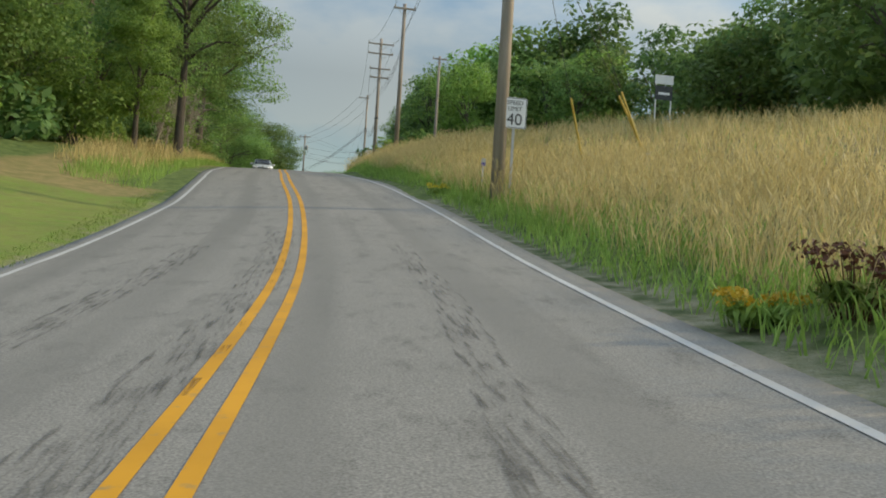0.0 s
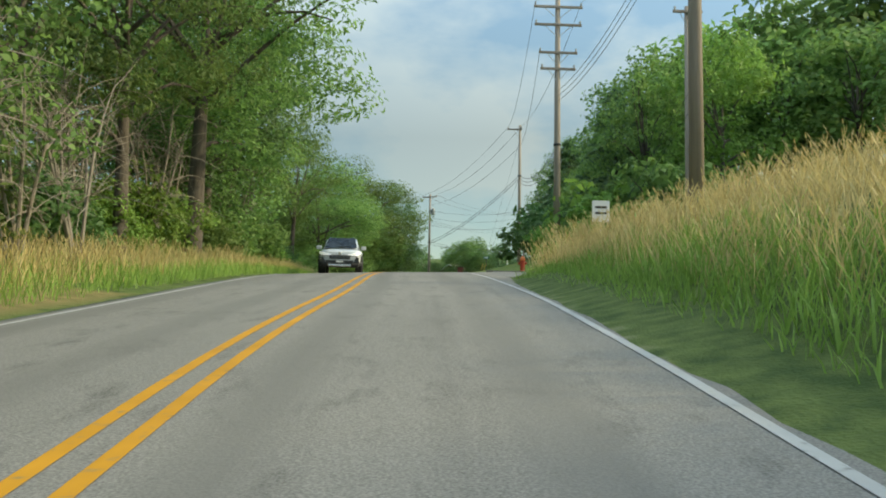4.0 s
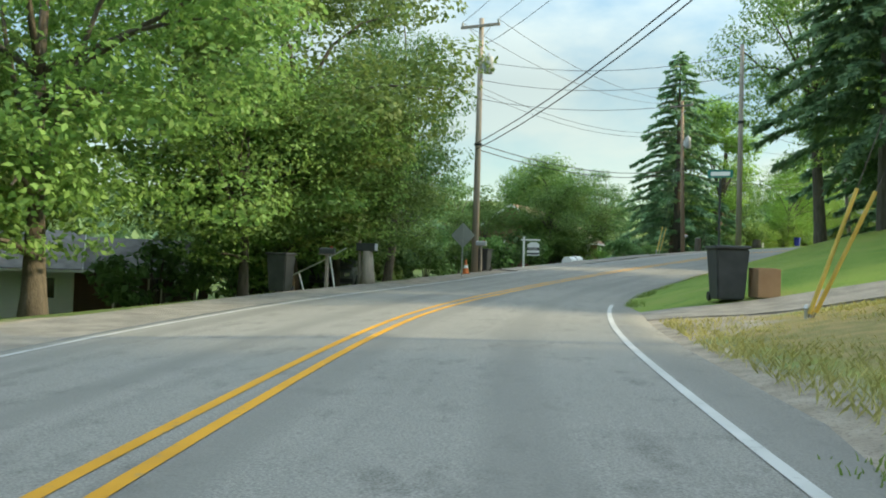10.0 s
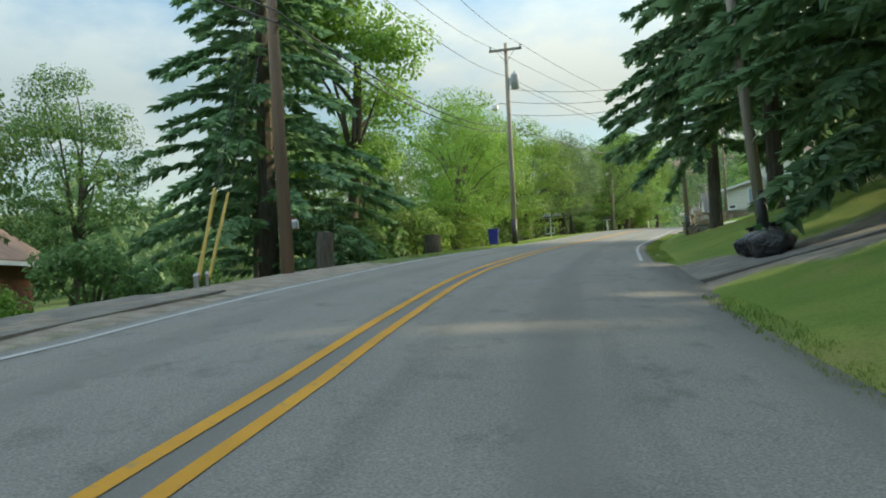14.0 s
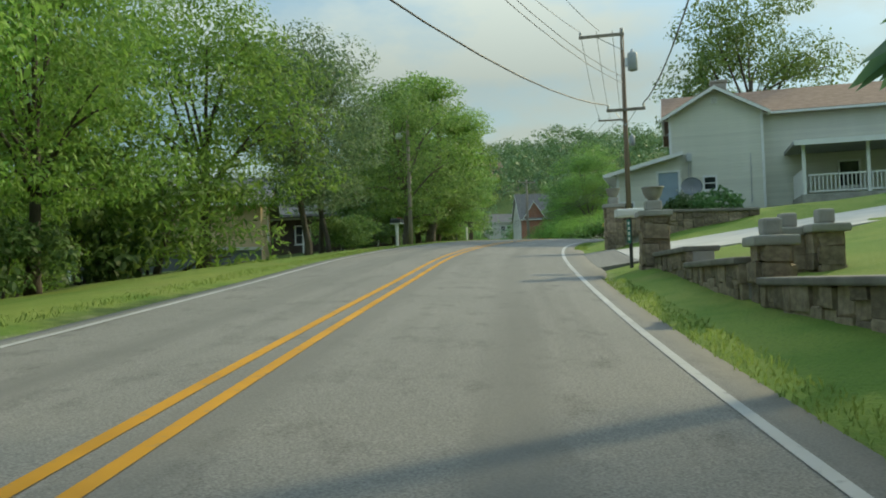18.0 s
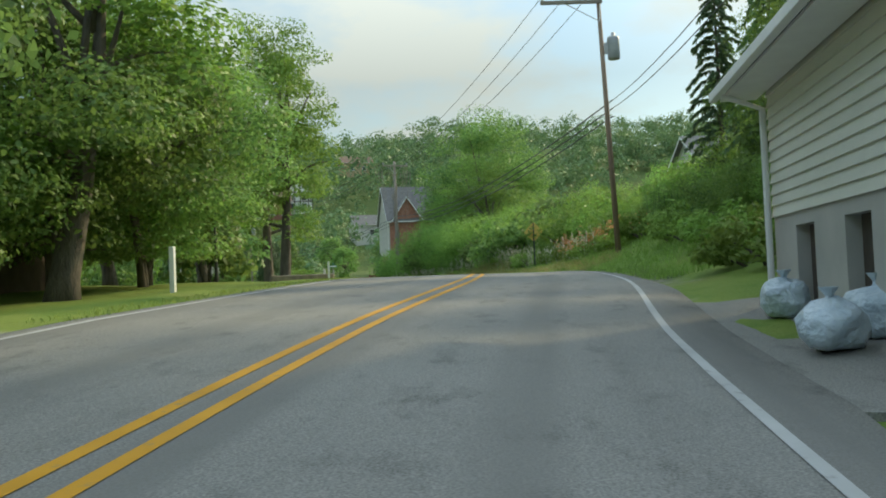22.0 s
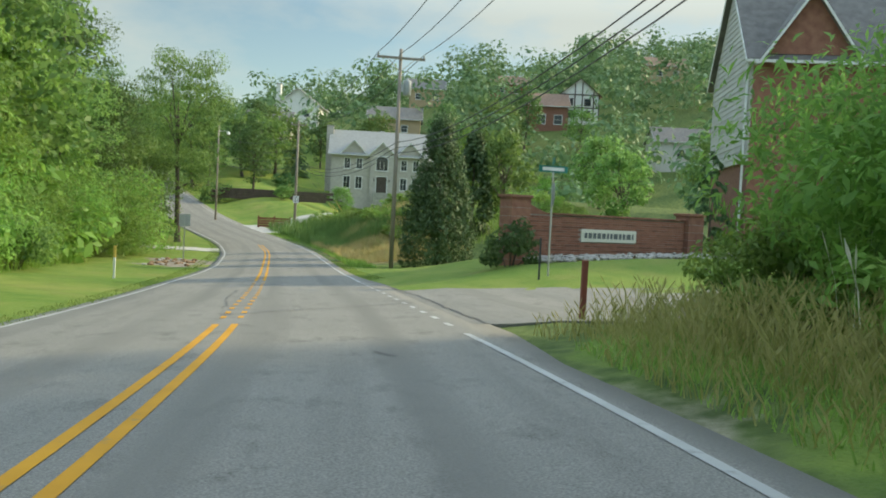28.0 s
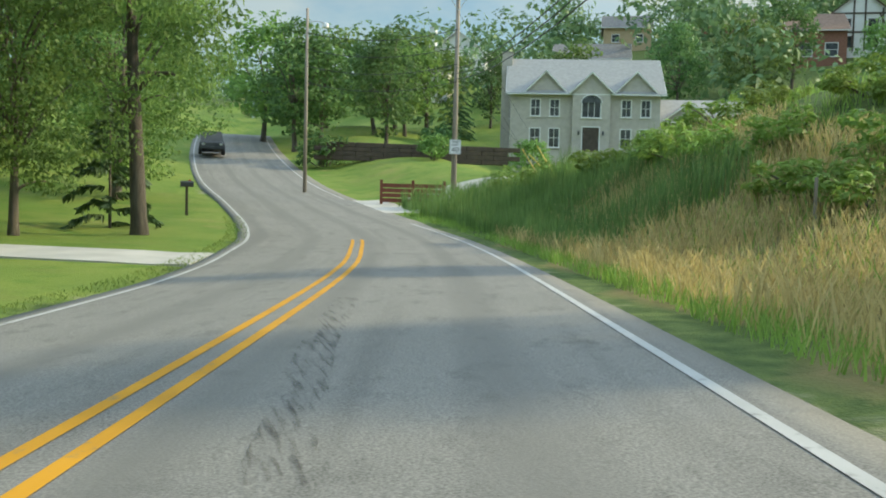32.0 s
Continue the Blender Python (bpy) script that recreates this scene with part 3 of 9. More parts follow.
def sheet():
    X, Y = np.meshgrid(GX, GY)
    xy = np.c_[X.ravel(), Y.ravel()]
    z = land(xy)
    s, d, _ = chainage(xy)
    v = verge(s, d)
    z = z - 0.12 * np.clip((4.5 - v) / 0.6, 0, 1)
    rough = np.array([noise.noise((x * 0.35, y * 0.35, 0)) for x, y in xy[:, :2]]) * 0.1
    z += np.where(np.abs(d) > 6.5, rough, 0)
    nx, ny = len(GX), len(GY)
    i = np.arange(nx * ny).reshape(ny, nx)
    faces = np.stack([i[:-1, :-1], i[:-1, 1:], i[1:, 1:], i[1:, :-1]], -1).reshape(-1, 4)
    me = bpy.data.meshes.new("ground")
    me.vertices.add(len(xy))
    me.vertices.foreach_set("co", np.c_[xy, z].astype(np.float32).ravel())
    me.loops.add(faces.size)
    me.loops.foreach_set("vertex_index", faces.astype(np.int32).ravel())
    me.polygons.add(len(faces))
    me.polygons.foreach_set("loop_start", np.arange(0, faces.size, 4, dtype=np.int32))
    me.polygons.foreach_set("loop_total", np.full(len(faces), 4, np.int32))
    me.polygons.foreach_set("use_smooth", np.ones(len(faces), bool))
    me.update(calc_edges=True)
    side = lambda a, b, lo, hi: ((s > a) & (s < b) & (d > lo) & (d < hi)).astype(float)
    mown = np.maximum.reduce([
        side(-40, 24, -17, -3), side(79, 118, 3, 13), side(118, 206, 3, 30), side(206, 236, 3, 40), side(222, 252, 3, 12), side(248, 312, 4.4, 6.6),
        side(183, 226, -8.5, -3), side(226, 300, -14, -3), side(300, 420, -30, -3), side(319, 349, 3, 26), side(380, 470, -40, 40)])
    dry = np.maximum.reduce([side(-40, 24, -17, -3) * 0.45, side(79, 110, 3, 16) * 0.42, side(110, 121.6, 4.5, 11) * 0.75, side(-40, 14, 5.5, 45), side(14, 64, 8, 45), side(24, 60, -8, -4.5), side(351, 372, 4.5, 11), side(84, 104, -7, -4.2)])
    dirt = np.maximum.reduce([
        ((v < 3.9) & (s < 430)).astype(float) * 0.5, ((v < 4.4) & (d > 0) & (((s > 250) & (s < 310)) | (s < 30))).astype(float) * 0.5, side(109, 119, 3, 4.3), side(119, 122, 3, 5.2), side(122, 125, 3, 9), side(166, 171.5, 3, 14), side(112, 130, -5.6, -3), side(134, 176, -6.2, -3) * 0.8, side(345, 353.5, -6.4, -3.5)])
    for name, values in (("mown", mown), ("dry", dry), ("dirt", dirt)):
        me.attributes.new(name, "FLOAT", "POINT").data.foreach_set("value", values.astype(np.float32))
    me.materials.append(M_GROUND)
    return tagged(new("ground", me), "grassy roadside land with mown lawns, dry meadow and dirt verges", "ground", kind="structure")


sheet()


INSET = ((60, 0.28), (64, 0), (80, 0), (83, 0.28), (109, 0.28), (111, 0), (125, 0), (128, 0.28), (163, 0.28), (165, 0), (172, 0), (174, 0.28), (211, 0.28), (213, 0), (224, 0), (226, 0.28), (236, 0.28), (239, 0), (249, 0), (253, 0.28), (308, 0.28), (311, 0), (327, 0), (331, 0.28), (378, 0.28), (381, 0))


def widen(s, d):
    """The paving's edges follow the edge lines, and the right margin narrows between the drives."""
    if d < 0:
        return (table(LEFT_LINE, s) + 3.2) * min(1, max(0, (-d - 1) / 2.2))
    return (table(RIGHT_LINE, s) - 3.3) * min(1, max(0, (d - 1) / 2.3)) - table(INSET, s) * min(1, max(0, (d - 3.4) / 0.5))


def strip(name, s_values, offsets, lift, mat, wobble=0.0, skirt=0.0):
    """A ribbon along the road: offsets are columns to the right of the centre line."""
    rng = random.Random(7)
    verts, uvs = [], []
    for s in s_values:
        c, t, r = road_at(s)
        for k, d in enumerate(offsets):
            dd = d + (rng.uniform(-wobble, wobble) if wobble and k in (0, len(offsets) - 1) else 0)
            low = skirt if skirt and k in (0, len(offsets) - 1) else 0
            dd += widen(s, dd)
            crown = float(camber(s, dd))
            verts.append((c[0] + r[0] * dd, c[1] + r[1] * dd, c[2] + crown + lift - low))
            uvs.append((dd, s))
    w = len(offsets)
    faces = [(a * w + k, a * w + k + 1, (a + 1) * w + k + 1, (a + 1) * w + k) for a in range(len(s_values) - 1) for k in range(w - 1)]
    me = mesh_of(name, verts, faces, mat)
    layer = me.uv_layers.new(name="road")
    for loop in me.loops:
        layer.data[loop.index].uv = uvs[loop.vertex_index]
    me.polygons.foreach_set("use_smooth", [True] * len(me.polygons))
    return me


S_ALL = np.arange(-32, 470, 1.0)
road = tagged(new("road", strip("road", S_ALL, (-3.6, -3.5, -3.3, -2, 0, 2, 3.4, 3.95, 4.05), 0.03, M_ASPHALT, 0.12, 0.3)),
              "worn grey asphalt two-lane road", "road", kind="structure")


def drifting_line(name, rows, width, mat, label, step=1.0):
    """A painted line whose distance from the centre changes along the road, by rows of s, d."""
    verts = []
    ss = np.linspace(rows[0][0], rows[-1][0], max(2, int((rows[-1][0] - rows[0][0]) / step) + 1))
    for s in ss:
        d = table(rows, s)
        c, t, r = road_at(s)
        for dd in (d - width / 2, d + width / 2):
            x, y = c[:2] + r * dd
            verts.append((x, y, c[2] + float(camber(s, dd)) + 0.036))
    return part(name, mesh_of(name, verts, [(2 * k, 2 * k + 1, 2 * k + 3, 2 * k + 2) for k in range(len(ss) - 1)], mat), mat, road, label)


def stripe(name, s0, s1, rows, shift, width, mat, label, step=1.0):
    """A stretch of painted line at the distances of a table, moved sideways by shift."""
    q = [s0] + [r[0] for r in rows if s0 < r[0] < s1] + [s1]
    return drifting_line(name, [(u, shift + table(rows, u)) for u in q], width, mat, label, step)


for d in (-0.07, 0.2):
    stripe("centre_line", -32, 312.5, MIDDLE, d, 0.1, M_YELLOW, "double yellow centre line")
    stripe("centre_line", 328.6, 372, MIDDLE, d, 0.1, M_YELLOW, "double yellow centre line")
    for k in range(13):
        stripe("centre_dash", 313.6 + k * 1.1, 314.05 + k * 1.1, MIDDLE, d, 0.09, M_YELLOW, "short yellow guide dash", 0.3)
for a, b in ((-32, 128), (174, 311), (327.8, 380), (392, 470)):
    stripe("edge_line", a, b, RIGHT_LINE, 0, 0.09, M_WHITE, "worn white edge line")
for k in range(12):
    stripe("edge_dash", 312.2 + k * 1.3, 312.7 + k * 1.3, RIGHT_LINE, 0, 0.09, M_WHITE, "short white guide dash", 0.3)
stripe("edge_line", -32, 470, LEFT_LINE, 0, 0.09, M_WHITE, "worn white edge line")


# ---- poles and wires ----
def cable(path_pts, radius=0.012):
    return tubed(path_pts, radius, 5)


def span(a, b, sag, n=10):
    a, b = Vector(a), Vector(b)
    return [a.lerp(b, k / n) - Vector((0, 0, sag * 4 * (k / n) * (1 - k / n))) for k in range(n + 1)]


def pole(s, d, height, turn=None, arms=(), box_at=None, lamp=None, lower=None, mat=None, lean=(0, 0), radius=0.16, band=None, xyz=None):
    """A utility pole: arms are rows of height, half width left, half width right; returns the pole and its wire points."""
    at = xyz or spot(s, d, -0.25)
    t = thing("utility_pole", at, heading(s) if turn is None else turn, "weathered wooden utility pole beside the road", "utility pole", "utility poles")
    top = (lean[0], lean[1], height + 0.25)
    mid = lambda h: tuple(lean[k] * h / height for k in (0, 1))
    part("shaft", tubed([(0, 0, 0), (*mid(height * 0.5), height * 0.5), top], [radius, radius * 0.85, radius * 0.66], 12), mat or M_POLE, t, smooth=True)
    if lower:
        part("lower_sleeve", tubed([(0, 0, 0), (*mid(lower), lower + 0.25)], [radius * 1.06, radius * 1.02], 12), M_BLACK, t, "dark wrap at the foot", True)
    if band:
        for h in band:
            part("band", lathe(((radius, h), (radius * 1.05, h + 0.02), (radius * 1.05, h + 0.1), (radius, h + 0.12)), 12), M_BLACK, t)
    pts = []
    for h, l_, r_ in arms:
        ox, oy = mid(h)
        part("crossarm", boxed(ox - l_, ox + r_, oy - 0.19, oy - 0.09, h + 0.19, h + 0.32, 0.012), M_POLE, t)
        for x in ((-l_ + 0.08, r_ - 0.08) if l_ and r_ else (-l_ + 0.08,) if l_ else (r_ - 0.08,)):
            part("insulator", lathe(((0.025, 0.3), (0.06, 0.36), (0.04, 0.4), (0.065, 0.44), (0.03, 0.5)), 8, Matrix.Translation((ox + x, oy - 0.14, h))), M_GREYBOX, t)
            pts.append(t.matrix_world @ Vector((ox + x, oy - 0.14, h + 0.5)))
            if l_ + r_ > 1.2:
                part("arm_brace", tubed([(ox + x * 0.6, oy - 0.14, h + 0.2), (ox, oy - 0.1, h - 0.45)], 0.018, 5), M_STEEL, t)
    if box_at is not None:
        ox, oy = mid(box_at)
        for z, rr in ((0, 0.22),):
            part("transformer", lathe(((0.19, -0.4), (rr, -0.36), (rr, 0.34), (0.2, 0.4), (0.08, 0.44), (0.06, 0.56)), 14, Matrix.Translation((ox + 0.42, oy, box_at))), M_GREYBOX, t, "grey can transformer", True)
        part("bracket", boxed(ox + 0.1, ox + 0.3, oy - 0.05, oy + 0.05, box_at - 0.2, box_at + 0.2), M_STEEL, t)
    if lamp:
        h, x = lamp
        part("lamp_arm", tubed([(0, 0, h), (x * 0.6, 0, h + 0.1), (x, 0, h)], 0.025, 6), M_STEEL, t)
        part("lamp_head", lathe(((0.05, 0.05), (0.16, 0), (0.19, -0.2), (0.12, -0.26)), 10, Matrix.Translation((x, 0, h))), M_SHEET, t, "white glass lamp head")
    return t, pts


def wires(a_points, b_points, sag=0.8, radius=0.012):
    w = thing("power_line", tuple(a_points[0]), 0, "black overhead wires hung between utility poles", "cable", "overhead wires")
    inv = w.matrix_world.inverted()
    for a, b in zip(a_points, b_points):
        part("wire", cable([inv @ p for p in span(a, b, sag)], radius), M_WIRE, w)
    return w
# ---- the utility poles in order along the road ----
p_a, _ = pole(20.7, 4.78, 10.5, radius=0.17)
p_b, w_b = pole(58.8, 7.6, 10.57 - ground(*spot(58.8, 7.6)[:2]), arms=((10.2 - ground(*spot(58.8, 7.6)[:2]), 0.8, 0.8),), radius=0.18)
p_h, w_h = pole(85.0, 8.9, 14.4, arms=((13.8, 1.33, 1.33), (12.8, 1.28, 1.28), (11.25, 1.05, 1.05), (10.35, 0.95, 0.95)), radius=0.2, band=(6.4,))
p_s, w_s = pole(78.7, 13.85, 12.2 - ground(*spot(78.7, 13.85)[:2]), arms=((11.9 - ground(*spot(78.7, 13.85)[:2]), 0.7, 0.7),))
p_c, w_c = pole(117.0, 10.0, 13.2, arms=((12.8, 1.1, 0.2),), radius=0.17, band=(8.8,), mat=M_POLE)
p_t, w_t = pole(144.8, -5.6, 12.0, arms=((11.6, 1.0, 1.0),), box_at=10.0, radius=0.17, band=(6.2,))
p_r, w_r = pole(147.0, 5.9, 9.6, radius=0.13, band=(6.4,))
p_d, w_d = pole(172.0, -4.6, 11.2, arms=((10.8, 0.9, 0.9),), box_at=8.3, mat=M_POLE_RED, lean=(-0.3, 0))
p_e, w_e = pole(199.3, -3.7, 10.9, arms=((10.5, 0.9, 0.9),), box_at=9.0, lamp=(7.8, -0.75), lower=1.3, radius=0.15)
p_k, w_k = pole(174.4, 6.3, 9.5, lean=(-0.75, 0), lower=1.0, radius=0.14)
p_m, w_m = pole(201.3, 5.3, 9.0, lean=(-0.35, 0), lower=1.0, radius=0.14)
p_f, w_f = pole(234.6, 5.85, 9.2, arms=((8.9, 1.9, 0.1), (5.5, 0.8, 0.9)), box_at=7.9, mat=M_POLE_RED, radius=0.125)
p_l, _ = pole(236.9, -4.9, 6.4, lamp=(5.8, -0.45), radius=0.11)
p_g, w_g = pole(263.9, 5.5, 9.2, arms=((8.9, 2.1, 0.1),), box_at=7.5, radius=0.105, mat=M_POLE_RED, lean=(-0.3, 0))
p_v, w_v = pole(308.0, 7.75, 11.0, arms=((10.6, 1.2, 1.2),), radius=0.17)
p_i, w_i = pole(346.2, 6.55, 11.7, arms=((11.2, 1.3, 1.3),), box_at=9.9, radius=0.125)
p_j, w_j = pole(392.0, 0, 10.4, arms=((10.0, 0.8, 0.8),), radius=0.15, xyz=(131.2, 315.3, ground(131.2, 315.3) - 0.25), turn=-8)
p_q, w_q = pole(394.0, 0, 10.0, lamp=(9.5, 1.0), radius=0.11, xyz=(123.9, 319.6, ground(123.9, 319.6) - 0.25), turn=0)
p_n, _ = pole(266.0, -15, 9.5, radius=0.12)
p_o, _ = pole(36.0, -17, 12.0, radius=0.14, lamp=(11, -0.8))


def top_of(p, h, n, step=0.28, x=0.0):
    return [p.matrix_world @ Vector((x, -0.16, h - k * step)) for k in range(n)]


def high(p_from, p_to):
    wires(p_from, p_to, 0.9)


b_in = Vector((*spot(-30, 6.5)[:2], 6.0))
wires([b_in, b_in + Vector((1.2, 0, 0)), b_in - Vector((0, 0, 1.2))], [w_b[0], w_b[-1], top_of(p_b, 9.0, 1)[0]], 0.9)
wires([w_b[0], w_b[-1], *top_of(p_b, 8.4, 3)], [w_h[0], w_h[1], *top_of(p_h, 9.4, 3)], 0.7)
wires(w_h[:2] + [w_h[4]], [w_c[0], w_c[1], top_of(p_c, 11.5, 1)[0]], 1.1)
wires(top_of(p_h, 6.4, 3), top_of(p_c, 8.9, 3), 0.9, 0.02)
wires([w_c[0], w_c[1], top_of(p_c, 11.5, 1)[0]], [w_t[0], w_t[1], top_of(p_t, 10.8, 1)[0]], 1.0)
wires(top_of(p_c, 8.9, 2), top_of(p_t, 6.3, 2), 0.7, 0.022)
wires([w_t[0], w_t[1], *top_of(p_t, 9.0, 2)], [w_d[0], w_d[1], *top_of(p_d, 9.3, 2)], 1.0)
wires(top_of(p_t, 6.3, 2), top_of(p_d, 6.4, 2), 0.8, 0.022)
wires(top_of(p_t, 10.2, 3, 0.9), [*top_of(p_r, 9.4, 3, 0.9)], 0.6)
wires(top_of(p_r, 6.4, 1), top_of(p_k, 7.4, 1), 0.6)
wires([w_d[0], w_d[1], *top_of(p_d, 9.3, 1)], [w_e[0], w_e[1], *top_of(p_e, 9.3, 1)], 0.8)
wires(top_of(p_d, 6.4, 2), top_of(p_e, 6.6, 2), 0.8, 0.022)
wires(top_of(p_e, 8.6, 3, 0.7), top_of(p_m, 8.6, 3, 0.5), 0.4)
wires([w_e[0], w_e[1], *top_of(p_e, 9.3, 2)], [w_f[0], w_f[0] + Vector((0.6, -0.6, 0)), *top_of(p_f, 7.2, 2)], 1.0)
wires(top_of(p_e, 6.6, 1), [w_f[-2]], 1.0, 0.024)
wires(top_of(p_m, 8.8, 1), [w_f[-1]], 1.2, 0.024)
wires([w_f[0], w_f[0] + Vector((0.5, -0.5, 0)), w_f[0] + Vector((1.0, -1.0, 0)), *top_of(p_f, 5.5, 2)], [w_g[0], w_g[0] + Vector((0.6, -0.6, 0)), w_g[0] + Vector((1.2, -1.2, 0)), *top_of(p_g, 5.6, 2)], 0.5)
wires([w_g[0], w_g[0] + Vector((0.6, -0.6, 0)), w_g[0] + Vector((1.2, -1.2, 0))], [w_v[0], top_of(p_v, 11, 1)[0], w_v[1]], 0.9)
wires(top_of(p_g, 5.6, 3), top_of(p_v, 6.4, 3), 1.0, 0.024)
wires([w_v[0], top_of(p_v, 11, 1)[0], w_v[1], *top_of(p_v, 6.4, 3)], [w_i[0], top_of(p_i, 11.7, 1)[0], w_i[1], *top_of(p_i, 7.0, 3)], 1.0, 0.018)
wires([w_i[0], top_of(p_i, 11.7, 1)[0], w_i[1], *top_of(p_i, 7.0, 3)], [w_j[0], top_of(p_j, 10.4, 1)[0], w_j[1], *top_of(p_j, 6.6, 3)], 1.2, 0.018)
wires(top_of(p_j, 8.6, 4, 0.9), top_of(p_q, 8.9, 4, 0.9), 0.5, 0.018)


def guy(anchor, top, label="steel guy wire with a yellow guard at the foot"):
    g = thing("guy_wire", anchor, 0, label, "guy wire", "guy wires")
    v = Vector(top) - Vector(anchor)
    d = v.normalized()
    part("strand", tubed([(0, 0, 0), v], 0.008, 5), M_WIRE, g)
    part("guard", tubed([d * 0.15, d * 2.1], [0.035, 0.03], 8), M_GUARD, g, "yellow plastic guard")
    part("anchor", lathe(((0.03, -0.3), (0.03, 0.2), (0.05, 0.22), (0.02, 0.28)), 8), M_STEEL, g)
    return g


for s, d, tp in ((23.4, 8.0, top_of(p_a, 9.5, 1)[0]), (22.4, 9.4, top_of(p_a, 10, 1)[0]), (22.6, 9.55, top_of(p_a, 8.5, 1)[0]), (79.2, 9.1, top_of(p_s, 8.5, 1)[0]), (79.3, 9.3, Vector((*spot(70, 14)[:2], 9.5))),
                 (119.0, 6.2, top_of(p_c, 12, 1)[0]), (119.1, 6.3, top_of(p_c, 8.8, 1)[0]), (168.4, -5.0, top_of(p_d, 10, 1)[0]), (168.6, -4.9, top_of(p_d, 7, 1)[0]), (168.5, -5.1, top_of(p_d, 8.5, 1)[0])):
    guy(spot(s, d), tp)
for x, y, tp in ((134.5, 311, top_of(p_j, 8, 1)[0]), (135, 310.5, top_of(p_j, 6, 1)[0]), (135.3, 311, top_of(p_j, 9.5, 1)[0])):
    guy((x, y, ground(x, y)), tp)
# ---- trees ----
def leaves(rng, centres, radii, count, size, flat=0.75, droop=0.0, narrow=0.5, loose=0.55):
    """Diamond leaves on the outer shells of clumps, as an array of quads."""
    w = radii**2 / (radii**2).sum()
    k = rng.choice(len(centres), count, p=w)
    v = rng.normal(size=(count, 3))
    v /= np.linalg.norm(v, axis=1)[:, None]
    v[:, 2] = np.where(v[:, 2] < -0.2, v[:, 2] * 0.5, v[:, 2])
    r = radii[k] * rng.uniform(0.45, 1.08, count) ** 0.6
    p = centres[k] + v * r[:, None] * np.array([1, 1, flat])
    nrm = v + rng.normal(scale=loose, size=(count, 3)) + [0, 0, 0.45]
    nrm /= np.linalg.norm(nrm, axis=1)[:, None]
    a = np.cross(nrm, rng.normal(size=(count, 3)))
    a /= np.linalg.norm(a, axis=1)[:, None] + 1e-9
    a[:, 2] -= droop
    b = np.cross(nrm, a)
    b /= np.linalg.norm(b, axis=1)[:, None] + 1e-9
    L = size * rng.uniform(0.6, 1.3, count)[:, None]
    fold = nrm * L * 0.14
    return np.stack([p - a * L * 0.5, p + b * L * narrow * 0.5 + fold, p + a * L * 0.5, p - b * L * narrow * 0.5 + fold], 1)


def limb(bm, rng, a, b, r0, r1, sides=6, bend=0.12):
    a, b = np.array(a, float), np.array(b, float)
    n = 5
    off = rng.normal(scale=bend * np.linalg.norm(b - a) / 3, size=3)
    pts = [a + (b - a) * t + off * math.sin(math.pi * t) + np.array([0, 0, 0.12 * np.linalg.norm(b - a) * math.sin(math.pi * t)]) for t in np.linspace(0, 1, n)]
    tube(bm, pts, [r0 + (r1 - r0) * t for t in np.linspace(0, 1, n)], sides)


TREES = {}


def broadleaf(key, seed, H, R, base, mat, quads, size, clumps=60, trunks=1, clump=1.25, droop=0.0, tall=False, narrow=0.55, bark=None):
    """A deciduous tree as two meshes: trunk with limbs, and crown."""
    rng = np.random.default_rng(seed)
    v = rng.normal(size=(clumps, 3))
    v /= np.linalg.norm(v, axis=1)[:, None]
    v *= rng.uniform(0.25, 1.0, clumps)[:, None] ** 0.5
    hz = (H - base) / 2
    c = np.c_[v[:, 0] * R, v[:, 1] * R, base + hz + v[:, 2] * hz]
    wide = 1 - 0.35 * np.clip((c[:, 2] - base) / (H - base) - 0.55, 0, 1) / 0.45 if not tall else 1.05 - 0.5 * (c[:, 2] - base) / (H - base)
    c[:, :2] *= np.broadcast_to(wide, (clumps,))[:, None] * 0.9
    c += rng.normal(scale=0.25, size=c.shape)
    rad = clump * rng.uniform(0.55, 1.25, clumps)
    crown = quick_mesh("crown", leaves(rng, c, rad, quads, size, 0.72, droop, narrow), 4, mat)
    bm = bmesh.new()
    r0 = 0.019 * H * (0.7 if trunks > 1 else 1)
    for k in range(trunks):
        lean = rng.normal(scale=0.05 * H, size=2) * (1.6 if trunks > 1 else 0.5)
        top = (lean[0], lean[1], base + (H - base) * 0.62)
        x0 = rng.normal(scale=0.25, size=2) if trunks > 1 else (0, 0)
        path = [(x0[0], x0[1], -0.4), (x0[0] + lean[0] * 0.1, x0[1] + lean[1] * 0.1, 0.5), (lean[0] * 0.4, lean[1] * 0.4, base * 0.7 + 0.8), (lean[0] * 0.8, lean[1] * 0.8, base + (H - base) * 0.3), top]
        tube(bm, path, [r0 * 1.5, r0 * 1.05, r0 * 0.85, r0 * 0.55, r0 * 0.16], 9)
        low = np.argsort(c[:, 2])[: clumps]
        for j in rng.choice(low, 13 if trunks == 1 else 6, replace=False):
            t = rng.uniform(0.3, 0.8)
            z = max(base * 0.75, min(c[j, 2] - 0.3, base + (H - base) * 0.5 * t))
            f = min(1, z / top[2])
            start = (lean[0] * f, lean[1] * f, z)
            limb(bm, rng, start, c[j], r0 * 0.36, 0.02)
    me = bpy.data.meshes.new("trunk")
    bm.to_mesh(me)
    bm.free()
    me.materials.append(bark or M_BARK)
    me.polygons.foreach_set("use_smooth", [True] * len(me.polygons))
    TREES[key] = (me, crown, H)


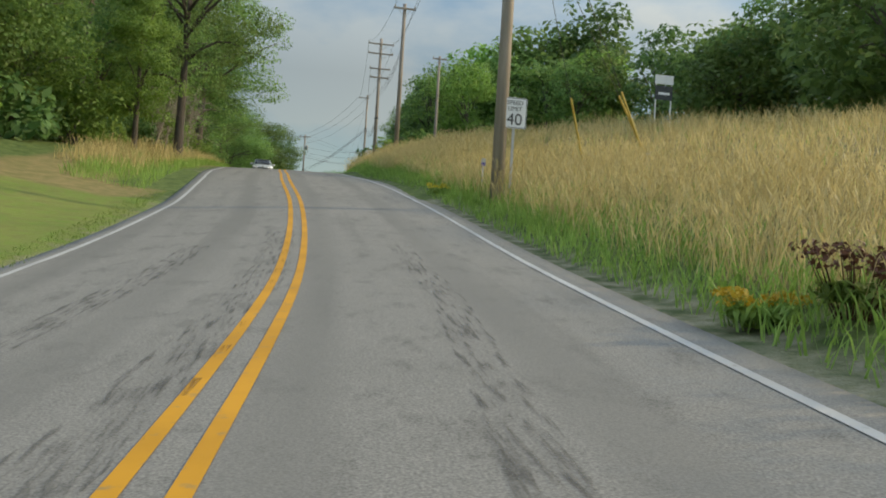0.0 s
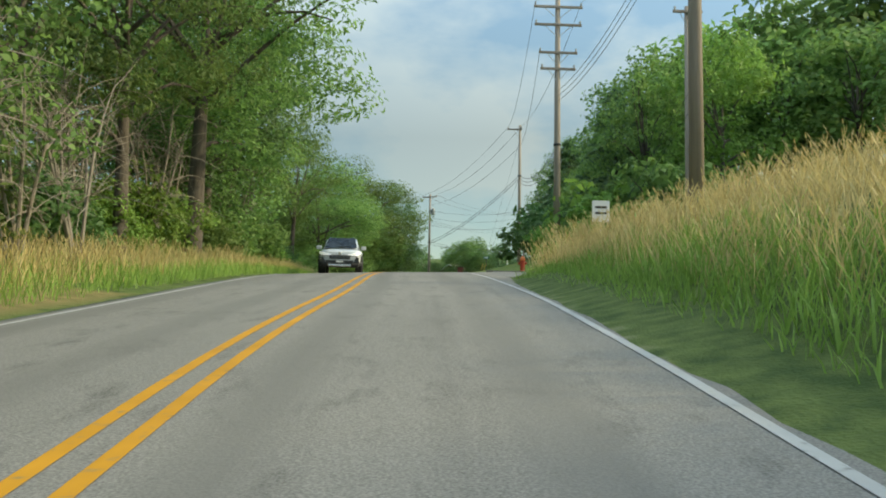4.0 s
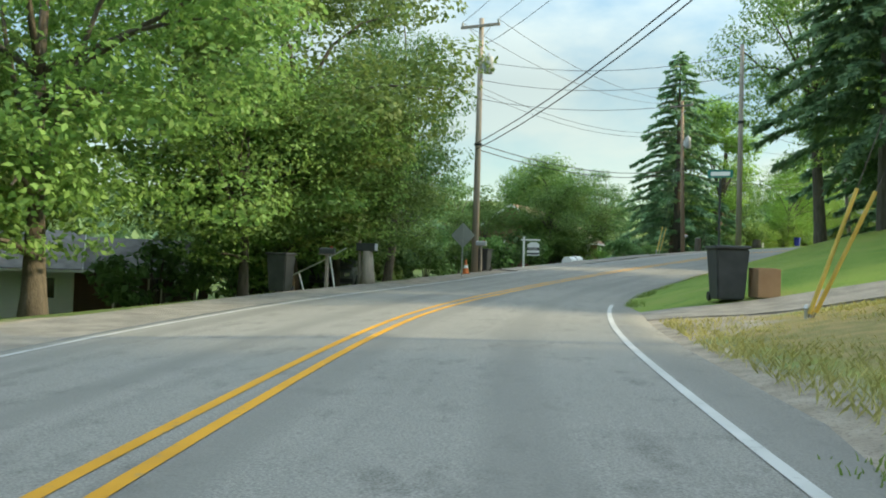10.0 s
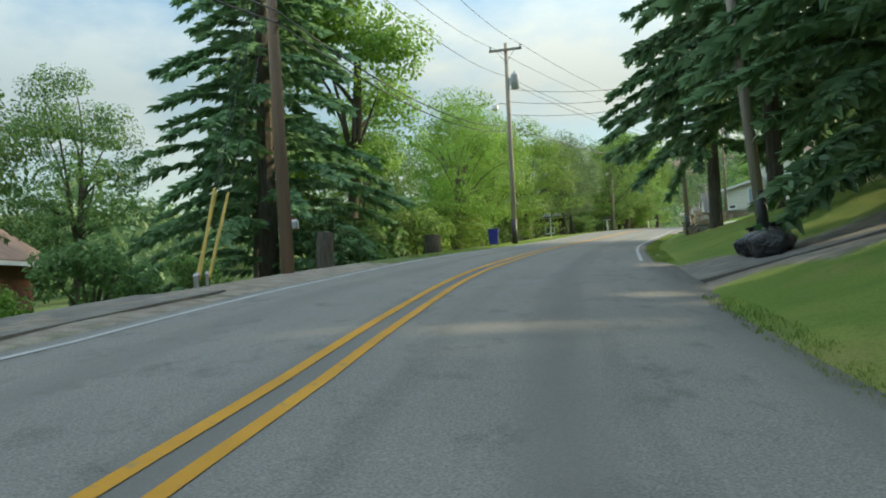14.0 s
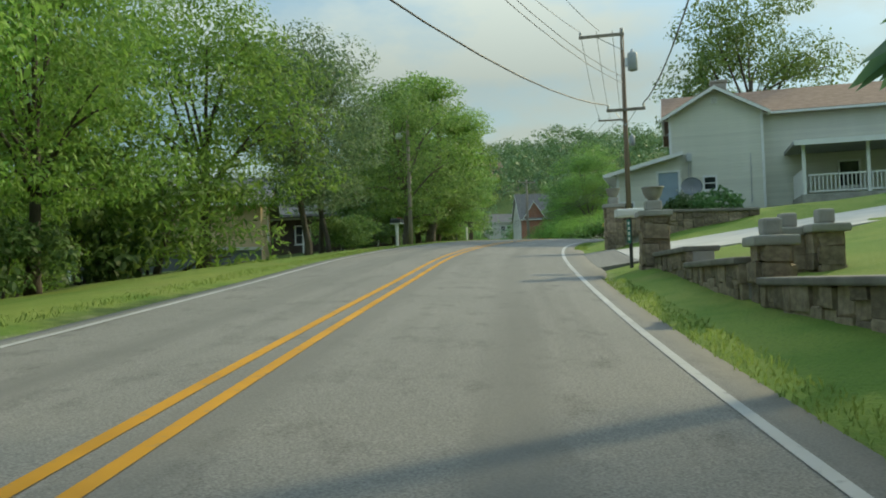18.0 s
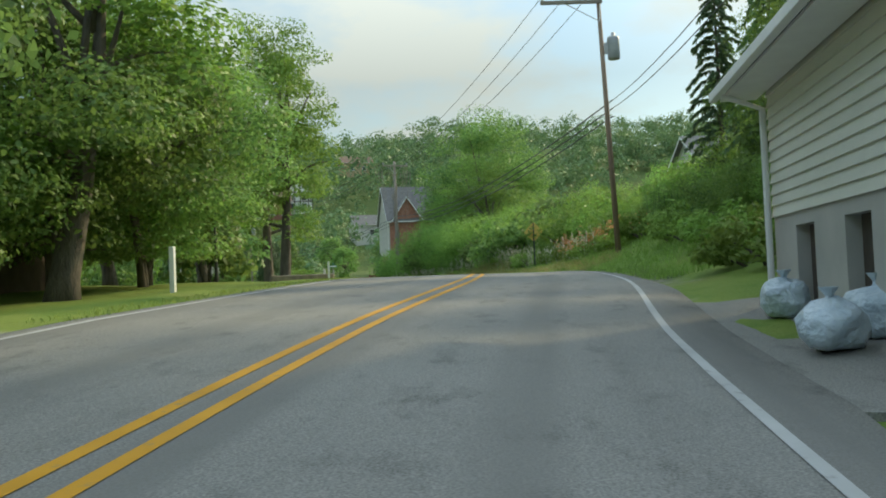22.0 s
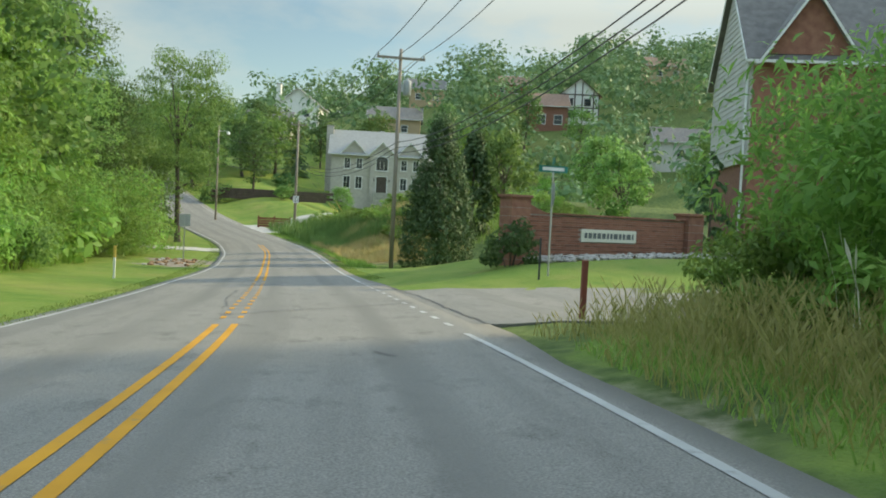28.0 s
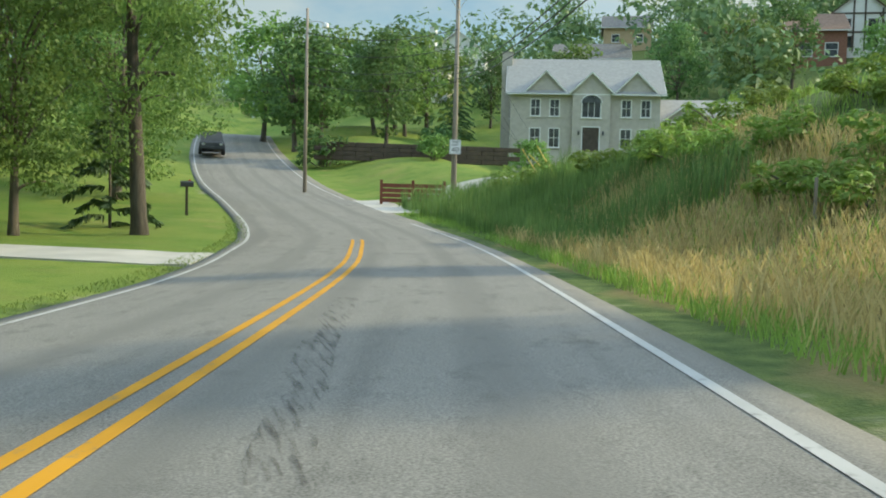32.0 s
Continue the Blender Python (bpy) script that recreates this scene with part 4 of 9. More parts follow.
def spruce(key, seed, H, R, quads, bare=1.2, mat=None):
    """A conifer: whorls of drooping boughs hung with needle sprays."""
    rng = np.random.default_rng(seed)
    bm = bmesh.new()
    tube(bm, [(0, 0, -0.4), (0, 0, H * 0.5), (0, 0, H * 0.98)], [0.019 * H, 0.011 * H, 0.01], 9)
    boughs, n = [], int(H * 9)
    for k in range(n):
        z = bare + (H - bare) * (k / n) ** 0.9
        length = R * (1 - (z - bare) / (H - bare)) ** 0.75 * rng.uniform(0.75, 1.12) + 0.15
        a = k * 2.4 + rng.uniform(-0.4, 0.4)
        tip = np.array([math.cos(a) * length, math.sin(a) * length, z - length * rng.uniform(0.1, 0.32)])
        boughs.append((np.array([0, 0, z]), tip, length))
    w = np.array([b[2] for b in boughs])
    k = rng.choice(n, quads, p=w / w.sum())
    a0, t0 = np.array([b[0] for b in boughs])[k], np.array([b[1] for b in boughs])[k]
    f = rng.uniform(0.06, 1.0, quads)[:, None] ** 0.8
    p = a0 + (t0 - a0) * f + np.c_[0 * f, 0 * f, 0.13 * w[k][:, None] * np.sin(math.pi * f)]
    along = (t0 - a0) / np.linalg.norm(t0 - a0, axis=1)[:, None]
    side = np.c_[-along[:, 1], along[:, 0], 0 * along[:, 0]]
    way = along * rng.uniform(0.2, 0.9, (quads, 1)) + side * rng.normal(scale=0.55, size=(quads, 1)) + np.c_[0 * f, 0 * f, rng.uniform(-0.8, 0.05, (quads, 1))]
    way /= np.linalg.norm(way, axis=1)[:, None]
    b = np.cross(way, rng.normal(size=(quads, 3)))
    b /= np.linalg.norm(b, axis=1)[:, None] + 1e-9
    L = 0.047 * R ** 0.5 * rng.uniform(2.0, 5.5, (quads, 1))
    q = np.stack([p, p + way * L * 0.5 + b * L * 0.17, p + way * L, p + way * L * 0.5 - b * L * 0.17], 1)
    me = bpy.data.meshes.new("trunk")
    bm.to_mesh(me)
    bm.free()
    me.materials.append(M_BARK)
    TREES[key] = (me, quick_mesh("crown", q, 4, mat or M_NEEDLE), H)


def shrub(key, seed, H, R, mat, quads, size, clumps=22, narrow=0.5, droop=0.0):
    """A bush that is leafy to the ground, on several stems."""
    rng = np.random.default_rng(seed)
    a, r = rng.uniform(0, 2 * math.pi, clumps), R * rng.uniform(0, 1, clumps) ** 0.5 * 0.8
    c = np.c_[np.cos(a) * r, np.sin(a) * r, H * rng.uniform(0.12, 0.85, clumps) * (1 - 0.45 * (r / R) ** 2)]
    rad = np.minimum(H * 0.24, R * 0.42) * rng.uniform(0.7, 1.3, clumps)
    crown = quick_mesh("foliage", leaves(rng, c, rad, quads, size, 0.85, droop, narrow), 4, mat)
    bm = bmesh.new()
    for j in rng.choice(clumps, 7, replace=False):
        limb(bm, rng, (c[j, 0] * 0.15, c[j, 1] * 0.15, -0.3), c[j], 0.05, 0.012, 5)
    me = bpy.data.meshes.new("stems")
    bm.to_mesh(me)
    bm.free()
    me.materials.append(M_BARK)
    TREES[key] = (me, crown, H)


def evergreen_cone(key, seed, H, R, mat, quads, size, blunt=0.75):
    """A dense clipped-looking arborvitae, leafy to the ground."""
    rng = np.random.default_rng(seed)
    n = 150
    z = H * rng.uniform(0.02, 0.96, n)
    rr = R * np.clip(np.minimum(1.0, 0.7 + 1.6 * z / H) * (1 - (z / H) ** 1.25) ** blunt, 0.05, 1)
    a = rng.uniform(0, 2 * math.pi, n)
    c = np.c_[np.cos(a) * rr * 0.8, np.sin(a) * rr * 0.8, z]
    crown = quick_mesh("foliage", leaves(rng, c, R * 0.26 * rng.uniform(0.7, 1.3, n), quads, size, 1.3, -0.5, 0.45), 4, mat)
    bm = tubed([(0, 0, -0.3), (0, 0, H * 0.8)], [0.12, 0.03], 7)
    me = bpy.data.meshes.new("stem")
    bm.to_mesh(me)
    bm.free()
    me.materials.append(M_BARK)
    TREES[key] = (me, crown, H)


def bare(key, seed, H, R, twigs):
    """A dead, leafless tangle."""
    rng = np.random.default_rng(seed)
    bm = bmesh.new()
    for k in range(5):
        a = rng.uniform(0, 6.28)
        top = np.array([math.cos(a) * R * 0.5, math.sin(a) * R * 0.5, H * rng.uniform(0.7, 1)])
        limb(bm, rng, (0, 0, -0.3), top, 0.07, 0.015, 6)
        for j in range(twigs):
            s = top * rng.uniform(0.3, 1)
            limb(bm, rng, s, s + rng.normal(scale=R * 0.4, size=3) + [0, 0, 0.3], 0.018, 0.004, 3)
    me = bpy.data.meshes.new("branches")
    bm.to_mesh(me)
    bm.free()
    me.materials.append(M_DEADWOOD)
    TREES[key] = (me, None, H)


for name_, seed_, H_, R_, base_, mat_, size_, more in (
        ("maple", 1, 12, 5.2, 1.3, M_LEAF, 0.36, dict(clumps=85, clump=1.45)), ("maple_b", 2, 12, 4.8, 1.5, M_LEAF, 0.36, dict(clumps=80, clump=1.4)),
        ("oak", 3, 15, 5.0, 1.8, M_LEAF_DARK, 0.38, dict(clumps=90, clump=1.5)), ("oak_b", 4, 15, 4.6, 1.5, M_LEAF_DARK, 0.38, dict(clumps=85, clump=1.5)),
        ("walnut", 5, 14, 5.2, 3.2, M_LEAF, 0.4, dict(clumps=65, clump=1.35, narrow=0.35, droop=0.2)),
        ("locust", 6, 10, 4.2, 0.9, M_LEAF_LIGHT, 0.32, dict(clumps=80, clump=1.25, droop=0.35, narrow=0.4)), ("locust_b", 7, 10, 3.9, 1.2, M_LEAF_LIGHT, 0.32, dict(clumps=70, clump=1.2, droop=0.3, narrow=0.4)),
        ("pear", 8, 8, 3.0, 1.9, M_LEAF_BLUE, 0.23, dict(clumps=65, trunks=2, clump=1.05)), ("round_maple", 9, 8, 3.6, 0.9, M_LEAF, 0.28, dict(clumps=85, clump=1.1)),
        ("apple", 10, 7, 3.8, 0.9, M_LEAF, 0.26, dict(clumps=65, trunks=2, clump=1.05)), ("slim", 11, 11, 3.0, 1.8, M_LEAF_LIGHT, 0.3, dict(clumps=65, clump=1.05, tall=True))):
    broadleaf(name_ + "_near", seed_ + 80, H_, R_, base_, mat_, 18500, size_ * 0.54, **more)
    broadleaf(name_, seed_, H_, R_, base_, mat_, 6200, size_ * 0.98, **more)
    broadleaf(name_ + "_far", seed_ + 40, H_, R_, base_, mat_, 2700, size_ * 1.55, **more)
broadleaf("maple_fine", 93, 12, 5.0, 0.9, M_LEAF, 34000, 0.17, clumps=120, clump=1.3)
broadleaf("slim_open", 94, 13, 3.3, 2.2, M_LEAF_LIGHT, 15000, 0.15, clumps=70, clump=0.85, tall=True)
spruce("spruce", 12, 17, 4.4, 26000, 0.1)
spruce("spruce_b", 13, 15, 4.8, 26000, 3.0)
spruce("young_spruce", 14, 2.6, 1.1, 2500, 0.1, M_CONE_LEAF)
shrub("bush", 15, 3.0, 2.2, M_LEAF, 1050, 0.36)
shrub("bush_dark", 16, 2.6, 2.2, M_LEAF_DARK, 1050, 0.36)
shrub("bush_light", 17, 2.8, 2.2, M_LEAF_LIGHT, 1050, 0.36)
shrub("sumac", 18, 4.2, 3.0, M_LEAF_SUMAC, 9500, 0.21, 52, 0.26, 0.35)
shrub("bush_near", 65, 3.0, 2.2, M_LEAF, 2600, 0.24, 30)
shrub("bush_dark_near", 66, 2.6, 2.2, M_LEAF_DARK, 2600, 0.24, 30)
shrub("bush_light_near", 67, 2.8, 2.2, M_LEAF_LIGHT, 2600, 0.24, 30, 0.35)
shrub("brush", 19, 1.3, 1.5, M_BLADE, 1200, 0.21, 22, 0.35)
evergreen_cone("arborvitae", 20, 6.2, 1.9, M_CONE_LEAF, 26000, 0.13, 1.0)
evergreen_cone("column", 21, 6.0, 1.2, M_CONE_LEAF, 5000, 0.24)
bare("tangle", 22, 5.0, 2.6, 26)
LABELS = {
    "maple": ("broad green maple tree in full summer leaf", "tree"), "oak": ("tall dark green oak tree at the wood's edge", "tree"),
    "walnut": ("tall loose-crowned walnut tree with drooping leaf sprays", "tree"), "locust": ("light green locust tree with feathery drooping foliage", "tree"),
    "pear": ("small pear tree with two trunks and greyish leaves", "tree"), "round": ("dense rounded green maple on a lawn", "tree"),
    "apple": ("low spreading green yard tree with several stems", "tree"), "slim": ("slim light green tree with an open crown", "tree"),
    "spruce": ("tall dark spruce with drooping boughs", "conifer"), "young": ("young green spruce standing in grass", "conifer"),
    "bush": ("dense green roadside bush leafy to the ground", "bush"), "sumac": ("bright green sumac thicket with long leaf fronds", "bush"),
    "brush": ("low weedy green undergrowth beside the road", "undergrowth"), "arborvitae": ("dark green cone-shaped evergreen beside the road", "evergreen"),
    "column": ("narrow dark column-shaped evergreen on the lawn", "evergreen"), "tangle": ("leafless brown tangle of dead branches and vines", "dead tree")}


def plant(key, x, y, height=None, spread=1.0, turn=None, sink=0.05, z=None):
    stem, crown, h = TREES[key]
    rng = random.Random(int(x * 31 + y * 17))
    k = (height or h) / h
    label, cat = LABELS[key.split("_")[0]]
    name = {"tree": "tree", "conifer": "conifer", "bush": "bush", "undergrowth": "undergrowth", "evergreen": "evergreen", "dead tree": "dead_tree"}[cat]
    e = new(name)
    e.empty_display_size = 0.3
    m = pose(x, y, (ground(x, y) if z is None else z) - sink, 0, 0, rng.uniform(0, 360) if turn is None else turn)
    e.matrix_world = m @ Matrix.Diagonal((k * spread, k * spread, k, 1))
    tagged(e, label, cat, {"tree": "roadside trees", "conifer": "conifers", "bush": "roadside bushes", "undergrowth": "undergrowth", "evergreen": "evergreens", "dead tree": "dead trees"}[cat])
    part("trunk" if cat in ("tree", "conifer") else "stem", stem, None, e)
    if crown:
        part("crown" if cat in ("tree", "conifer") else "foliage", crown, None, e)
    return e


def along(key, s, d, height=None, spread=1.0):
    x, y, _ = spot(s, d)
    if key + "_far" in TREES and abs(d) > 24:
        key += "_far"
    elif key + "_near" in TREES and abs(d) < (9.4 if key.startswith("bush") else 15):
        key += "_near"
    return plant(key, x, y, height, spread)


# the wood on the left before the first bend
for s, d, key, h, sp in (
        (27, -15, "oak", 14, 1), (31, -21, "maple", 15, 1), (35, -13, "maple_b", 13, 1), (40, -6.6, "slim", 8, .9), (42, -15, "oak_b", 15, 1),
        (46.5, -5.6, "walnut", 15, .85), (50, -12, "oak", 15, 1), (55, -9, "maple", 13, .9), (58, -17, "oak_b", 16, 1), (62, -10, "oak", 14, 1),
        (67, -8, "walnut", 14, .9), (70, -15, "maple_b", 15, 1), (74, -7.6, "walnut", 17.5, 1.1), (79, -12, "oak_b", 15, 1), (83, -9.5, "oak", 17, 1),
        (88, -11.5, "maple", 16, 1), (93, -9.5, "walnut", 16.5, 1), (98, -13, "oak", 15, 1), (103, -7.5, "walnut", 12, .9), (108, -16, "maple_b", 9, 1),
        (38, -25, "oak", 16, 1), (52, -24, "maple", 16, 1), (66, -25, "oak_b", 16, 1), (81, -24, "oak", 16, 1), (96, -26, "maple", 15, 1), (20, -26, "maple", 14, 1),
        (10, -30, "oak", 14, 1), (0, -32, "maple_b", 13, 1), (112, -27, "maple", 12, 1), (120, -31, "maple_b", 12, 1), (128, -34, "oak", 12, 1),
        (124, -9.8, "maple_fine", 13.5, 1.1), (136.5, -9.8, "maple_fine", 15, 1.2), (129, -19.5, "maple", 17, 1.2), (115, -14, "maple_b", 8.5, 1), (131, -21, "oak", 13, 1), (140, -17, "oak_b", 12, 1), (143.5, -9.5, "oak", 14, .8), (150.5, -13.5, "maple", 7.5, .9),
        (147, -13.5, "maple", 12.5, 1), (152, -21, "oak", 10, 1), (158, -27, "maple", 9, 1), (170, -24, "oak", 9, 1), (176, -19, "maple_b", 9.5, 1),
        (184.5, -10.6, "spruce", 18.5, 1.2), (190, -9.6, "slim", 15, 1.1), (178, -14.5, "oak", 8, 1), (190, -14, "spruce_b", 12, .9),
        (196, -11, "oak", 7, .8), (204, -8.2, "locust", 9.5, 1), (209, -10, "locust_b", 9.5, 1), (213, -8.6, "locust", 9, .95), (217.5, -11, "locust_b", 8.5, 1), (201, -13, "locust", 9, 1), (223, -8.8, "locust", 9.5, 1.25), (221, -13.5, "locust_b", 10.5, 1.1),
        (227, -6.7, "pear", 8.8, 1), (230.4, -6.9, "pear", 8.2, .95), (239, -5.8, "round_maple", 8.8, 1), (250, -8, "slim", 11.5, 1.35), (246, -11, "maple", 9, .9), (247, -9.2, "apple", 7, 1.1), (252.5, -9.4, "apple", 7.5, 1.1), (256, -8.6, "apple", 6.8, 1.1), (260, -10, "apple", 7.2, 1.1),
        (255, -12, "maple_b", 10, .9), (259, -9.6, "locust_b", 9, .9), (265, -12.5, "slim", 11, 1.1), (270, -10, "slim", 10, 1.2), (280.4, -7.2, "slim_open", 15.5, 1.0), (282, -8.0, "slim_open", 14.5, 1.0), (281, -13, "maple", 10, .9),
        (292, -24, "locust", 9, 1), (300, -20, "locust", 10, 1), (308, -17, "locust_b", 11, 1.1), (315, -14.5, "locust", 9.5, 1), (322, -16, "maple", 13, 1), (330, -14, "slim", 14, 1.2),
        (338, -13, "locust", 9, 1), (345, -15, "maple_b", 17, 1), (352, -16, "walnut", 18, .9), (361, -13, "oak_b", 16, .9), (366, -17, "oak", 19, 1),
        (373.3, -6.3, "walnut", 16, .75), (371.2, -9.3, "round_maple", 8.5, .8), (380, -12, "oak", 14, 1), (388, -8, "maple", 12, 1), (395, -14, "oak_b", 15, 1), (402, -8.5, "maple_b", 13, 1), (412, -10, "maple", 13, 1),
        # right-hand side
        (66, 40, "oak", 14, 1), (60, 42, "oak_b", 15, 1.2), (52, 40, "maple", 14, 1.2), (74, 42, "maple", 15, 1.2), (46, 46, "maple", 14, 1.2), (42, 42, "oak", 12, 1), (33, 42, "maple_b", 11, 1), (24, 46, "oak_b", 11, 1), (12, 48, "maple", 10, 1),
        (88, 19, "locust", 10, 1), (93, 16, "maple", 11, .9), (97, 20, "maple_b", 12, 1), (101, 16, "spruce_b", 11, 1), (106, 18, "maple", 12, 1), (111, 22, "maple_b", 13, 1), (84, 30, "maple", 9, 1),
        (141, 17.5, "spruce", 14, 1.1), (147, 11.5, "spruce_b", 16, 1), (129.5, 16, "walnut", 10, 1), (131, 13, "spruce_b", 9, .8), (133, 21, "spruce", 12, 1), (139, 16, "maple_b", 11, 1.1), (144, 22, "maple", 13, 1), (150, 13.5, "walnut", 17, 1), (160, 7.6, "walnut", 17, 1), (168, 9.6, "spruce_b", 19, 1), (164.5, 10.4, "oak", 15, .9), (173.5, 10.3, "spruce", 18, 1.25), (155, 23, "oak", 15, 1),
        (163, 13, "spruce", 18, 1), (170, 21, "spruce_b", 16, 1), (181, 11.5, "spruce_b", 17, 1.25), (187, 14.5, "spruce", 17, 1), (194.5, 6.6, "spruce_b", 18, .92), (186.5, 8.4, "spruce_b", 18, .95), (199, 13.5, "spruce_b", 14, .85), (193, 19, "oak", 15, 1),
        (206, 16, "walnut", 14, 1), (212, 21, "column", 6.5, 1), (216, 27, "locust", 9, 1), (240, 27, "maple", 12, 1), (250, 34, "oak", 13, 1),
        (267, 10.8, "spruce", 11, .6), (263.6, 11.2, "spruce", 12, .6), (259.5, 11, "maple_b", 8, .7), (256, 11.4, "maple", 7.5, .7), (261, 10, "locust", 6, .8), (251, 12.5, "maple", 14, 1), (292, 34, "maple", 10, 1), (311.6, 15.2, "oak", 12, .7)):
    along(key, s, d, h, sp)
for x, y, key, h, sp in ((121, 228.3, "maple_fine", 14.5, 1.0), (125.95, 269.8, "arborvitae", 8.2, .97), (131.6, 276.6, "column", 6.8, 1.1), (134, 277, "round_maple", 6.5, .8), (140, 272, "round_maple", 5.5, .9), (136, 286, "slim", 6, 1), (147, 284, "round_maple", 6, 1),
                         (150, 268, "locust", 6, .9), (156, 280, "round_maple", 7, 1), (143, 335, "round_maple", 4, 1), (165, 328, "locust_b", 5, 1), (171, 330, "locust", 6, 1), (132, 337, "oak", 9, 1), (128, 346, "oak_b", 10, 1),
                         (138, 357, "maple", 10, 1), (130.6, 253.8, "young_spruce", 4.6, .55), (119.9, 251.6, "bush_dark", 1.7, .75), (130.2, 252.2, "bush_light", 1.4, .7), (126, 346, "oak", 11, 1.1), (124, 356, "maple", 12, 1.1), (134, 352, "oak_b", 10, 1.2), (131, 364, "maple", 11, 1.2), (139, 348, "bush_dark", 2.5, 1), (142, 364, "maple_b", 11, 1.2), (127, 334, "bush_dark", 2.6, 1), (134, 330, "bush", 2, 1), (138, 362, "oak", 11, 1), (146, 366, "spruce", 9, 1), (152, 372, "oak", 9, 1), (160, 366, "maple_b", 10, 1), (170, 360, "oak", 11, 1), (180, 360, "maple", 11, 1), (188, 364, "oak_b", 12, 1), (196, 358, "maple", 8, 1)):
    plant(key + "_far" if key + "_far" in TREES and not key.endswith("_near") else key, x, y, h, sp)

# the tree line on top of the bank
prng = random.Random(5)
for s in np.arange(30, 84, 4.2):
    along(prng.choice(("maple", "oak", "oak_b", "maple_b")), s, 38 + prng.uniform(-2, 7) - (6 if s < 44 else 0), prng.uniform(11, 14), 1.15)
for s in np.arange(2, 30, 5.5):
    along(prng.choice(("maple", "oak", "locust")), s, 44 + prng.uniform(-2, 5), prng.uniform(6, 8.5), 1.3)

for s, d, key, h in ((86, 33, "maple_b", 10), (91, 29, "maple", 10), (94, 36, "locust", 11), (98, 27, "maple", 12), (103, 30, "maple_b", 16), (108, 26, "locust", 16), (109, 31, "maple", 15), (101, 38, "oak_b", 18), (110, 37, "maple", 18)):
    along(key, s, d, h, 1.2)

# bushes and undergrowth
for s, d, key, h, sp in ((308.5, 8.2, "sumac", 3.6, 1), (305.2, 12.6, "locust", 7.6, 1), (302, 13, "locust_b", 8.5, 1.1), (303.5, 9.2, "sumac", 4.8, 1), (300.5, 9.6, "sumac", 5.2, 1.1), (298, 9.4, "sumac", 5.0, 1.1), (309.8, 12.2, "locust", 6.4, .9), (309.6, 9.9, "sumac", 4.2, 1), (306.2, 9.6, "bush", 3.4, 1), (310.2, 11.6, "bush", 3.2, 1), (307.5, 7.0, "bush_light", 2.2, .9), (311.1, 7.2, "bush_light", 1.7, .8), (311.4, 8.6, "bush", 2.4, .9), (310.6, 9.8, "bush_light", 2.8, 1)):
    along(key, s, d, h, sp)
for s in np.arange(24, 58, 3.1):
    along(prng.choice(("maple", "locust", "maple_b", "oak")), s, -11 - prng.uniform(0, 3.5) - (3 if s < 34 else 0), prng.uniform(7, 10), 1.15)
along("sumac", 221, -9.8, 5.6, 1.1)
for s in np.arange(205, 220, 2.3):
    along(prng.choice(("bush", "bush_dark", "sumac")), s, -10.5 + prng.uniform(-1, 0.6), prng.uniform(2.4, 3.6), 1.0)
for s, d, h in ((131.8, -8.7, 8), (135.2, -9, 8.5), (138.8, -9.2, 8), (162.6, -10.3, 7.6), (158, -12.5, 5), (127, -16, 9), (122, -14, 9.5), (140, -13, 9)):
    along("round_maple_near", s, d, h, 1.15)
for s in np.arange(133, 156, 2.6):
    along(prng.choice(("bush_dark", "bush")), s, -10.5 - prng.uniform(0, 2.5), prng.uniform(1.8, 3.2), 1.1)
for s in np.arange(22, 40, 2.4):
    along(prng.choice(("bush", "bush_dark", "bush_light")), s, -12.5 + prng.uniform(-2, 1.5), prng.uniform(2.2, 4.4), 1.1)
for s in np.arange(40, 112, 3.4):
    along(prng.choice(("bush", "bush_dark", "bush_light")), s, -7.6 - prng.uniform(0, 1.6), prng.uniform(1.6, 3.4), prng.uniform(0.8, 1.1))
for s in np.arange(47, 62, 3.5):
    along("tangle", s, -7.0, prng.uniform(3.5, 5), 0.9)
for s, d in ((66, -9), (71, -8.5), (78, -9.5), (90, -9)):
    along("tangle", s, d, 6, 0.8)
for s in np.arange(83, 112, 3.0):
    for d in (11.5, 14.5):
        along(prng.choice(("bush", "bush_light", "bush", "bush_dark")), s + prng.uniform(-1, 1), d + prng.uniform(-0.8, 0.8), prng.uniform(2.2, 4.2), 1.1)
for s in np.arange(81.5, 90, 1.7):
    for d in (9.4, 11.0):
        along(prng.choice(("bush_light", "bush", "sumac")), s + prng.uniform(-0.6, 0.6), d + prng.uniform(-0.5, 0.5), prng.uniform(1.3, 2.2), 1.0)
for s in np.arange(81, 92, 1.9):
    along("brush", s, 9.2 + prng.uniform(-0.6, 1.2), prng.uniform(0.9, 1.5), 1.2)
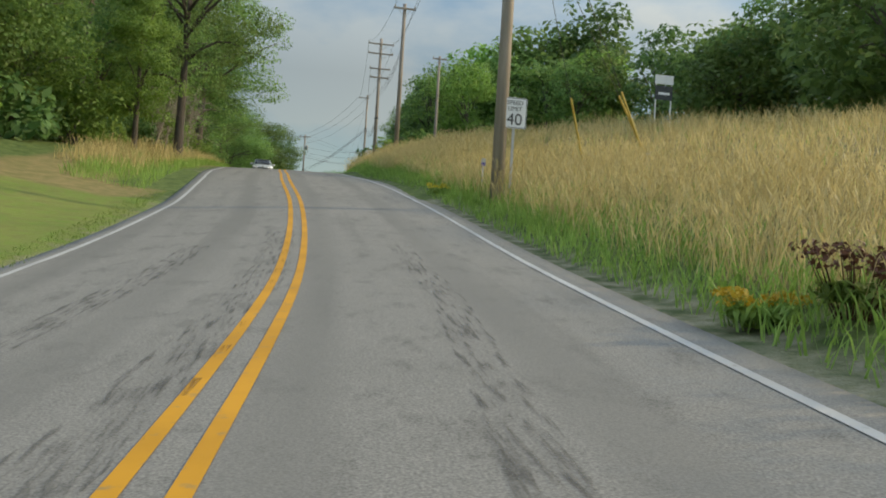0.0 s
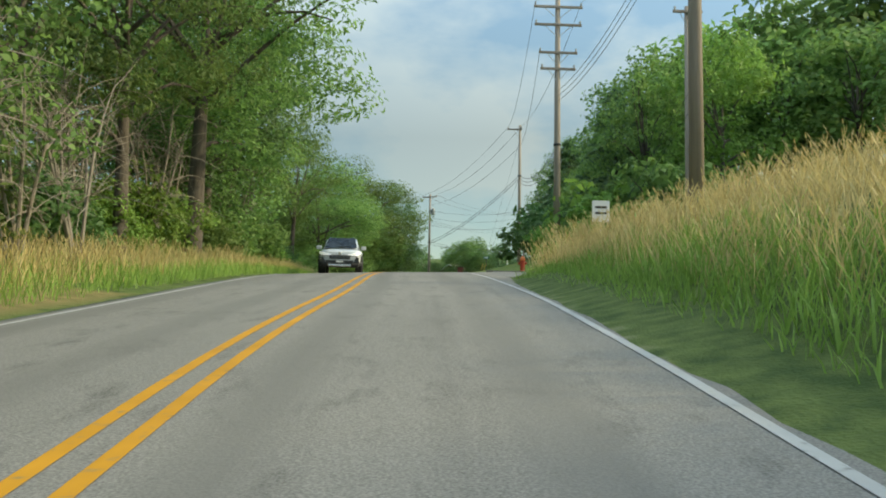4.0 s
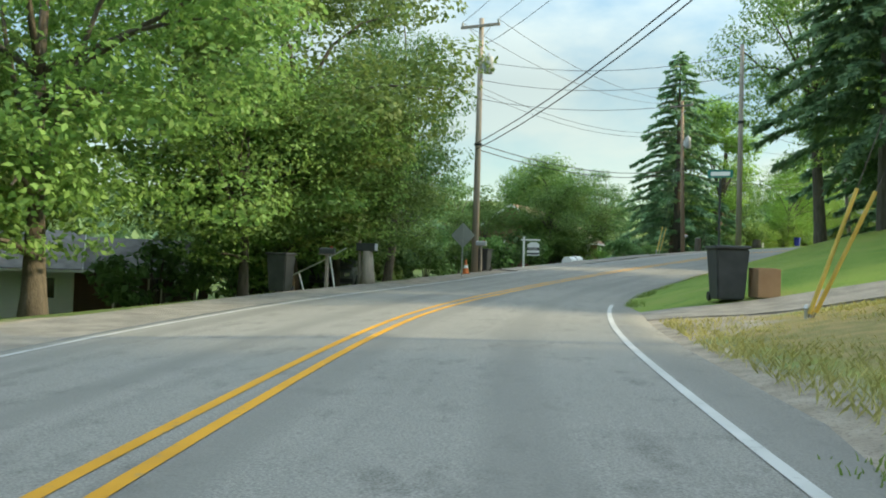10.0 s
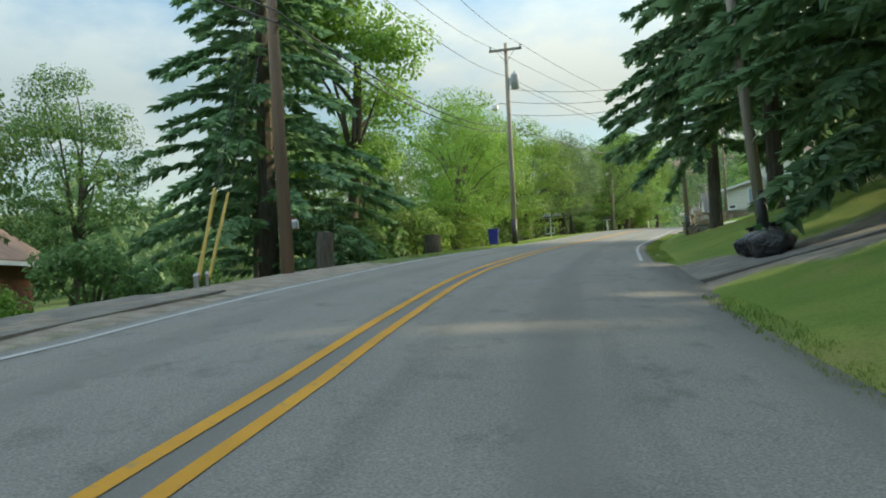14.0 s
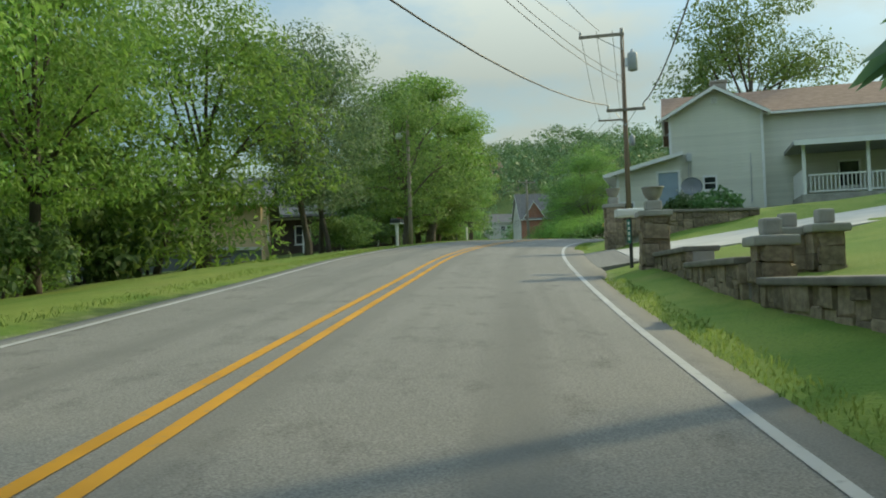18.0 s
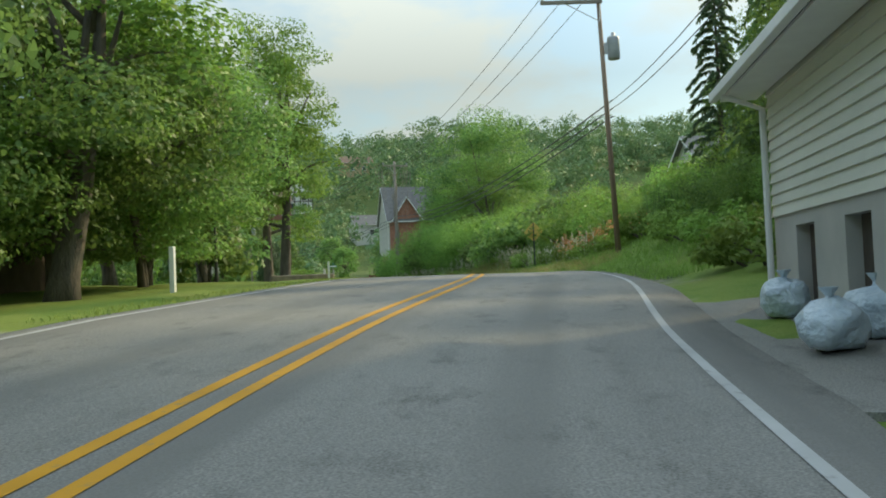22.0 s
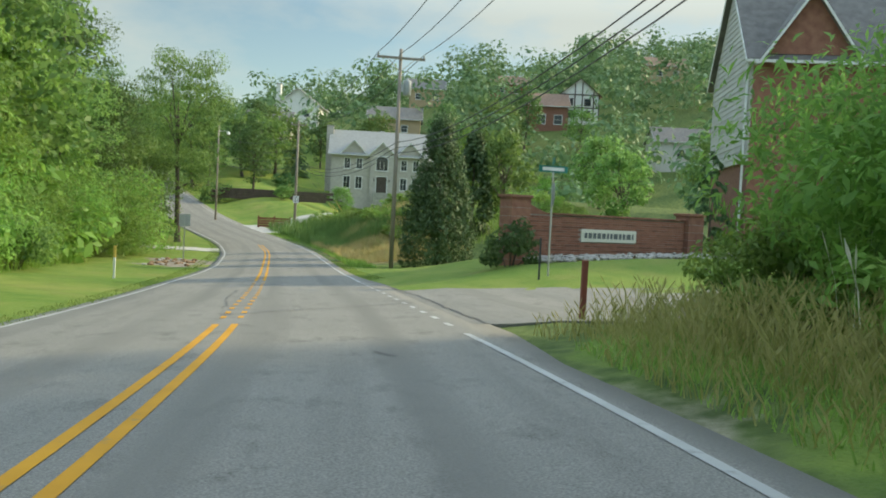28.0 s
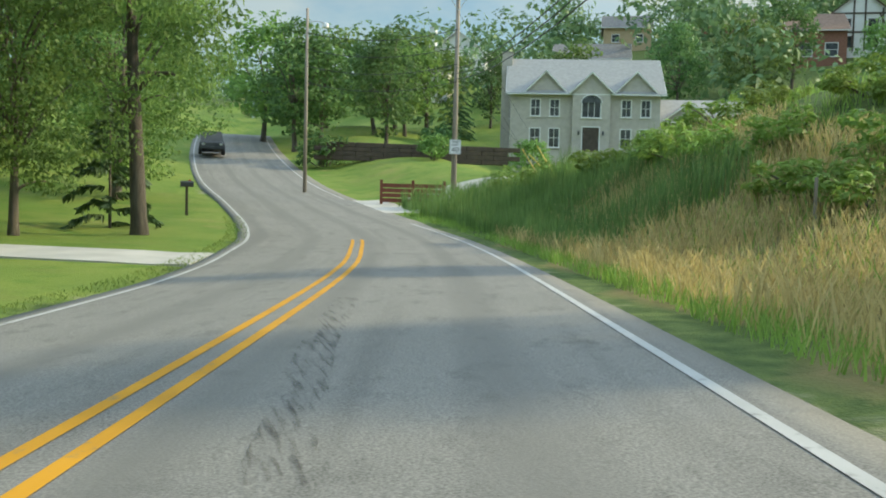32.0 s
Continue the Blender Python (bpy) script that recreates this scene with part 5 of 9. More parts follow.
for s, d, key, h, sp in ((151, -8.8, "bush_dark", 1.6, .8), (155.4, -10.4, "bush", 2.5, .9), (157.3, -10.0, "bush_dark", 2.6, 1), (159.2, -9.8, "bush", 2.3, .9), (160.8, -9.3, "bush_dark", 1.9, .9), (162.5, -9.4, "bush_dark", 2.3, .8), (165, -9.8, "bush_dark", 2.2, .8), (159.5, -9.2, "bush", 1.6, .8), (171, -9, "bush_dark", 1.8, 1), (168, -9.5, "bush_light", 1.2, 1), (166, -11, "bush_dark", 1.8, .9), (174, -8, "bush", 1.2, 1), (161, -9.3, "apple", 5.4, 1), (164.8, -9.7, "apple", 5.8, 1),
                         (181.5, -6.8, "young_spruce", 2.6, 1), (186, -8.5, "bush_dark", 2.6, 1), (190, -9.5, "bush_dark", 2.8, 1.1), (194, -8.3, "bush", 3, 1), (198, -8.8, "bush_light", 3, 1), (202, -7.6, "bush_light", 2.4, 1),
                         (207, -8.2, "bush", 2.2, 1), (212, -8.8, "bush_dark", 2, 1), (231.5, -6.6, "bush", 1.9, 1), (234, -7.2, "bush", 2.1, 1.1), (236, -6.4, "bush_dark", 1.4, .9), (236.5, 9.6, "bush_dark", 1.6, 1), (238, 8.2, "bush_dark", 1.8, .8), (239, 7.4, "bush", 1.7, .6),
                         (268, -9.6, "bush", 3, .9), (272.5, -9.8, "bush_dark", 3, .9), (286, -12, "column", 2.6, 1), (334, -9, "bush", 2.4, 1), (369, -11.5, "young_spruce", 3.2, 1), (376, -7.5, "young_spruce", 4, .8)):
    along(key, s, d, h, sp)
for s in np.arange(250, 312, 2.6):
    for d in (8.2, 11.2, 14.5):
        if not (s > 303 and d > 9) and not (d < 9 and s > 306):
            along(prng.choice(("bush_light", "sumac", "bush_light", "bush", "sumac") if s < 284 else ("sumac", "sumac", "bush", "bush_light")), s + prng.uniform(-1, 1), d + prng.uniform(-0.7, 0.7), (prng.uniform(1.8, 3.0) if s > 269 or d > 9 else prng.uniform(1.4, 2.2)) + (d - 8) * 0.16 + (1.3 if s > 294 else 0.8 if s > 284 else 0), 1.0)
for s in np.arange(251, 310, 2.2):
    along("brush", s, 6.6 + prng.uniform(-0.5, 0.7), prng.uniform(0.8, 1.4), 1.1)
for s in np.arange(312, 354, 2.8):
    along(prng.choice(("sumac", "sumac", "bush_light")), s, -10.6 - prng.uniform(0, 1.5) - (2.5 if s < 326 else 0), prng.uniform(3.6, 5.4), 1.0)
for s, d, key, h in ((351.5, -10, "sumac", 5.2), (354.5, -10.6, "sumac", 5.8), (357.5, -10, "sumac", 5.4), (361, -11.2, "sumac", 4.6), (353, -13.5, "maple", 11), (359, -14, "maple_b", 12), (365, -13, "maple", 12)):
    along(key, s, d, h, 1.1)
for s in np.arange(316, 352, 5.0):
    along("locust", s, -14.5 - prng.uniform(0, 2), prng.uniform(10.5, 13), 1.0)
for s in np.arange(296, 318, 3.0):
    along(prng.choice(("bush_light", "sumac", "bush")), s, -10.5 - prng.uniform(0, 2.5) - (4 if s < 305 else 0), prng.uniform(2.0, 3.6), 1.0)
for s in np.arange(362, 388, 2.4):
    for d in (10.5, 13, 17, 22):
        along("brush", s + prng.uniform(-1, 1), d + prng.uniform(-1, 1), prng.uniform(0.7, 1.3), 1.4)


# ---- far woods: masses of crowns ----
CLEAR = ((150, 345, 16), (164, 340, 13), (158, 407, 9), (208, 378, 9), (200, 376, 8), (171, 385, 8), (150, 399, 8), (205, 340, 10), (250, 401, 8), (226, 437, 8), (190, 412, 7), (140, 257, 16), (121, 203, 12))


def woods(label, count, x0, x1, y0, y1, nearest, quads, size, low, high, seed, test):
    rng = np.random.default_rng(seed)
    xy = np.c_[rng.uniform(x0, x1, count), rng.uniform(y0, y1, count)]
    s, d, _ = chainage(xy)
    z = land(xy)
    keep = (np.abs(d) > nearest) & test(xy, d)
    for hx, hy, hr in CLEAR:
        keep &= np.hypot(xy[:, 0] - hx, xy[:, 1] - hy) > hr
        # each house has an open slope below it
        keep &= ~((np.abs((xy[:, 0] - hx) - 0.42 * (xy[:, 1] - hy)) < 5) & (xy[:, 1] < hy) & (xy[:, 1] > hy - 26))
    centres, radii = [], []
    for (x, y), zz in zip(xy[keep], z[keep]):
        h, n = rng.uniform(low, high), 8
        v = rng.normal(size=(n, 3))
        v /= np.linalg.norm(v, axis=1)[:, None]
        centres.append(np.array([x, y, zz + h * 0.5]) + v * [h * 0.27, h * 0.27, h * 0.36])
        radii.append(np.full(n, h * 0.2) * rng.uniform(0.8, 1.3, n))
    c, r = np.vstack(centres), np.concatenate(radii)
    ob = new("woods", quick_mesh("woods", leaves(rng, c, r, quads, size, 0.85, loose=0.2), 4, M_FAR))
    return tagged(ob, label, "woods", kind="stuff")


woods("hazy green wooded hillside beyond the houses", 1700, 95, 430, 318, 620, 22, 190000, 1.2, 7, 15, 3, lambda q, d: (q[:, 1] > 372) | (q[:, 0] > 172) | (d < -22))
woods("green trees below the road in the valley", 420, -130, 62, 70, 330, 30, 45000, 1.2, 7, 13, 4, lambda q, d: d < -30)
woods("green trees over the bank beyond the lawns", 260, 60, 330, 60, 320, 34, 40000, 1.2, 6, 11, 5, lambda q, d: d > 34)


# ---- grasses ----
def blades(name, label, rows, mat, seed, head=None):
    """Grass over stretches of the verge: rows of s0, s1, d0, d1, count, low, high, width, lean."""
    rng = np.random.default_rng(seed)
    out = []
    for s0, s1, d0, d1, count, lo, hi, width, lean in rows:
        s, d = rng.uniform(s0, s1, count), rng.uniform(d0, d1, count)
        c = np.stack([np.interp(s, LS, LINE[:, k]) for k in range(2)], 1)
        r = np.stack([np.interp(s, LS, LR[:, k]) for k in range(2)], 1)
        xy = c + r * d[:, None]
        patch = np.array([noise.noise((x * 0.45, y * 0.45, seed)) for x, y in xy])
        keep = patch > -0.55
        xy, patch = xy[keep], patch[keep]
        n = len(xy)
        base = np.c_[xy, land(xy) - 0.03]
        h = rng.uniform(lo, hi, n) * (0.8 + 0.5 * patch)
        a = rng.uniform(0, 2 * math.pi, n)
        side = np.c_[np.cos(a), np.sin(a), 0 * a] * (width * rng.uniform(0.6, 1.3, n))[:, None]
        b = a + rng.normal(scale=0.9, size=n)
        tip = base + np.c_[np.cos(b) * lean * h, np.sin(b) * lean * h, h]
        mid = base + (tip - base) * [0.38, 0.38, 0.6]
        out.append(np.stack([base - side, base + side, mid + side * 0.8, mid - side * 0.8], 1))
        out.append(np.stack([mid - side * 0.8, mid + side * 0.8, tip + side * 0.12, tip - side * 0.12], 1))
        if head:
            up = (tip - mid) / np.linalg.norm(tip - mid, axis=1)[:, None]
            hs = side / np.linalg.norm(side, axis=1)[:, None] * head[0]
            out.append(np.stack([tip - up * head[1], tip - up * head[1] * 0.4 + hs, tip + up * 0.03, tip - up * head[1] * 0.4 - hs], 1))
    ob = new(name, quick_mesh(name, np.concatenate(out), 4, mat))
    return tagged(ob, label, "grass", kind="stuff")


blades("dry_meadow", "tall golden dry meadow grass on the bank", (
    (-30, 64, 4.5, 9, 36000, 0.45, 1.05, 0.007, 0.38), (-30, 64, 9, 28, 28000, 0.5, 1.1, 0.014, 0.38), (30, 62, -7.5, -4.9, 3500, 0.5, 1.0, 0.011, 0.3),
    (84, 112, -7, -4.8, 3600, 0.5, 1.0, 0.011, 0.3), (351, 374, 4.6, 12, 15000, 0.45, 0.8, 0.01, 0.35), (60, 84, -6.5, -5, 1500, 0.5, 0.9, 0.011, 0.3)), M_STRAW, 31, (0.011, 0.15))
blades("green_verge", "rough green verge grass beside the asphalt", (
    (-30, 62, 3.85, 5.3, 15000, 0.15, 0.45, 0.01, 0.5), (14, 63, 4.2, 5.8, 8000, 0.25, 0.5, 0.011, 0.45), (-30, 62, 4.8, 6.0, 3500, 0.35, 0.6, 0.01, 0.4), (-30, 60, 5.8, 20, 3500, 0.3, 0.6, 0.012, 0.4), (26, 112, -6.5, -4.15, 16000, 0.25, 0.6, 0.009, 0.4), (252, 309, 4.0, 6.8, 30000, 0.06, 0.26, 0.008, 0.5),
    (284, 312, 6.5, 8, 5000, 0.3, 0.6, 0.012, 0.4), (298, 345, -13, -8.5, 7000, 0.4, 0.8, 0.014, 0.3), (344, 385, 4.2, 5.6, 7000, 0.15, 0.4, 0.009, 0.4), (352, 386, 6, 24, 14000, 0.3, 0.7, 0.016, 0.4)), M_BLADE, 32)
blades("lawn", "short mown lawn grass along the road's edge", (
    (-10, 26, -4.2, -3.5, 2600, 0.03, 0.08, 0.007, 0.5), (83, 110, 3.6, 4.1, 3600, 0.03, 0.08, 0.007, 0.5), (127, 164, 3.8, 4.3, 4600, 0.03, 0.08, 0.007, 0.5), (173, 211, 3.7, 4.2, 5200, 0.03, 0.08, 0.007, 0.5),
    (225, 237, 3.75, 4.2, 2000, 0.03, 0.08, 0.007, 0.5), (180, 300, -4.0, -3.3, 9000, 0.03, 0.08, 0.007, 0.5), (300, 382, -3.9, -3.2, 7000, 0.03, 0.08, 0.007, 0.5), (330, 350, 3.6, 4.2, 3000, 0.03, 0.08, 0.007, 0.5)), M_LAWN, 33)
blades("dry_tufts", "yellowing grass tufts on banks and along the thicket's foot", ((110, 121.5, 4.3, 9.5, 9000, 0.03, 0.11, 0.008, 0.6), (286, 311, 4.6, 6.6, 4200, 0.3, 0.7, 0.009, 0.45), (262, 311, 4.0, 5.2, 5200, 0.12, 0.4, 0.008, 0.45), (284, 311, 5.0, 6.6, 3500, 0.4, 0.75, 0.009, 0.4)), M_HAY, 36, (0.012, 0.14))
blades("plume_grass", "pale plumes of tall grass before the thicket", ((282, 307, 5.7, 7.1, 550, 1.15, 1.7, 0.006, 0.2), (268, 282, 5.8, 7.0, 200, 1.0, 1.5, 0.006, 0.2)), M_PLUME, 35, (0.02, 0.26))
blades("reeds", "tall green reeds in the ditch", ((366, 388, 4.9, 9.5, 9000, 0.8, 1.4, 0.014, 0.12), (263, 266, 6.5, 8, 500, 1.2, 1.9, 0.012, 0.1)), M_REED, 34)
# ---- more materials for built things ----
M_BRICK = surface("brick", (0.2, 0.085, 0.06), (0.33, 0.16, 0.11), 4, 0.9, 0, 40, 0.4, 0.01, vary=0.3)
M_MORTAR = surface("mortar", (0.3, 0.27, 0.24), (0.42, 0.39, 0.35), 4, 0.95, 0, 60, 0.3, 0.005)
# brown-grey coping, darker than M_CAP: its shade is put into the colour
M_COPING = surface("shaded_coping_stone", (0.13, 0.115, 0.1), (0.25, 0.23, 0.2), 3, 0.9, 0, 30, 0.5, 0.01)
M_STONE = surface("field_stone", (0.15, 0.115, 0.085), (0.4, 0.32, 0.225), 3, 0.92, 0, 22, 0.8, 0.02, vary=0.35)
M_CAP = surface("coping_stone", (0.26, 0.25, 0.23), (0.44, 0.42, 0.38), 3, 0.9, 0, 30, 0.5, 0.01)
M_SIDING = surface("cream_siding", (0.6, 0.59, 0.5), (0.7, 0.69, 0.6), 1.2, 0.6, 0, 50, 0.1, 0.002, (1, 1, 4), vary=0.05)
M_GREYSIDE = surface("grey_siding", (0.46, 0.44, 0.41), (0.56, 0.54, 0.5), 1.2, 0.7, 0, 50, 0.1, 0.002, vary=0.05)
M_PALE = surface("pale_brick_wall", (0.42, 0.38, 0.34), (0.54, 0.5, 0.45), 2.5, 0.9, 0, 30, 0.3, 0.006)
M_WHITEWALL = surface("white_wall", (0.68, 0.68, 0.66), (0.78, 0.78, 0.75), 1.5, 0.7, 0, 40, 0.1, 0.002)
M_TAN = surface("tan_stucco", (0.42, 0.31, 0.19), (0.52, 0.39, 0.25), 1.0, 0.9, 0, 60, 0.2, 0.004)
M_BROWN = surface("brown_boards", (0.06, 0.045, 0.035), (0.12, 0.085, 0.065), 2.5, 0.85, 0, 30, 0.3, 0.006)
M_ROOF = surface("grey_shingle", (0.12, 0.115, 0.11), (0.22, 0.21, 0.2), 3, 0.95, 0, 30, 0.5, 0.012, vary=0.15)
M_ROOF_PALE = surface("pale_shingle", (0.27, 0.27, 0.26), (0.36, 0.36, 0.34), 3, 0.95, 0, 30, 0.5, 0.012)
M_ROOF_BROWN = surface("brown_shingle", (0.19, 0.12, 0.085), (0.3, 0.2, 0.15), 3, 0.95, 0, 30, 0.5, 0.012)
M_TRIM = surface("white_trim", (0.7, 0.7, 0.68), (0.8, 0.8, 0.78), 3, 0.5, 0, 40, 0.05, 0.001)
M_TIMBER = surface("dark_timber", (0.05, 0.038, 0.03), (0.1, 0.08, 0.06), 3, 0.8)
M_BLUEDOOR = surface("blue_grey_door", (0.25, 0.33, 0.4), (0.32, 0.4, 0.47), 2, 0.5)
M_RED = surface("hydrant_red", (0.38, 0.035, 0.02), (0.55, 0.07, 0.03), 6, 0.5)
M_ORANGE = surface("orange_enamel", (0.6, 0.13, 0.03), (0.75, 0.22, 0.06), 6, 0.5)
M_GREEN = surface("sign_green", (0.015, 0.16, 0.13), (0.03, 0.22, 0.19), 4, 0.45)
M_BLUE = surface("blue_plastic", (0.02, 0.03, 0.3), (0.04, 0.05, 0.42), 3, 0.45)
M_BIN = surface("dark_plastic", (0.025, 0.03, 0.032), (0.06, 0.065, 0.068), 3, 0.5)
M_CARTON = surface("brown_carton", (0.22, 0.13, 0.07), (0.32, 0.2, 0.12), 3, 0.9)
M_BAG = surface("pale_blue_bag", (0.42, 0.52, 0.6), (0.62, 0.7, 0.76), 6, 0.35, 0, 14, 1.0, 0.05)
M_BLACKBAG = surface("black_bag", (0.015, 0.015, 0.017), (0.04, 0.04, 0.043), 6, 0.3, 0, 14, 1.0, 0.05)
M_CARPAINT = surface("white_car_paint", (0.52, 0.56, 0.6), (0.56, 0.6, 0.64), 1, 0.22, 0, 80, 0.02, 0.001)
M_GREYPAINT = surface("grey_car_paint", (0.1, 0.115, 0.12), (0.14, 0.155, 0.16), 1, 0.3)
M_RUBBER = surface("rubber", (0.02, 0.02, 0.02), (0.04, 0.04, 0.04), 8, 0.85)
M_CHROME = surface("bright_metal", (0.55, 0.55, 0.56), (0.68, 0.68, 0.69), 4, 0.25, 0.9)
M_PETAL = leaf("orange_petal", (0.5, 0.18, 0.07), (0.7, 0.36, 0.18), 0.3)
M_YPETAL = leaf("yellow_petal", (0.6, 0.42, 0.02), (0.75, 0.6, 0.06), 0.3)
M_DOCK = leaf("brown_seed_head", (0.06, 0.022, 0.015), (0.14, 0.055, 0.035), 0.2)
M_REDWOOD = surface("red_brown_wood", (0.14, 0.04, 0.025), (0.26, 0.08, 0.05), 4, 0.8)


def glass():
    m, n, l, b = material("window_glass", 0.06, 0.0, 0.6)
    l.new(blend(n, l, noise_fac(n, l, 1.5, 2), (0.02, 0.025, 0.028), (0.06, 0.07, 0.075)), b.inputs["Base Color"])
    return m


M_GLASS = glass()


def glow(name, colour, strength):
    m, n, l, b = material(name, 0.4)
    b.inputs["Base Color"].default_value = (*colour, 1)
    b.inputs["Emission Color"].default_value, b.inputs["Emission Strength"].default_value = (*colour, 1), strength
    return m


M_HEADLIGHT = glow("headlight", (0.9, 0.92, 1.0), 0.25)
M_PORCHLAMP = glow("porch_lamp", (1.0, 0.5, 0.15), 6.0)

# ---- side roads, drives and pads ----


def pad(name, s0, s1, d0, d1, mat, label, lift=0.035, n=14):
    """A paved patch that follows the land beside the road."""
    # the inner edge runs on under the road's margin
    d0, d1 = (d0 - 0.6 if 3 < d0 < 4.2 else d0), (d1 + 0.6 if -4.2 < d1 < -3 else d1)
    m = max(3, int(abs(d1 - d0) / 0.8))
    verts, uv = [], []
    for s in np.linspace(s0, s1, n):
        c, t, r = road_at(s)
        for d in np.linspace(d0, d1, m):
            x, y = c[:2] + r * d
            base = c[2] + float(camber(s, d)) if abs(d) < 4.6 else ground(x, y)
            verts.append((x, y, base + lift - (0.014 if abs(d) < 3.6 else 0)))
            uv.append((d, s))
    faces = [(a * m + k, a * m + k + 1, (a + 1) * m + k + 1, (a + 1) * m + k) for a in range(n - 1) for k in range(m - 1)]
    rim = [k for k in range(m)] + [a * m + m - 1 for a in range(1, n)] + [(n - 1) * m + k for k in range(m - 2, -1, -1)] + [a * m for a in range(n - 2, 0, -1)]
    low = len(verts)
    for k in rim:
        verts.append((verts[k][0], verts[k][1], verts[k][2] - 0.45))
        uv.append(uv[k])
    for k in range(len(rim)):
        j = (k + 1) % len(rim)
        faces.append((rim[k], low + k, low + j, rim[j]))
    me = mesh_of(name, verts, faces, mat)
    layer = me.uv_layers.new(name="road")
    for loop in me.loops:
        layer.data[loop.index].uv = uv[loop.vertex_index]
    return tagged(new(name, me), label, "driveway", kind="structure")


pad("side_street_1", 64.5, 79.2, 3.9, 32, M_ASPHALT, "cracked grey asphalt side street mouth", 0.035, 30)
pad("driveway_1", 121.9, 125.0, 3.9, 26, M_GRAVEL, "narrow worn driveway of old asphalt and gravel", 0.03)
pad("driveway_2", 167, 170.8, 3.9, 22, M_GRAVEL, "gravel driveway climbing beside the lawn", 0.03)
pad("driveway_3", 214.2, 221.0, 3.6, 4.9, M_ASPHALT, "asphalt apron of a driveway", 0.03)
pad("driveway_4", 214.6, 220.2, 4.88, 24, M_CONCRETE, "pale concrete driveway between stone pillars", 0.04)
pad("driveway_5", 238.8, 246.5, 3.9, 5.6, M_ASPHALT, "asphalt parking strip before the garage", 0.03)
pad("side_street_2", 312.5, 323.0, 3.9, 34, M_ASPHALT, "grey asphalt side street between a lawn and a hedge", 0.04, 30)
pad("driveway_6", 385.5, 391.5, 3.9, 22, M_CONCRETE, "pale driveway mouth climbing to a house", 0.04)
pad("driveway_7", 364.5, 367.5, -26, -3.9, M_CONCRETE, "pale driveway across a lawn", 0.04)
pad("gravel_verge_1", 111, 134, -5.4, -3.9, M_GRAVEL, "tan gravel pull-off beside the road", 0.03)
pad("gravel_verge_2", 146, 166, -6.4, -3.9, M_GRAVEL, "tan gravel verge along the road", 0.03)

kerb = thing("kerb", spot(79.4, 5.2), heading(79.4), "low weathered concrete kerb round a street corner", "kerb", kind="structure")
inv = kerb.matrix_world.inverted()
kp = [spot(79.6, 4.6), spot(79.4, 5.4), spot(79.3, 8), spot(79.3, 12), spot(79.3, 18), spot(79.3, 26)]
for a, b in zip(kp, kp[1:]):
    a, b = inv @ Vector(a), inv @ Vector(b)
    L = (b - a).length
    m = Matrix.Translation(a) @ (b - a).to_track_quat("X", "Z").to_matrix().to_4x4()
    part("kerb_stone", boxed(0, L, -0.08, 0.08, -0.15, 0.09, 0.02, m=m), M_COPING, kerb)


def crack(points, width, seed=0):
    """A wandering tar-filled crack over the asphalt, through rows of s, d."""
    rng = random.Random(seed)
    p = []
    for (s0, d0), (s1, d1) in zip(points, points[1:]):
        n = max(2, int(math.hypot(s1 - s0, d1 - d0) / 0.35))
        for k in range(n):
            u = k / n
            p.append((s0 + (s1 - s0) * u + rng.uniform(-0.07, 0.07), d0 + (d1 - d0) * u + rng.uniform(-0.05, 0.05)))
    p.append(points[-1])
    verts = []
    for k, (s, d) in enumerate(p):
        s2, d2 = p[min(k + 1, len(p) - 1)]
        s1, d1 = p[max(k - 1, 0)]
        L = math.hypot(s2 - s1, d2 - d1) or 1
        w = width * rng.uniform(0.2, 0.7)
        for sg in (-1, 1):
            ss, dd = s + sg * w * (d2 - d1) / L, d - sg * w * (s2 - s1) / L
            c, t, r = road_at(ss)
            x, y = c[:2] + r * dd
            z = c[2] + float(camber(ss, dd)) if abs(dd) < 4.6 else ground(x, y)
            verts.append((x, y, z + 0.041))
    faces = [(2 * k, 2 * k + 1, 2 * k + 3, 2 * k + 2) for k in range(len(p) - 1)]
    return part("crack", mesh_of("crack", verts, faces, M_TAR), M_TAR, road, "dark tar-sealed crack")


for k, (pts, w) in enumerate((
        (((66, 5.5), (71, 4.9), (76, 4.6), (79, 4.7)), 0.05), (((67, 8.5), (71, 6.6), (75, 5.4)), 0.03), (((70, 14), (73, 9), (74.5, 6)), 0.03), (((73, 12), (76, 8), (77.5, 6)), 0.025),
        (((55, 0.9), (62, 1.0), (70, 0.95), (78, 1.05)), 0.007), (((126.4, 0), (126.6, 1.4), (125.8, 2.9)), 0.03), (((124.6, 3), (124.7, 3.8)), 0.03),
        (((325.2, 3.7), (322, 3.76), (318.7, 3.84), (316.5, 3.76), (312.6, 3.74)), 0.05), (((314.3, -0.4), (315.4, 0.9), (316.6, 2.2), (318, 3.4)), 0.035), (((318.5, 2.8), (318.3, 4.4)), 0.05), (((309, 1.8), (308.6, 2.0)), 0.03),
        (((207.5, 1.9), (208.1, 2.0)), 0.012), (((231.8, 2.0), (232.6, 2.3)), 0.01), (((264, -3), (264.4, 0), (264.2, 3.2)), 0.02),
        (((80, -2.1), (92, -2.0), (101, -2.2)), 0.008), (((323, -0.5), (320, -0.6), (316, -0.4)), 0.02))):
    crack(pts, w, k)


def rubber():
    m, n, l, b = material("rubber_scuff", 0.7, 0.0, 0.4)
    b.inputs["Base Color"].default_value = (0.035, 0.034, 0.033, 1)
    worn = blend(n, l, noise_fac(n, l, 4.0, 8, (6, 0.5, 1)), (0, 0, 0), (0.5, 0.5, 0.5), 0.5, 0.72)
    l.new(worn, b.inputs["Alpha"])
    return m


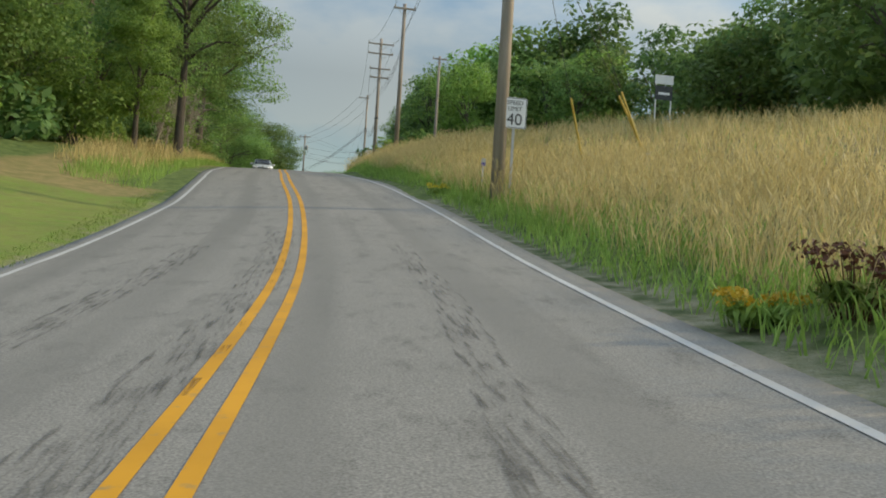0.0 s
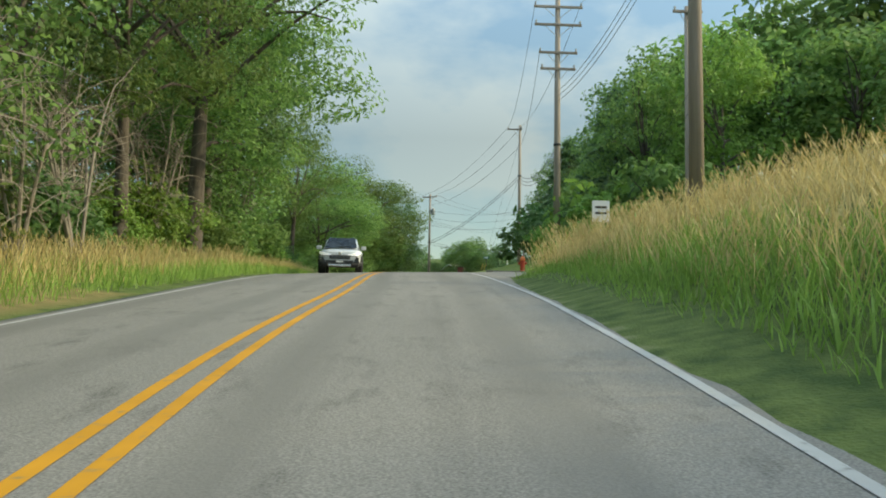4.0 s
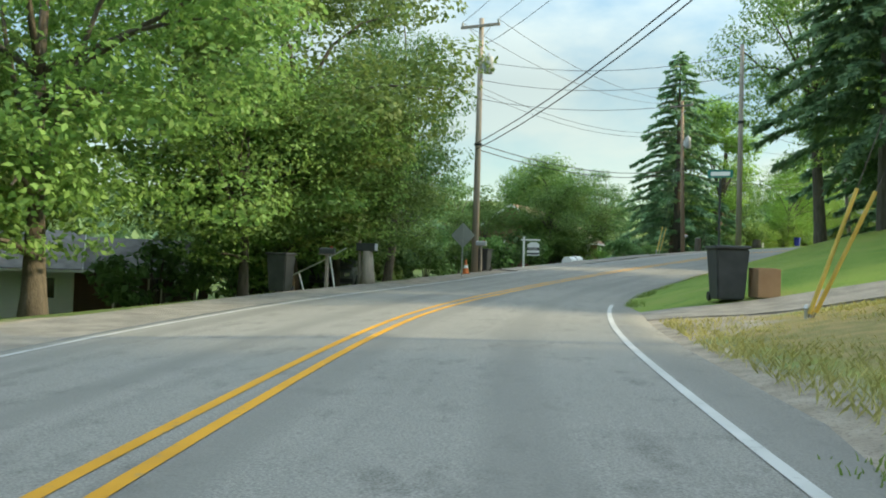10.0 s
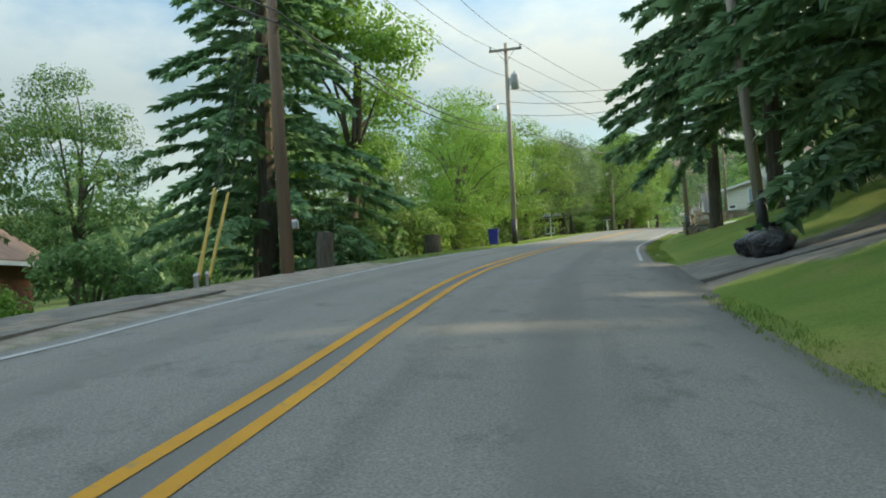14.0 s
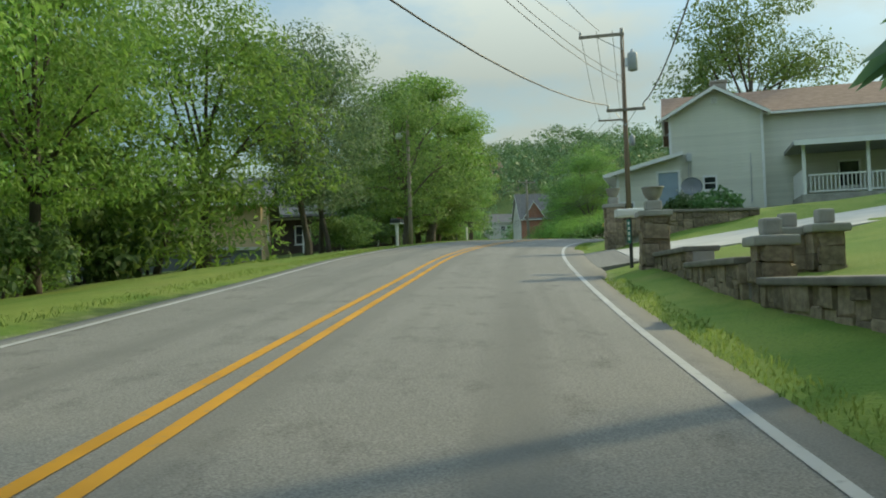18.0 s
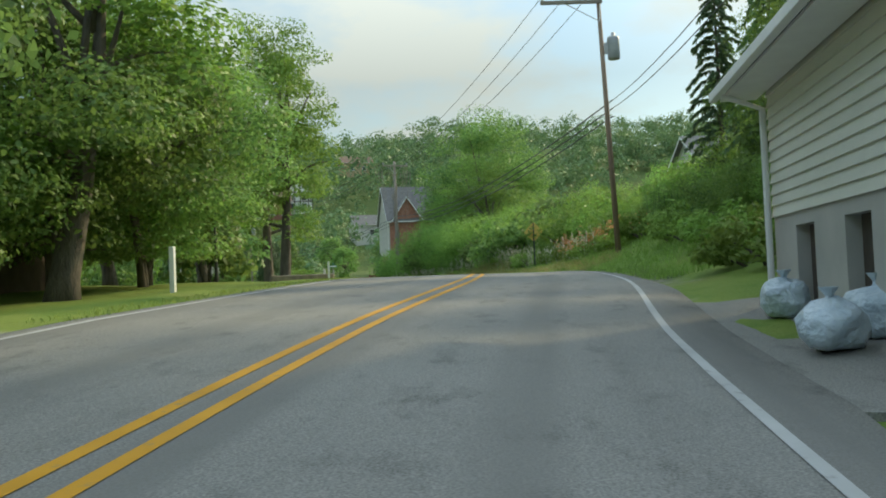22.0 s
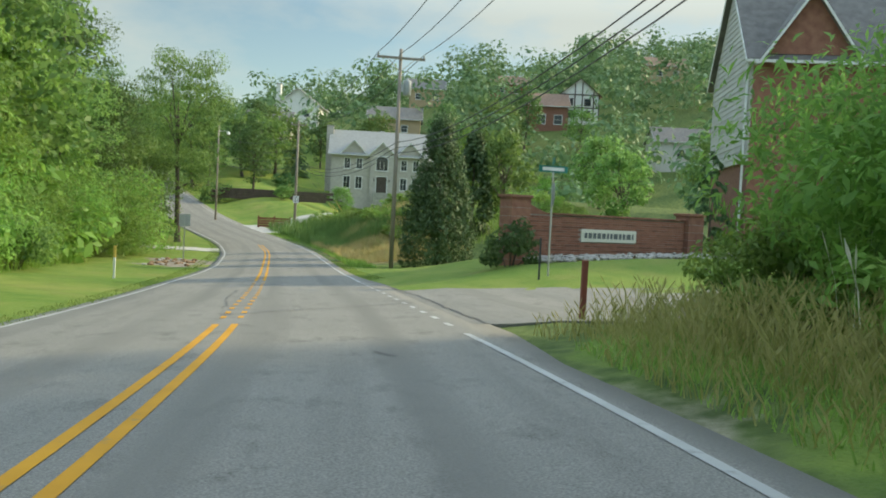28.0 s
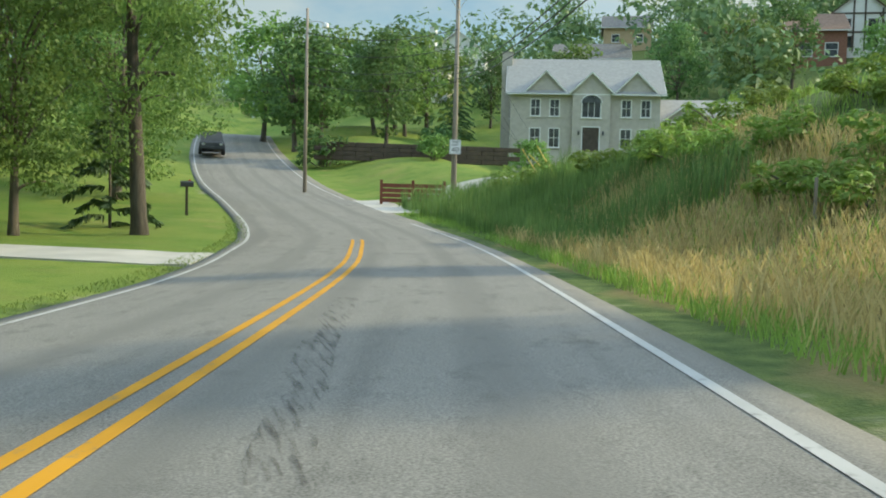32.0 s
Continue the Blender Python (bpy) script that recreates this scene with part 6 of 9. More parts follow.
M_SCUFF = rubber()


def scuff(rows, width):
    """A dark ragged tyre scuff on the asphalt, through rows of s, d."""
    verts = []
    q = np.linspace(rows[0][0], rows[-1][0], 30)
    for s in q:
        c, t, r = road_at(s)
        for u in (-width / 2, width / 2):
            d = table(rows, s) + u
            x, y = c[:2] + r * d
            verts.append((x, y, c[2] + float(camber(s, d)) + 0.036))
    faces = [(2 * k, 2 * k + 1, 2 * k + 3, 2 * k + 2) for k in range(len(q) - 1)]
    part("tyre_scuff", mesh_of("tyre_scuff", verts, faces, M_SCUFF), None, road, "dark rubber scuff on the asphalt")


for rows, w in ((((0.5, -0.75), (4.2, -0.4), (11, -0.25), (16, -0.3)), 0.5), (((3.5, -1.9), (7.9, -1.75), (14, -1.5)), 0.4), (((349.5, 1.0), (353.1, 0.7), (357, 0.55)), 0.3), (((2, 1.5), (9, 1.7), (14, 1.6)), 0.35)):
    scuff(rows, w)


# ---- signs, posts and boxes ----
def plate(w, h, r=0.03, depth=0.004, m=None):
    pts = []
    for cx, cz, a0 in ((w / 2 - r, h / 2 - r, 0), (-w / 2 + r, h / 2 - r, 90), (-w / 2 + r, -h / 2 + r, 180), (w / 2 - r, -h / 2 + r, 270)):
        for k in range(4):
            a = radians(a0 + k * 30)
            pts.append((cx + r * math.cos(a), cz + r * math.sin(a)))
    return prism(pts, depth, m)


def speed_sign(at, turn, centre, post=True):
    t = thing("speed_limit_sign", at, turn, "white speed limit sign with black lettering on a steel post", "road sign", "speed limit signs")
    if post:
        part("post", boxed(-0.03, 0.03, 0.0, 0.04, -0.3, centre + 0.4, 0.004), M_STEEL, t)
    part("panel", plate(0.61, 0.76, m=Matrix.Translation((0, -0.02, centre))), M_SHEET, t)
    bm = plate(0.585, 0.735, 0.028, 0.001, Matrix.Translation((0, -0.0225, centre)))
    part("border", bm, M_BLACK, t)
    part("face", plate(0.555, 0.705, 0.025, 0.001, Matrix.Translation((0, -0.025, centre))), M_SHEET, t)
    for words, size, z in (("SPEED", 0.15, 0.25), ("LIMIT", 0.15, 0.1), ("40", 0.4, -0.17)):
        ob = wording("lettering", words, size, (0, -0.028, centre + z), M_BLACK, t)
    return t


x, y, z = spot(20.6, 5.08)
speed_sign((x, y, z), heading(20.6), -4.82 - z)
speed_sign((131.15, 315.0, ground(131.15, 315.0)), -8, 2.3, post=False)


def post_sign(s, d, name, label, w, h, centre, mat, post_mat, turn=0, bars=(), bar_mat=None, r=0.02, post=0.025):
    t = thing(name, spot(s, d), heading(s) + turn, label, "road sign", "roadside signs")
    part("post", tubed([(0, 0.02, -0.3), (0, 0.02, centre + h * 0.4)], post, 8), post_mat, t)
    part("panel", plate(w, h, r, 0.006, Matrix.Translation((0, -0.012, centre))), mat, t)
    for bx, bz, bw, bh in bars:
        part("lettering", boxed(bx - bw / 2, bx + bw / 2, -0.016, -0.0125, centre + bz - bh / 2, centre + bz + bh / 2), bar_mat or M_BLACK, t)
    return t


t = post_sign(23.0, 4.95, "mile_marker", "small grey and blue route marker on a thin post", 0.12, 0.22, 0.85, M_ALU, M_STEEL, bars=((0, -0.05, 0.11, 0.08),), bar_mat=M_BLUE, r=0.01)
post_sign(61.3, 5.96, "small_sign", "small white sign on a post above dry grass", 0.45, 0.55, 1.05, M_SHEET, M_STEEL, bars=((0, 0.1, 0.3, 0.06), (0, -0.05, 0.3, 0.06)))
t = thing("hill_sign", spot(40, 18), heading(40), "white and black board sign standing on a grassy hill", "sign")
part("upper_board", plate(0.95, 0.45, 0.01, 0.03, Matrix.Translation((0, 0, 2.6))), M_SHEET, t)
part("lower_board", plate(0.9, 0.7, 0.01, 0.03, Matrix.Translation((0, 0, 1.95))), M_BIN, t)
part("lettering", boxed(-0.3, 0.3, -0.006, -0.002, 1.85, 1.97), M_SHEET, t)
for bx in (-0.4, 0.4):
    part("post", tubed([(bx, 0.05, -0.3), (bx, 0.05, 2.8)], 0.035, 6), M_TRIM, t)


def street_name(at, turn, h, blades_, mat, post_mat, label):
    t = thing("street_sign", at, turn, label, "street sign", "street signs")
    part("post", tubed([(0, 0, -0.3), (0, 0, h)], 0.03, 8), post_mat, t)
    for k, (w, z, rz) in enumerate(blades_):
        b = part("name_blade", plate(w, 0.2, 0.015, 0.006, Matrix.Translation((0, 0, h + z)) @ Matrix.Rotation(radians(rz), 4, "Z")), mat, t)
        part("lettering", boxed(-w * 0.38, w * 0.38, -0.006, -0.002, h + z - 0.05, h + z + 0.05, m=Matrix.Rotation(radians(rz), 4, "Z")), M_SHEET if mat is M_GREEN else M_GREEN, b)
    return t


street_name(spot(120.3, 8.9), heading(120), 2.6, ((0.75, 0.1, 0),), M_SHEET, M_TRIM, "white street sign blade on a pale post")
street_name(spot(129, 6.1), heading(129) - 6, 2.75, ((0.62, 0.12, 0),), M_GREEN, M_BIN, "green number sign on a dark steel post")
sx, sy, _ = spot(324.7, 8.4)
ss_ = street_name((sx, sy, ground(sx, sy)), heading(320), 3.1, ((0.95, 0.1, 10), (0.6, 0.34, 80)), M_GREEN, M_STEEL, "green street name signs crossed above a stop sign")
for k, a in enumerate((80,)):
    oct_ = [(0.38 * math.cos(radians(22.5 + 45 * q)), 0.38 * math.sin(radians(22.5 + 45 * q))) for q in range(8)]
    part("stop_panel", prism(oct_, 0.006, Matrix.Translation((0.05, 0.03, 2.45)) @ Matrix.Rotation(radians(a), 4, "Z")), M_ALU, ss_, "bare back of an eight-sided sign")


def diamond_back(s, d, centre, mat, label, turn=180):
    t = thing("warning_sign", spot(s, d), heading(s) + turn, label, "road sign", "roadside signs")
    part("post", boxed(-0.03, 0.03, 0.0, 0.03, -0.3, centre + 0.5, 0.004), M_STEEL if mat is M_ALU else M_BIN, t)
    part("panel", plate(0.76, 0.76, 0.05, 0.005, Matrix.Translation((0, -0.006, centre)) @ Matrix.Rotation(radians(45), 4, "Y")), mat, t)
    return t


diamond_back(140.8, -4.4, 1.65, M_ALU, "bare grey back of a diamond warning sign", 180)
diamond_back(279, 6.0, 1.9, M_GUARD, "yellow diamond warning sign half hidden by leaves", 150)
t = thing("road_sign", spot(351.4, -4.7), heading(351), "bare grey back of a square road sign", "road sign", "roadside signs")
part("post", boxed(-0.03, 0.03, 0.0, 0.03, -0.3, 2.65, 0.004), M_STEEL, t)
part("panel", plate(0.62, 0.68, 0.03, 0.005, Matrix.Translation((0, 0.035, 2.35))), M_ALU, t)


def mailbox(s, d, turn, label, body, post, h=1.05, boxes=1, style="round", y=False):
    """A curbside mailbox on its post; more than one box share a shelf."""
    t = thing("mailbox", spot(s, d), heading(s) + turn, label, "mailbox", "roadside mailboxes")
    part("post", boxed(-0.05, 0.05, -0.05, 0.05, -0.3, h, 0.008), post, t)
    w = 0.18 * boxes + 0.04 * (boxes - 1)
    part("shelf", boxed(-w / 2 - 0.02, w / 2 + 0.02, -0.26, 0.26, h, h + 0.03, 0.005), post, t)
    for k in range(boxes):
        x0 = -w / 2 + 0.09 + k * 0.22
        arc = [(x0 + 0.085 * math.cos(radians(a)), h + 0.15 + 0.085 * math.sin(radians(a))) for a in range(0, 181, 20)]
        outline = [(x0 - 0.085, h + 0.03), (x0 + 0.085, h + 0.03)] + arc
        part("box", prism(outline, 0.48, Matrix.Translation((0, -0.24, 0))), body, t)
        part("door", prism([(x0 + (px - x0) * 0.9, h + 0.13 + (pz - h - 0.13) * 0.9) for px, pz in outline], 0.012, Matrix.Translation((0, -0.255, 0))), body, t)
        part("flag", boxed(x0 + 0.087, x0 + 0.095, -0.15, -0.05, h + 0.1, h + 0.28), M_RED, t)
    return t


# red-brown mailbox on two legs by the drive
t = thing("mailbox", spot(110, 5.1), heading(110), "red-brown wooden mailbox on two slanted legs", "mailbox", "roadside mailboxes")
for bx in (-0.13, 0.13):
    part("leg", tubed([(bx * 1.3, 0, -0.3), (bx, 0, 0.75)], 0.04, 6), M_REDWOOD, t)
part("box", boxed(-0.22, 0.22, -0.3, 0.3, 0.72, 1.15, 0.02), M_REDWOOD, t)
part("lid", boxed(-0.25, 0.25, -0.33, 0.33, 1.15, 1.19, 0.01), M_TIMBER, t)
mailbox(131.5, -5.6, 90, "dark mailbox on a plain post beside the trees", M_BIN, M_POLE)
mailbox(173.6, -5.2, 90, "grey mailbox on a weathered wooden post", M_GREYBOX, M_POLE, 1.1)
mailbox(144.6, -5.2, 90, "grey mailbox on a thick post beside a utility pole", M_GREYBOX, M_POLE, 1.2)
mailbox(289.5, -4.7, 90, "white mailbox on a thin post by the bend", M_TRIM, M_BIN, 0.95)
mailbox(382, -5.2, 90, "dark mailbox on a wooden post under trees", M_BIN, M_TIMBER, 1.1)
t = mailbox(232.6, -4.3, 80, "two black mailboxes on a white braced stand", M_BIN, M_TRIM, 0.95, 2)
for bx in (-0.18, 0.18):
    part("brace", tubed([(bx * 0.4, 0, 0.45), (bx, 0, 0.95)], 0.02, 6), M_TRIM, t)
t = thing("mailbox", spot(213.4, 4.6), heading(213), "long white mailbox with a green number plate on a thin post", "mailbox", "roadside mailboxes")
part("post", boxed(-0.035, 0.035, -0.035, 0.035, -0.3, 1.05, 0.004), M_BIN, t)
part("box", boxed(-0.3, 0.3, -0.11, 0.11, 1.05, 1.24, 0.05), M_TRIM, t)
part("door", boxed(-0.318, -0.3, -0.095, 0.095, 1.06, 1.22, 0.01), M_TRIM, t)
part("number_plate", boxed(-0.075, 0.0, -0.05, -0.042, 0.5, 1.0), M_GREEN, t, "green vertical number plate")
for k in range(4):
    part("lettering", boxed(-0.055, -0.02, -0.054, -0.051, 0.56 + 0.11 * k, 0.63 + 0.11 * k), M_SHEET, t)
# white barrel-shaped pair of boxes near the ground
for s in (156.6, 157.5):
    t = thing("white_drum", spot(s, -5.9), heading(s), "cream half-round box lying at the gravel edge", "storage box", "cream boxes")
    arc = [(0.3 * math.cos(radians(a)), 0.08 + 0.3 * math.sin(radians(a))) for a in range(0, 181, 15)]
    part("shell", prism(arc, 0.85, Matrix.Rotation(radians(0), 4, "Z")), M_WHITEWALL, t)
    part("base", boxed(-0.31, 0.31, 0, 0.85, -0.05, 0.08, 0.01), M_TRIM, t)


def hydrant(s, d, mat, cap):
    t = thing("fire_hydrant", spot(s, d), heading(s), "red fire hydrant standing in roadside grass", "hydrant", "fire hydrants")
    part("barrel", lathe(((0.16, 0), (0.16, 0.05), (0.11, 0.07), (0.11, 0.5), (0.14, 0.52), (0.14, 0.56)), 14), mat, t, smooth=False)
    part("bonnet", lathe(((0.13, 0.56), (0.125, 0.64), (0.08, 0.71), (0.03, 0.73), (0.03, 0.78)), 14), cap, t)
    for a in (0, 90, 180):
        part("outlet", lathe(((0.06, 0.08), (0.06, 0.15), (0.075, 0.16), (0.075, 0.2)), 10, Matrix.Translation((0, 0, 0.42)) @ Matrix.Rotation(radians(a), 4, "Z") @ Matrix.Rotation(radians(90), 4, "Y")), mat, t)
    return t


hydrant(80.4, 6.4, M_RED, M_ORANGE)
hydrant(264.6, 6.9, M_ORANGE, M_ORANGE)


def wheel_bin(s, d, mat, turn, label, h=1.05, wide=0.6):
    t = thing("wheeled_bin", spot(s, d), heading(s) + turn, label, "rubbish bin", "rubbish bins")
    bm = boxed(-wide / 2, wide / 2, -wide * 0.55, wide * 0.55, 0.05, h, 0.0)
    for v in bm.verts:
        if v.co.z < h / 2:
            v.co.x *= 0.8
            v.co.y *= 0.8
    bmesh.ops.bevel(bm, geom=list(bm.edges), offset=0.03, segments=2, affect="EDGES")
    part("tub", bm, mat, t)
    part("lid", boxed(-wide / 2 - 0.03, wide / 2 + 0.03, -wide * 0.6, wide * 0.6, h, h + 0.07, 0.02), mat, t)
    for bx in (-wide * 0.4, wide * 0.4):
        part("wheel", lathe(((0.1, -0.03), (0.11, 0), (0.1, 0.03)), 12, Matrix.Translation((bx, wide * 0.5, 0.11)) @ Matrix.Rotation(radians(90), 4, "Y")), M_RUBBER, t)
    return t


wheel_bin(125.6, 6.0, M_BIN, 10, "large dark rubbish bin by the driveway", 1.15, 0.72)
t = thing("carton", spot(125.4, 6.75), heading(125) + 15, "brown cardboard carton beside the rubbish bin", "carton")
part("body", boxed(-0.25, 0.25, -0.25, 0.25, 0, 0.62, 0.01), M_CARTON, t)
part("flap", boxed(-0.26, 0.26, -0.05, 0.26, 0.62, 0.64, 0.004), M_CARTON, t)
wheel_bin(145.2, -5.3, M_BIN, 0, "dark rubbish bin behind a mailbox", 1.0, 0.55)
wheel_bin(130.4, -6.6, M_BIN, 0, "dark bin under the trees", 1.15, 0.65)
wheel_bin(195.6, -4.0, M_BLUE, 10, "bright blue recycling bin standing beside a pole", 0.75, 0.5)


def bag(s, d, mat, size, seed, label):
    rng = np.random.default_rng(seed)
    t = thing("rubbish_bag", spot(s, d), rng.uniform(0, 360), label, "rubbish bag", "rubbish bags")
    bm = bmesh.new()
    bmesh.ops.create_icosphere(bm, subdivisions=3, radius=1)
    for v in bm.verts:
        n_ = noise.noise(v.co * 1.7 + Vector((seed, 0, 0))) * 0.28 + noise.noise(v.co * 5 + Vector((seed, 3, 0))) * 0.08
        v.co *= 1 + n_
        v.co = Vector((v.co.x * size, v.co.y * size * 0.8, max(0, (v.co.z * 0.72 + 0.6)) * size))
    part("sack", bm, mat, t, smooth=True)
    part("knot", lathe(((0.05, 0), (0.03, 0.06), (0.09, 0.14)), 8, Matrix.Translation((0.1 * size, 0, size * 1.2))), mat, t)
    return t


bag(241.3, 4.65, M_BAG, 0.34, 1, "pale blue rubbish bag lying at the road's edge")
bag(241.8, 5.25, M_BAG, 0.38, 2, "pale blue rubbish bag lying at the road's edge")
bag(244.0, 4.9, M_BAG, 0.34, 3, "pale blue rubbish bag lying at the road's edge")
for s, d, z_ in ((168.6, 5.5, .38), (169.2, 5.7, .36), (169.7, 5.4, .34), (121.2, 9.4, .4)):
    bag(s, d, M_BLACKBAG, z_, int(s), "shiny black rubbish bag on the lawn's edge")

t = thing("traffic_cone", spot(142.6, -5.0), 0, "small orange traffic cone with a white band", "traffic cone")
part("cone", lathe(((0.14, 0.03), (0.11, 0.2), (0.07, 0.42), (0.03, 0.62)), 14), M_ORANGE, t)
part("band", lathe(((0.105, 0.24), (0.08, 0.38)), 14), M_SHEET, t)
part("base", boxed(-0.19, 0.19, -0.19, 0.19, 0, 0.03, 0.008), M_ORANGE, t)

# sale sign
t = thing("sale_sign", spot(153.2, -7.0), heading(154) + 8, "white hanging sale sign on a white post", "sign")
part("post", boxed(-0.05, 0.05, -0.05, 0.05, -0.3, 1.75, 0.006), M_TRIM, t)
part("arm", boxed(-0.14, 0.95, -0.04, 0.04, 1.52, 1.61, 0.006), M_TRIM, t)
pan = part("panel", prism([(0.2, 0.68), (0.9, 0.68), (0.9, 1.3), (0.72, 1.44), (0.38, 1.44), (0.2, 1.3)], 0.02), M_SHEET, t)
part("panel_band", boxed(0.2, 0.9, -0.004, -0.001, 0.98, 1.14), M_BIN, pan)
wording("lettering", "FOR SALE", 0.12, (0.55, -0.006, 1.06), M_SHEET, t)
part("foot_strip", boxed(0.22, 0.88, -0.004, -0.001, 0.74, 0.84), M_BIN, pan)

# carved stump with a mailbox on top, and a slanting handrail
t = thing("stump_mailbox", spot(134.0, -5.3), heading(134), "hollow tree stump with a long dark mailbox on top", "mailbox")
part("stump", tubed([(0, 0, -0.3), (0.02, 0, 0.4), (-0.02, 0, 1.15)], [0.32, 0.22, 0.17], 11), M_DEADWOOD, t, smooth=True)
part("side_branch", tubed([(-0.25, 0, 0), (-0.33, 0.05, 0.7), (-0.36, 0.1, 1.5)], [0.09, 0.07, 0.05], 7), M_DEADWOOD, t)
part("box", boxed(-0.4, 0.28, -0.14, 0.14, 1.15, 1.42, 0.03), M_BIN, t)
part("door", boxed(0.281, 0.3, -0.13, 0.13, 1.17, 1.4, 0.01), M_GREYBOX, t)
t = thing("handrail", spot(132.2, -5.9), heading(132), "slanting white pipe handrail on thin posts", "handrail")
part("rail", tubed([(-1.6, 0, 0.2), (-0.4, 0.2, 0.8), (0.5, 0.3, 1.3)], 0.025, 7), M_STEEL, t)
for bx, bz in ((-1.1, 0.45), (0.0, 1.0)):
    part("post", tubed([(bx + 0.25, 0.1, -0.2), (bx, 0.15, bz)], 0.025, 7), M_TRIM, t)

# log stumps beside the left verge
for s, d, h, r in ((176.6, -5.3, 1.0, 0.22), (177.1, -5.5, 1.05, 0.25), (189.6, -5.4, 0.75, 0.38)):
    t = thing("tree_stump", spot(s, d), s * 7, "weathered upright log stump beside the verge", "stump", "log stumps")
    part("log", tubed([(0, 0, -0.2), (0.02, 0, h * 0.5), (-0.03, 0.02, h)], [r * 1.08, r, r * 0.96], 11), M_BARK, t, smooth=False)
    part("cut_face", lathe(((r * 0.9, 0), (r * 0.5, 0.012), (0.02, 0.015)), 11, Matrix.Translation((-0.03, 0.02, h + 0.002))), M_DEADWOOD, t)


def stake(s, d, h, w, mat, label, top=None, kind_="post"):
    t = thing("marker_post", spot(s, d), heading(s), label, "marker post", "marker posts")
    part("shaft", boxed(-w / 2, w / 2, -w / 2, w / 2, -0.3, h, w * 0.1), mat, t)
    if top:
        part("tip", boxed(-w / 2 - 0.004, w / 2 + 0.004, -w / 2 - 0.004, w / 2 + 0.004, h - h * 0.36, h + 0.005, 0.005), top, t)
    return t


stake(332.1, -5.2, 1.15, 0.08, M_TRIM, "white marker post with a yellow top", M_GUARD)
stake(313.3, 5.5, 1.0, 0.09, M_REDWOOD, "red-brown wooden stake in tall grass")
stake(324.3, 8.0, 1.25, 0.05, M_BIN, "thin dark steel stake in the lawn")
stake(269.6, -5.0, 1.0, 0.08, M_TRIM, "white marker post on the lawn")
stake(271.5, -5.2, 0.8, 0.09, M_TRIM, "white marker post on the lawn")
stake(191.5, -5.6, 0.5, 0.1, M_TRIM, "short white post beside the verge")
stake(362, 8.6, 1.0, 0.05, M_DEADWOOD, "thin pale wooden stake in dry grass")
stake(249.5, -5.3, 0.9, 0.1, M_TRIM, "white post by the lawn")

# boulders and a block by the bend
def boulder(x, y, size, seed, mat, label, group):
    bm = bmesh.new()
    bmesh.ops.create_icosphere(bm, subdivisions=3, radius=1)
    for v in bm.verts:
        v.co *= 1 + noise.noise(v.co * 1.3 + Vector((seed, 0, 0))) * 0.4 + noise.noise(v.co * 4 + Vector((seed, 1, 0))) * 0.1
        v.co = Vector((v.co.x * size, v.co.y * size * 0.8, v.co.z * size * 0.55 + size * 0.25))
    me = bpy.data.meshes.new("boulder")
    bm.to_mesh(me)
    bm.free()
    me.materials.append(mat)
    ob = new("boulder", me)
    ob.matrix_world = pose(x, y, ground(x, y), 0, 0, seed * 50)
    return tagged(ob, label, "boulder", group)


for s, d, z_, k in ((277.2, -5.3, .6, 1), (279, -5.9, .45, 2), (276, -6.0, .35, 3)):
    x, y, _ = spot(s, d)
    boulder(x, y, z_, k, M_STONE, "brown boulder lying on the lawn's edge", "boulders by the bend")
t = thing("stone_block", spot(271.2, -6.1), heading(268), "long low grey stone block on the grass", "stone block")
part("block", boxed(-1.3, 1.3, -0.35, 0.35, -0.1, 0.55, 0.05), M_STONE, t)
t = thing("lamp_post", spot(262, -8.2), heading(262), "dark iron garden lamp post with a lantern", "lamp post")
part("post", tubed([(0, 0, -0.2), (0, 0, 1.0), (0, 0, 2.0)], [0.07, 0.045, 0.035], 9), M_BIN, t)
part("lantern", lathe(((0.06, 2.0), (0.13, 2.08), (0.15, 2.3), (0.05, 2.4), (0.02, 2.48)), 8), M_GLASS, t)


# flowers and weeds
def weed(s, d, h, r, count, mat, stem_mat, label, name, size=0.05, leafy=True):
    rng = np.random.default_rng(int(s * 10))
    t = thing(name, spot(s, d), rng.uniform(0, 360), label, "wildflower", "wildflowers")
    a, q = rng.uniform(0, 6.28, count), r * rng.uniform(0, 1, count) ** 0.5
    hh = h * rng.uniform(0.6, 1.05, count)
    tips = np.c_[np.cos(a) * q * 1.4, np.sin(a) * q * 1.4, hh]
    bm = bmesh.new()
    for k in range(min(count, 40)):
        tube(bm, [(math.cos(a[k]) * q[k] * 0.5, math.sin(a[k]) * q[k] * 0.5, -0.05), tips[k]], [0.008, 0.004], 3)
    st = part("stem", bm, stem_mat, t)
    st["kind"] = "stuff"
    fl = part("flower", quick_mesh("flowers", leaves(rng, tips, np.full(count, size * 1.6), count * 14, size, 2.0 if h > 0.5 else 0.6), 4, mat), mat, t)
    fl["kind"] = "stuff"
    if leafy:
        c = np.c_[tips[:, :2] * 0.6, tips[:, 2] * 0.35]
        lf = part("leaves", quick_mesh("leaves", leaves(rng, c, np.full(count, r * 0.3), count * 12, 0.16, 0.8, 0, 0.3), 4, M_BLADE), M_BLADE, t)
        lf["kind"] = "stuff"
    return t


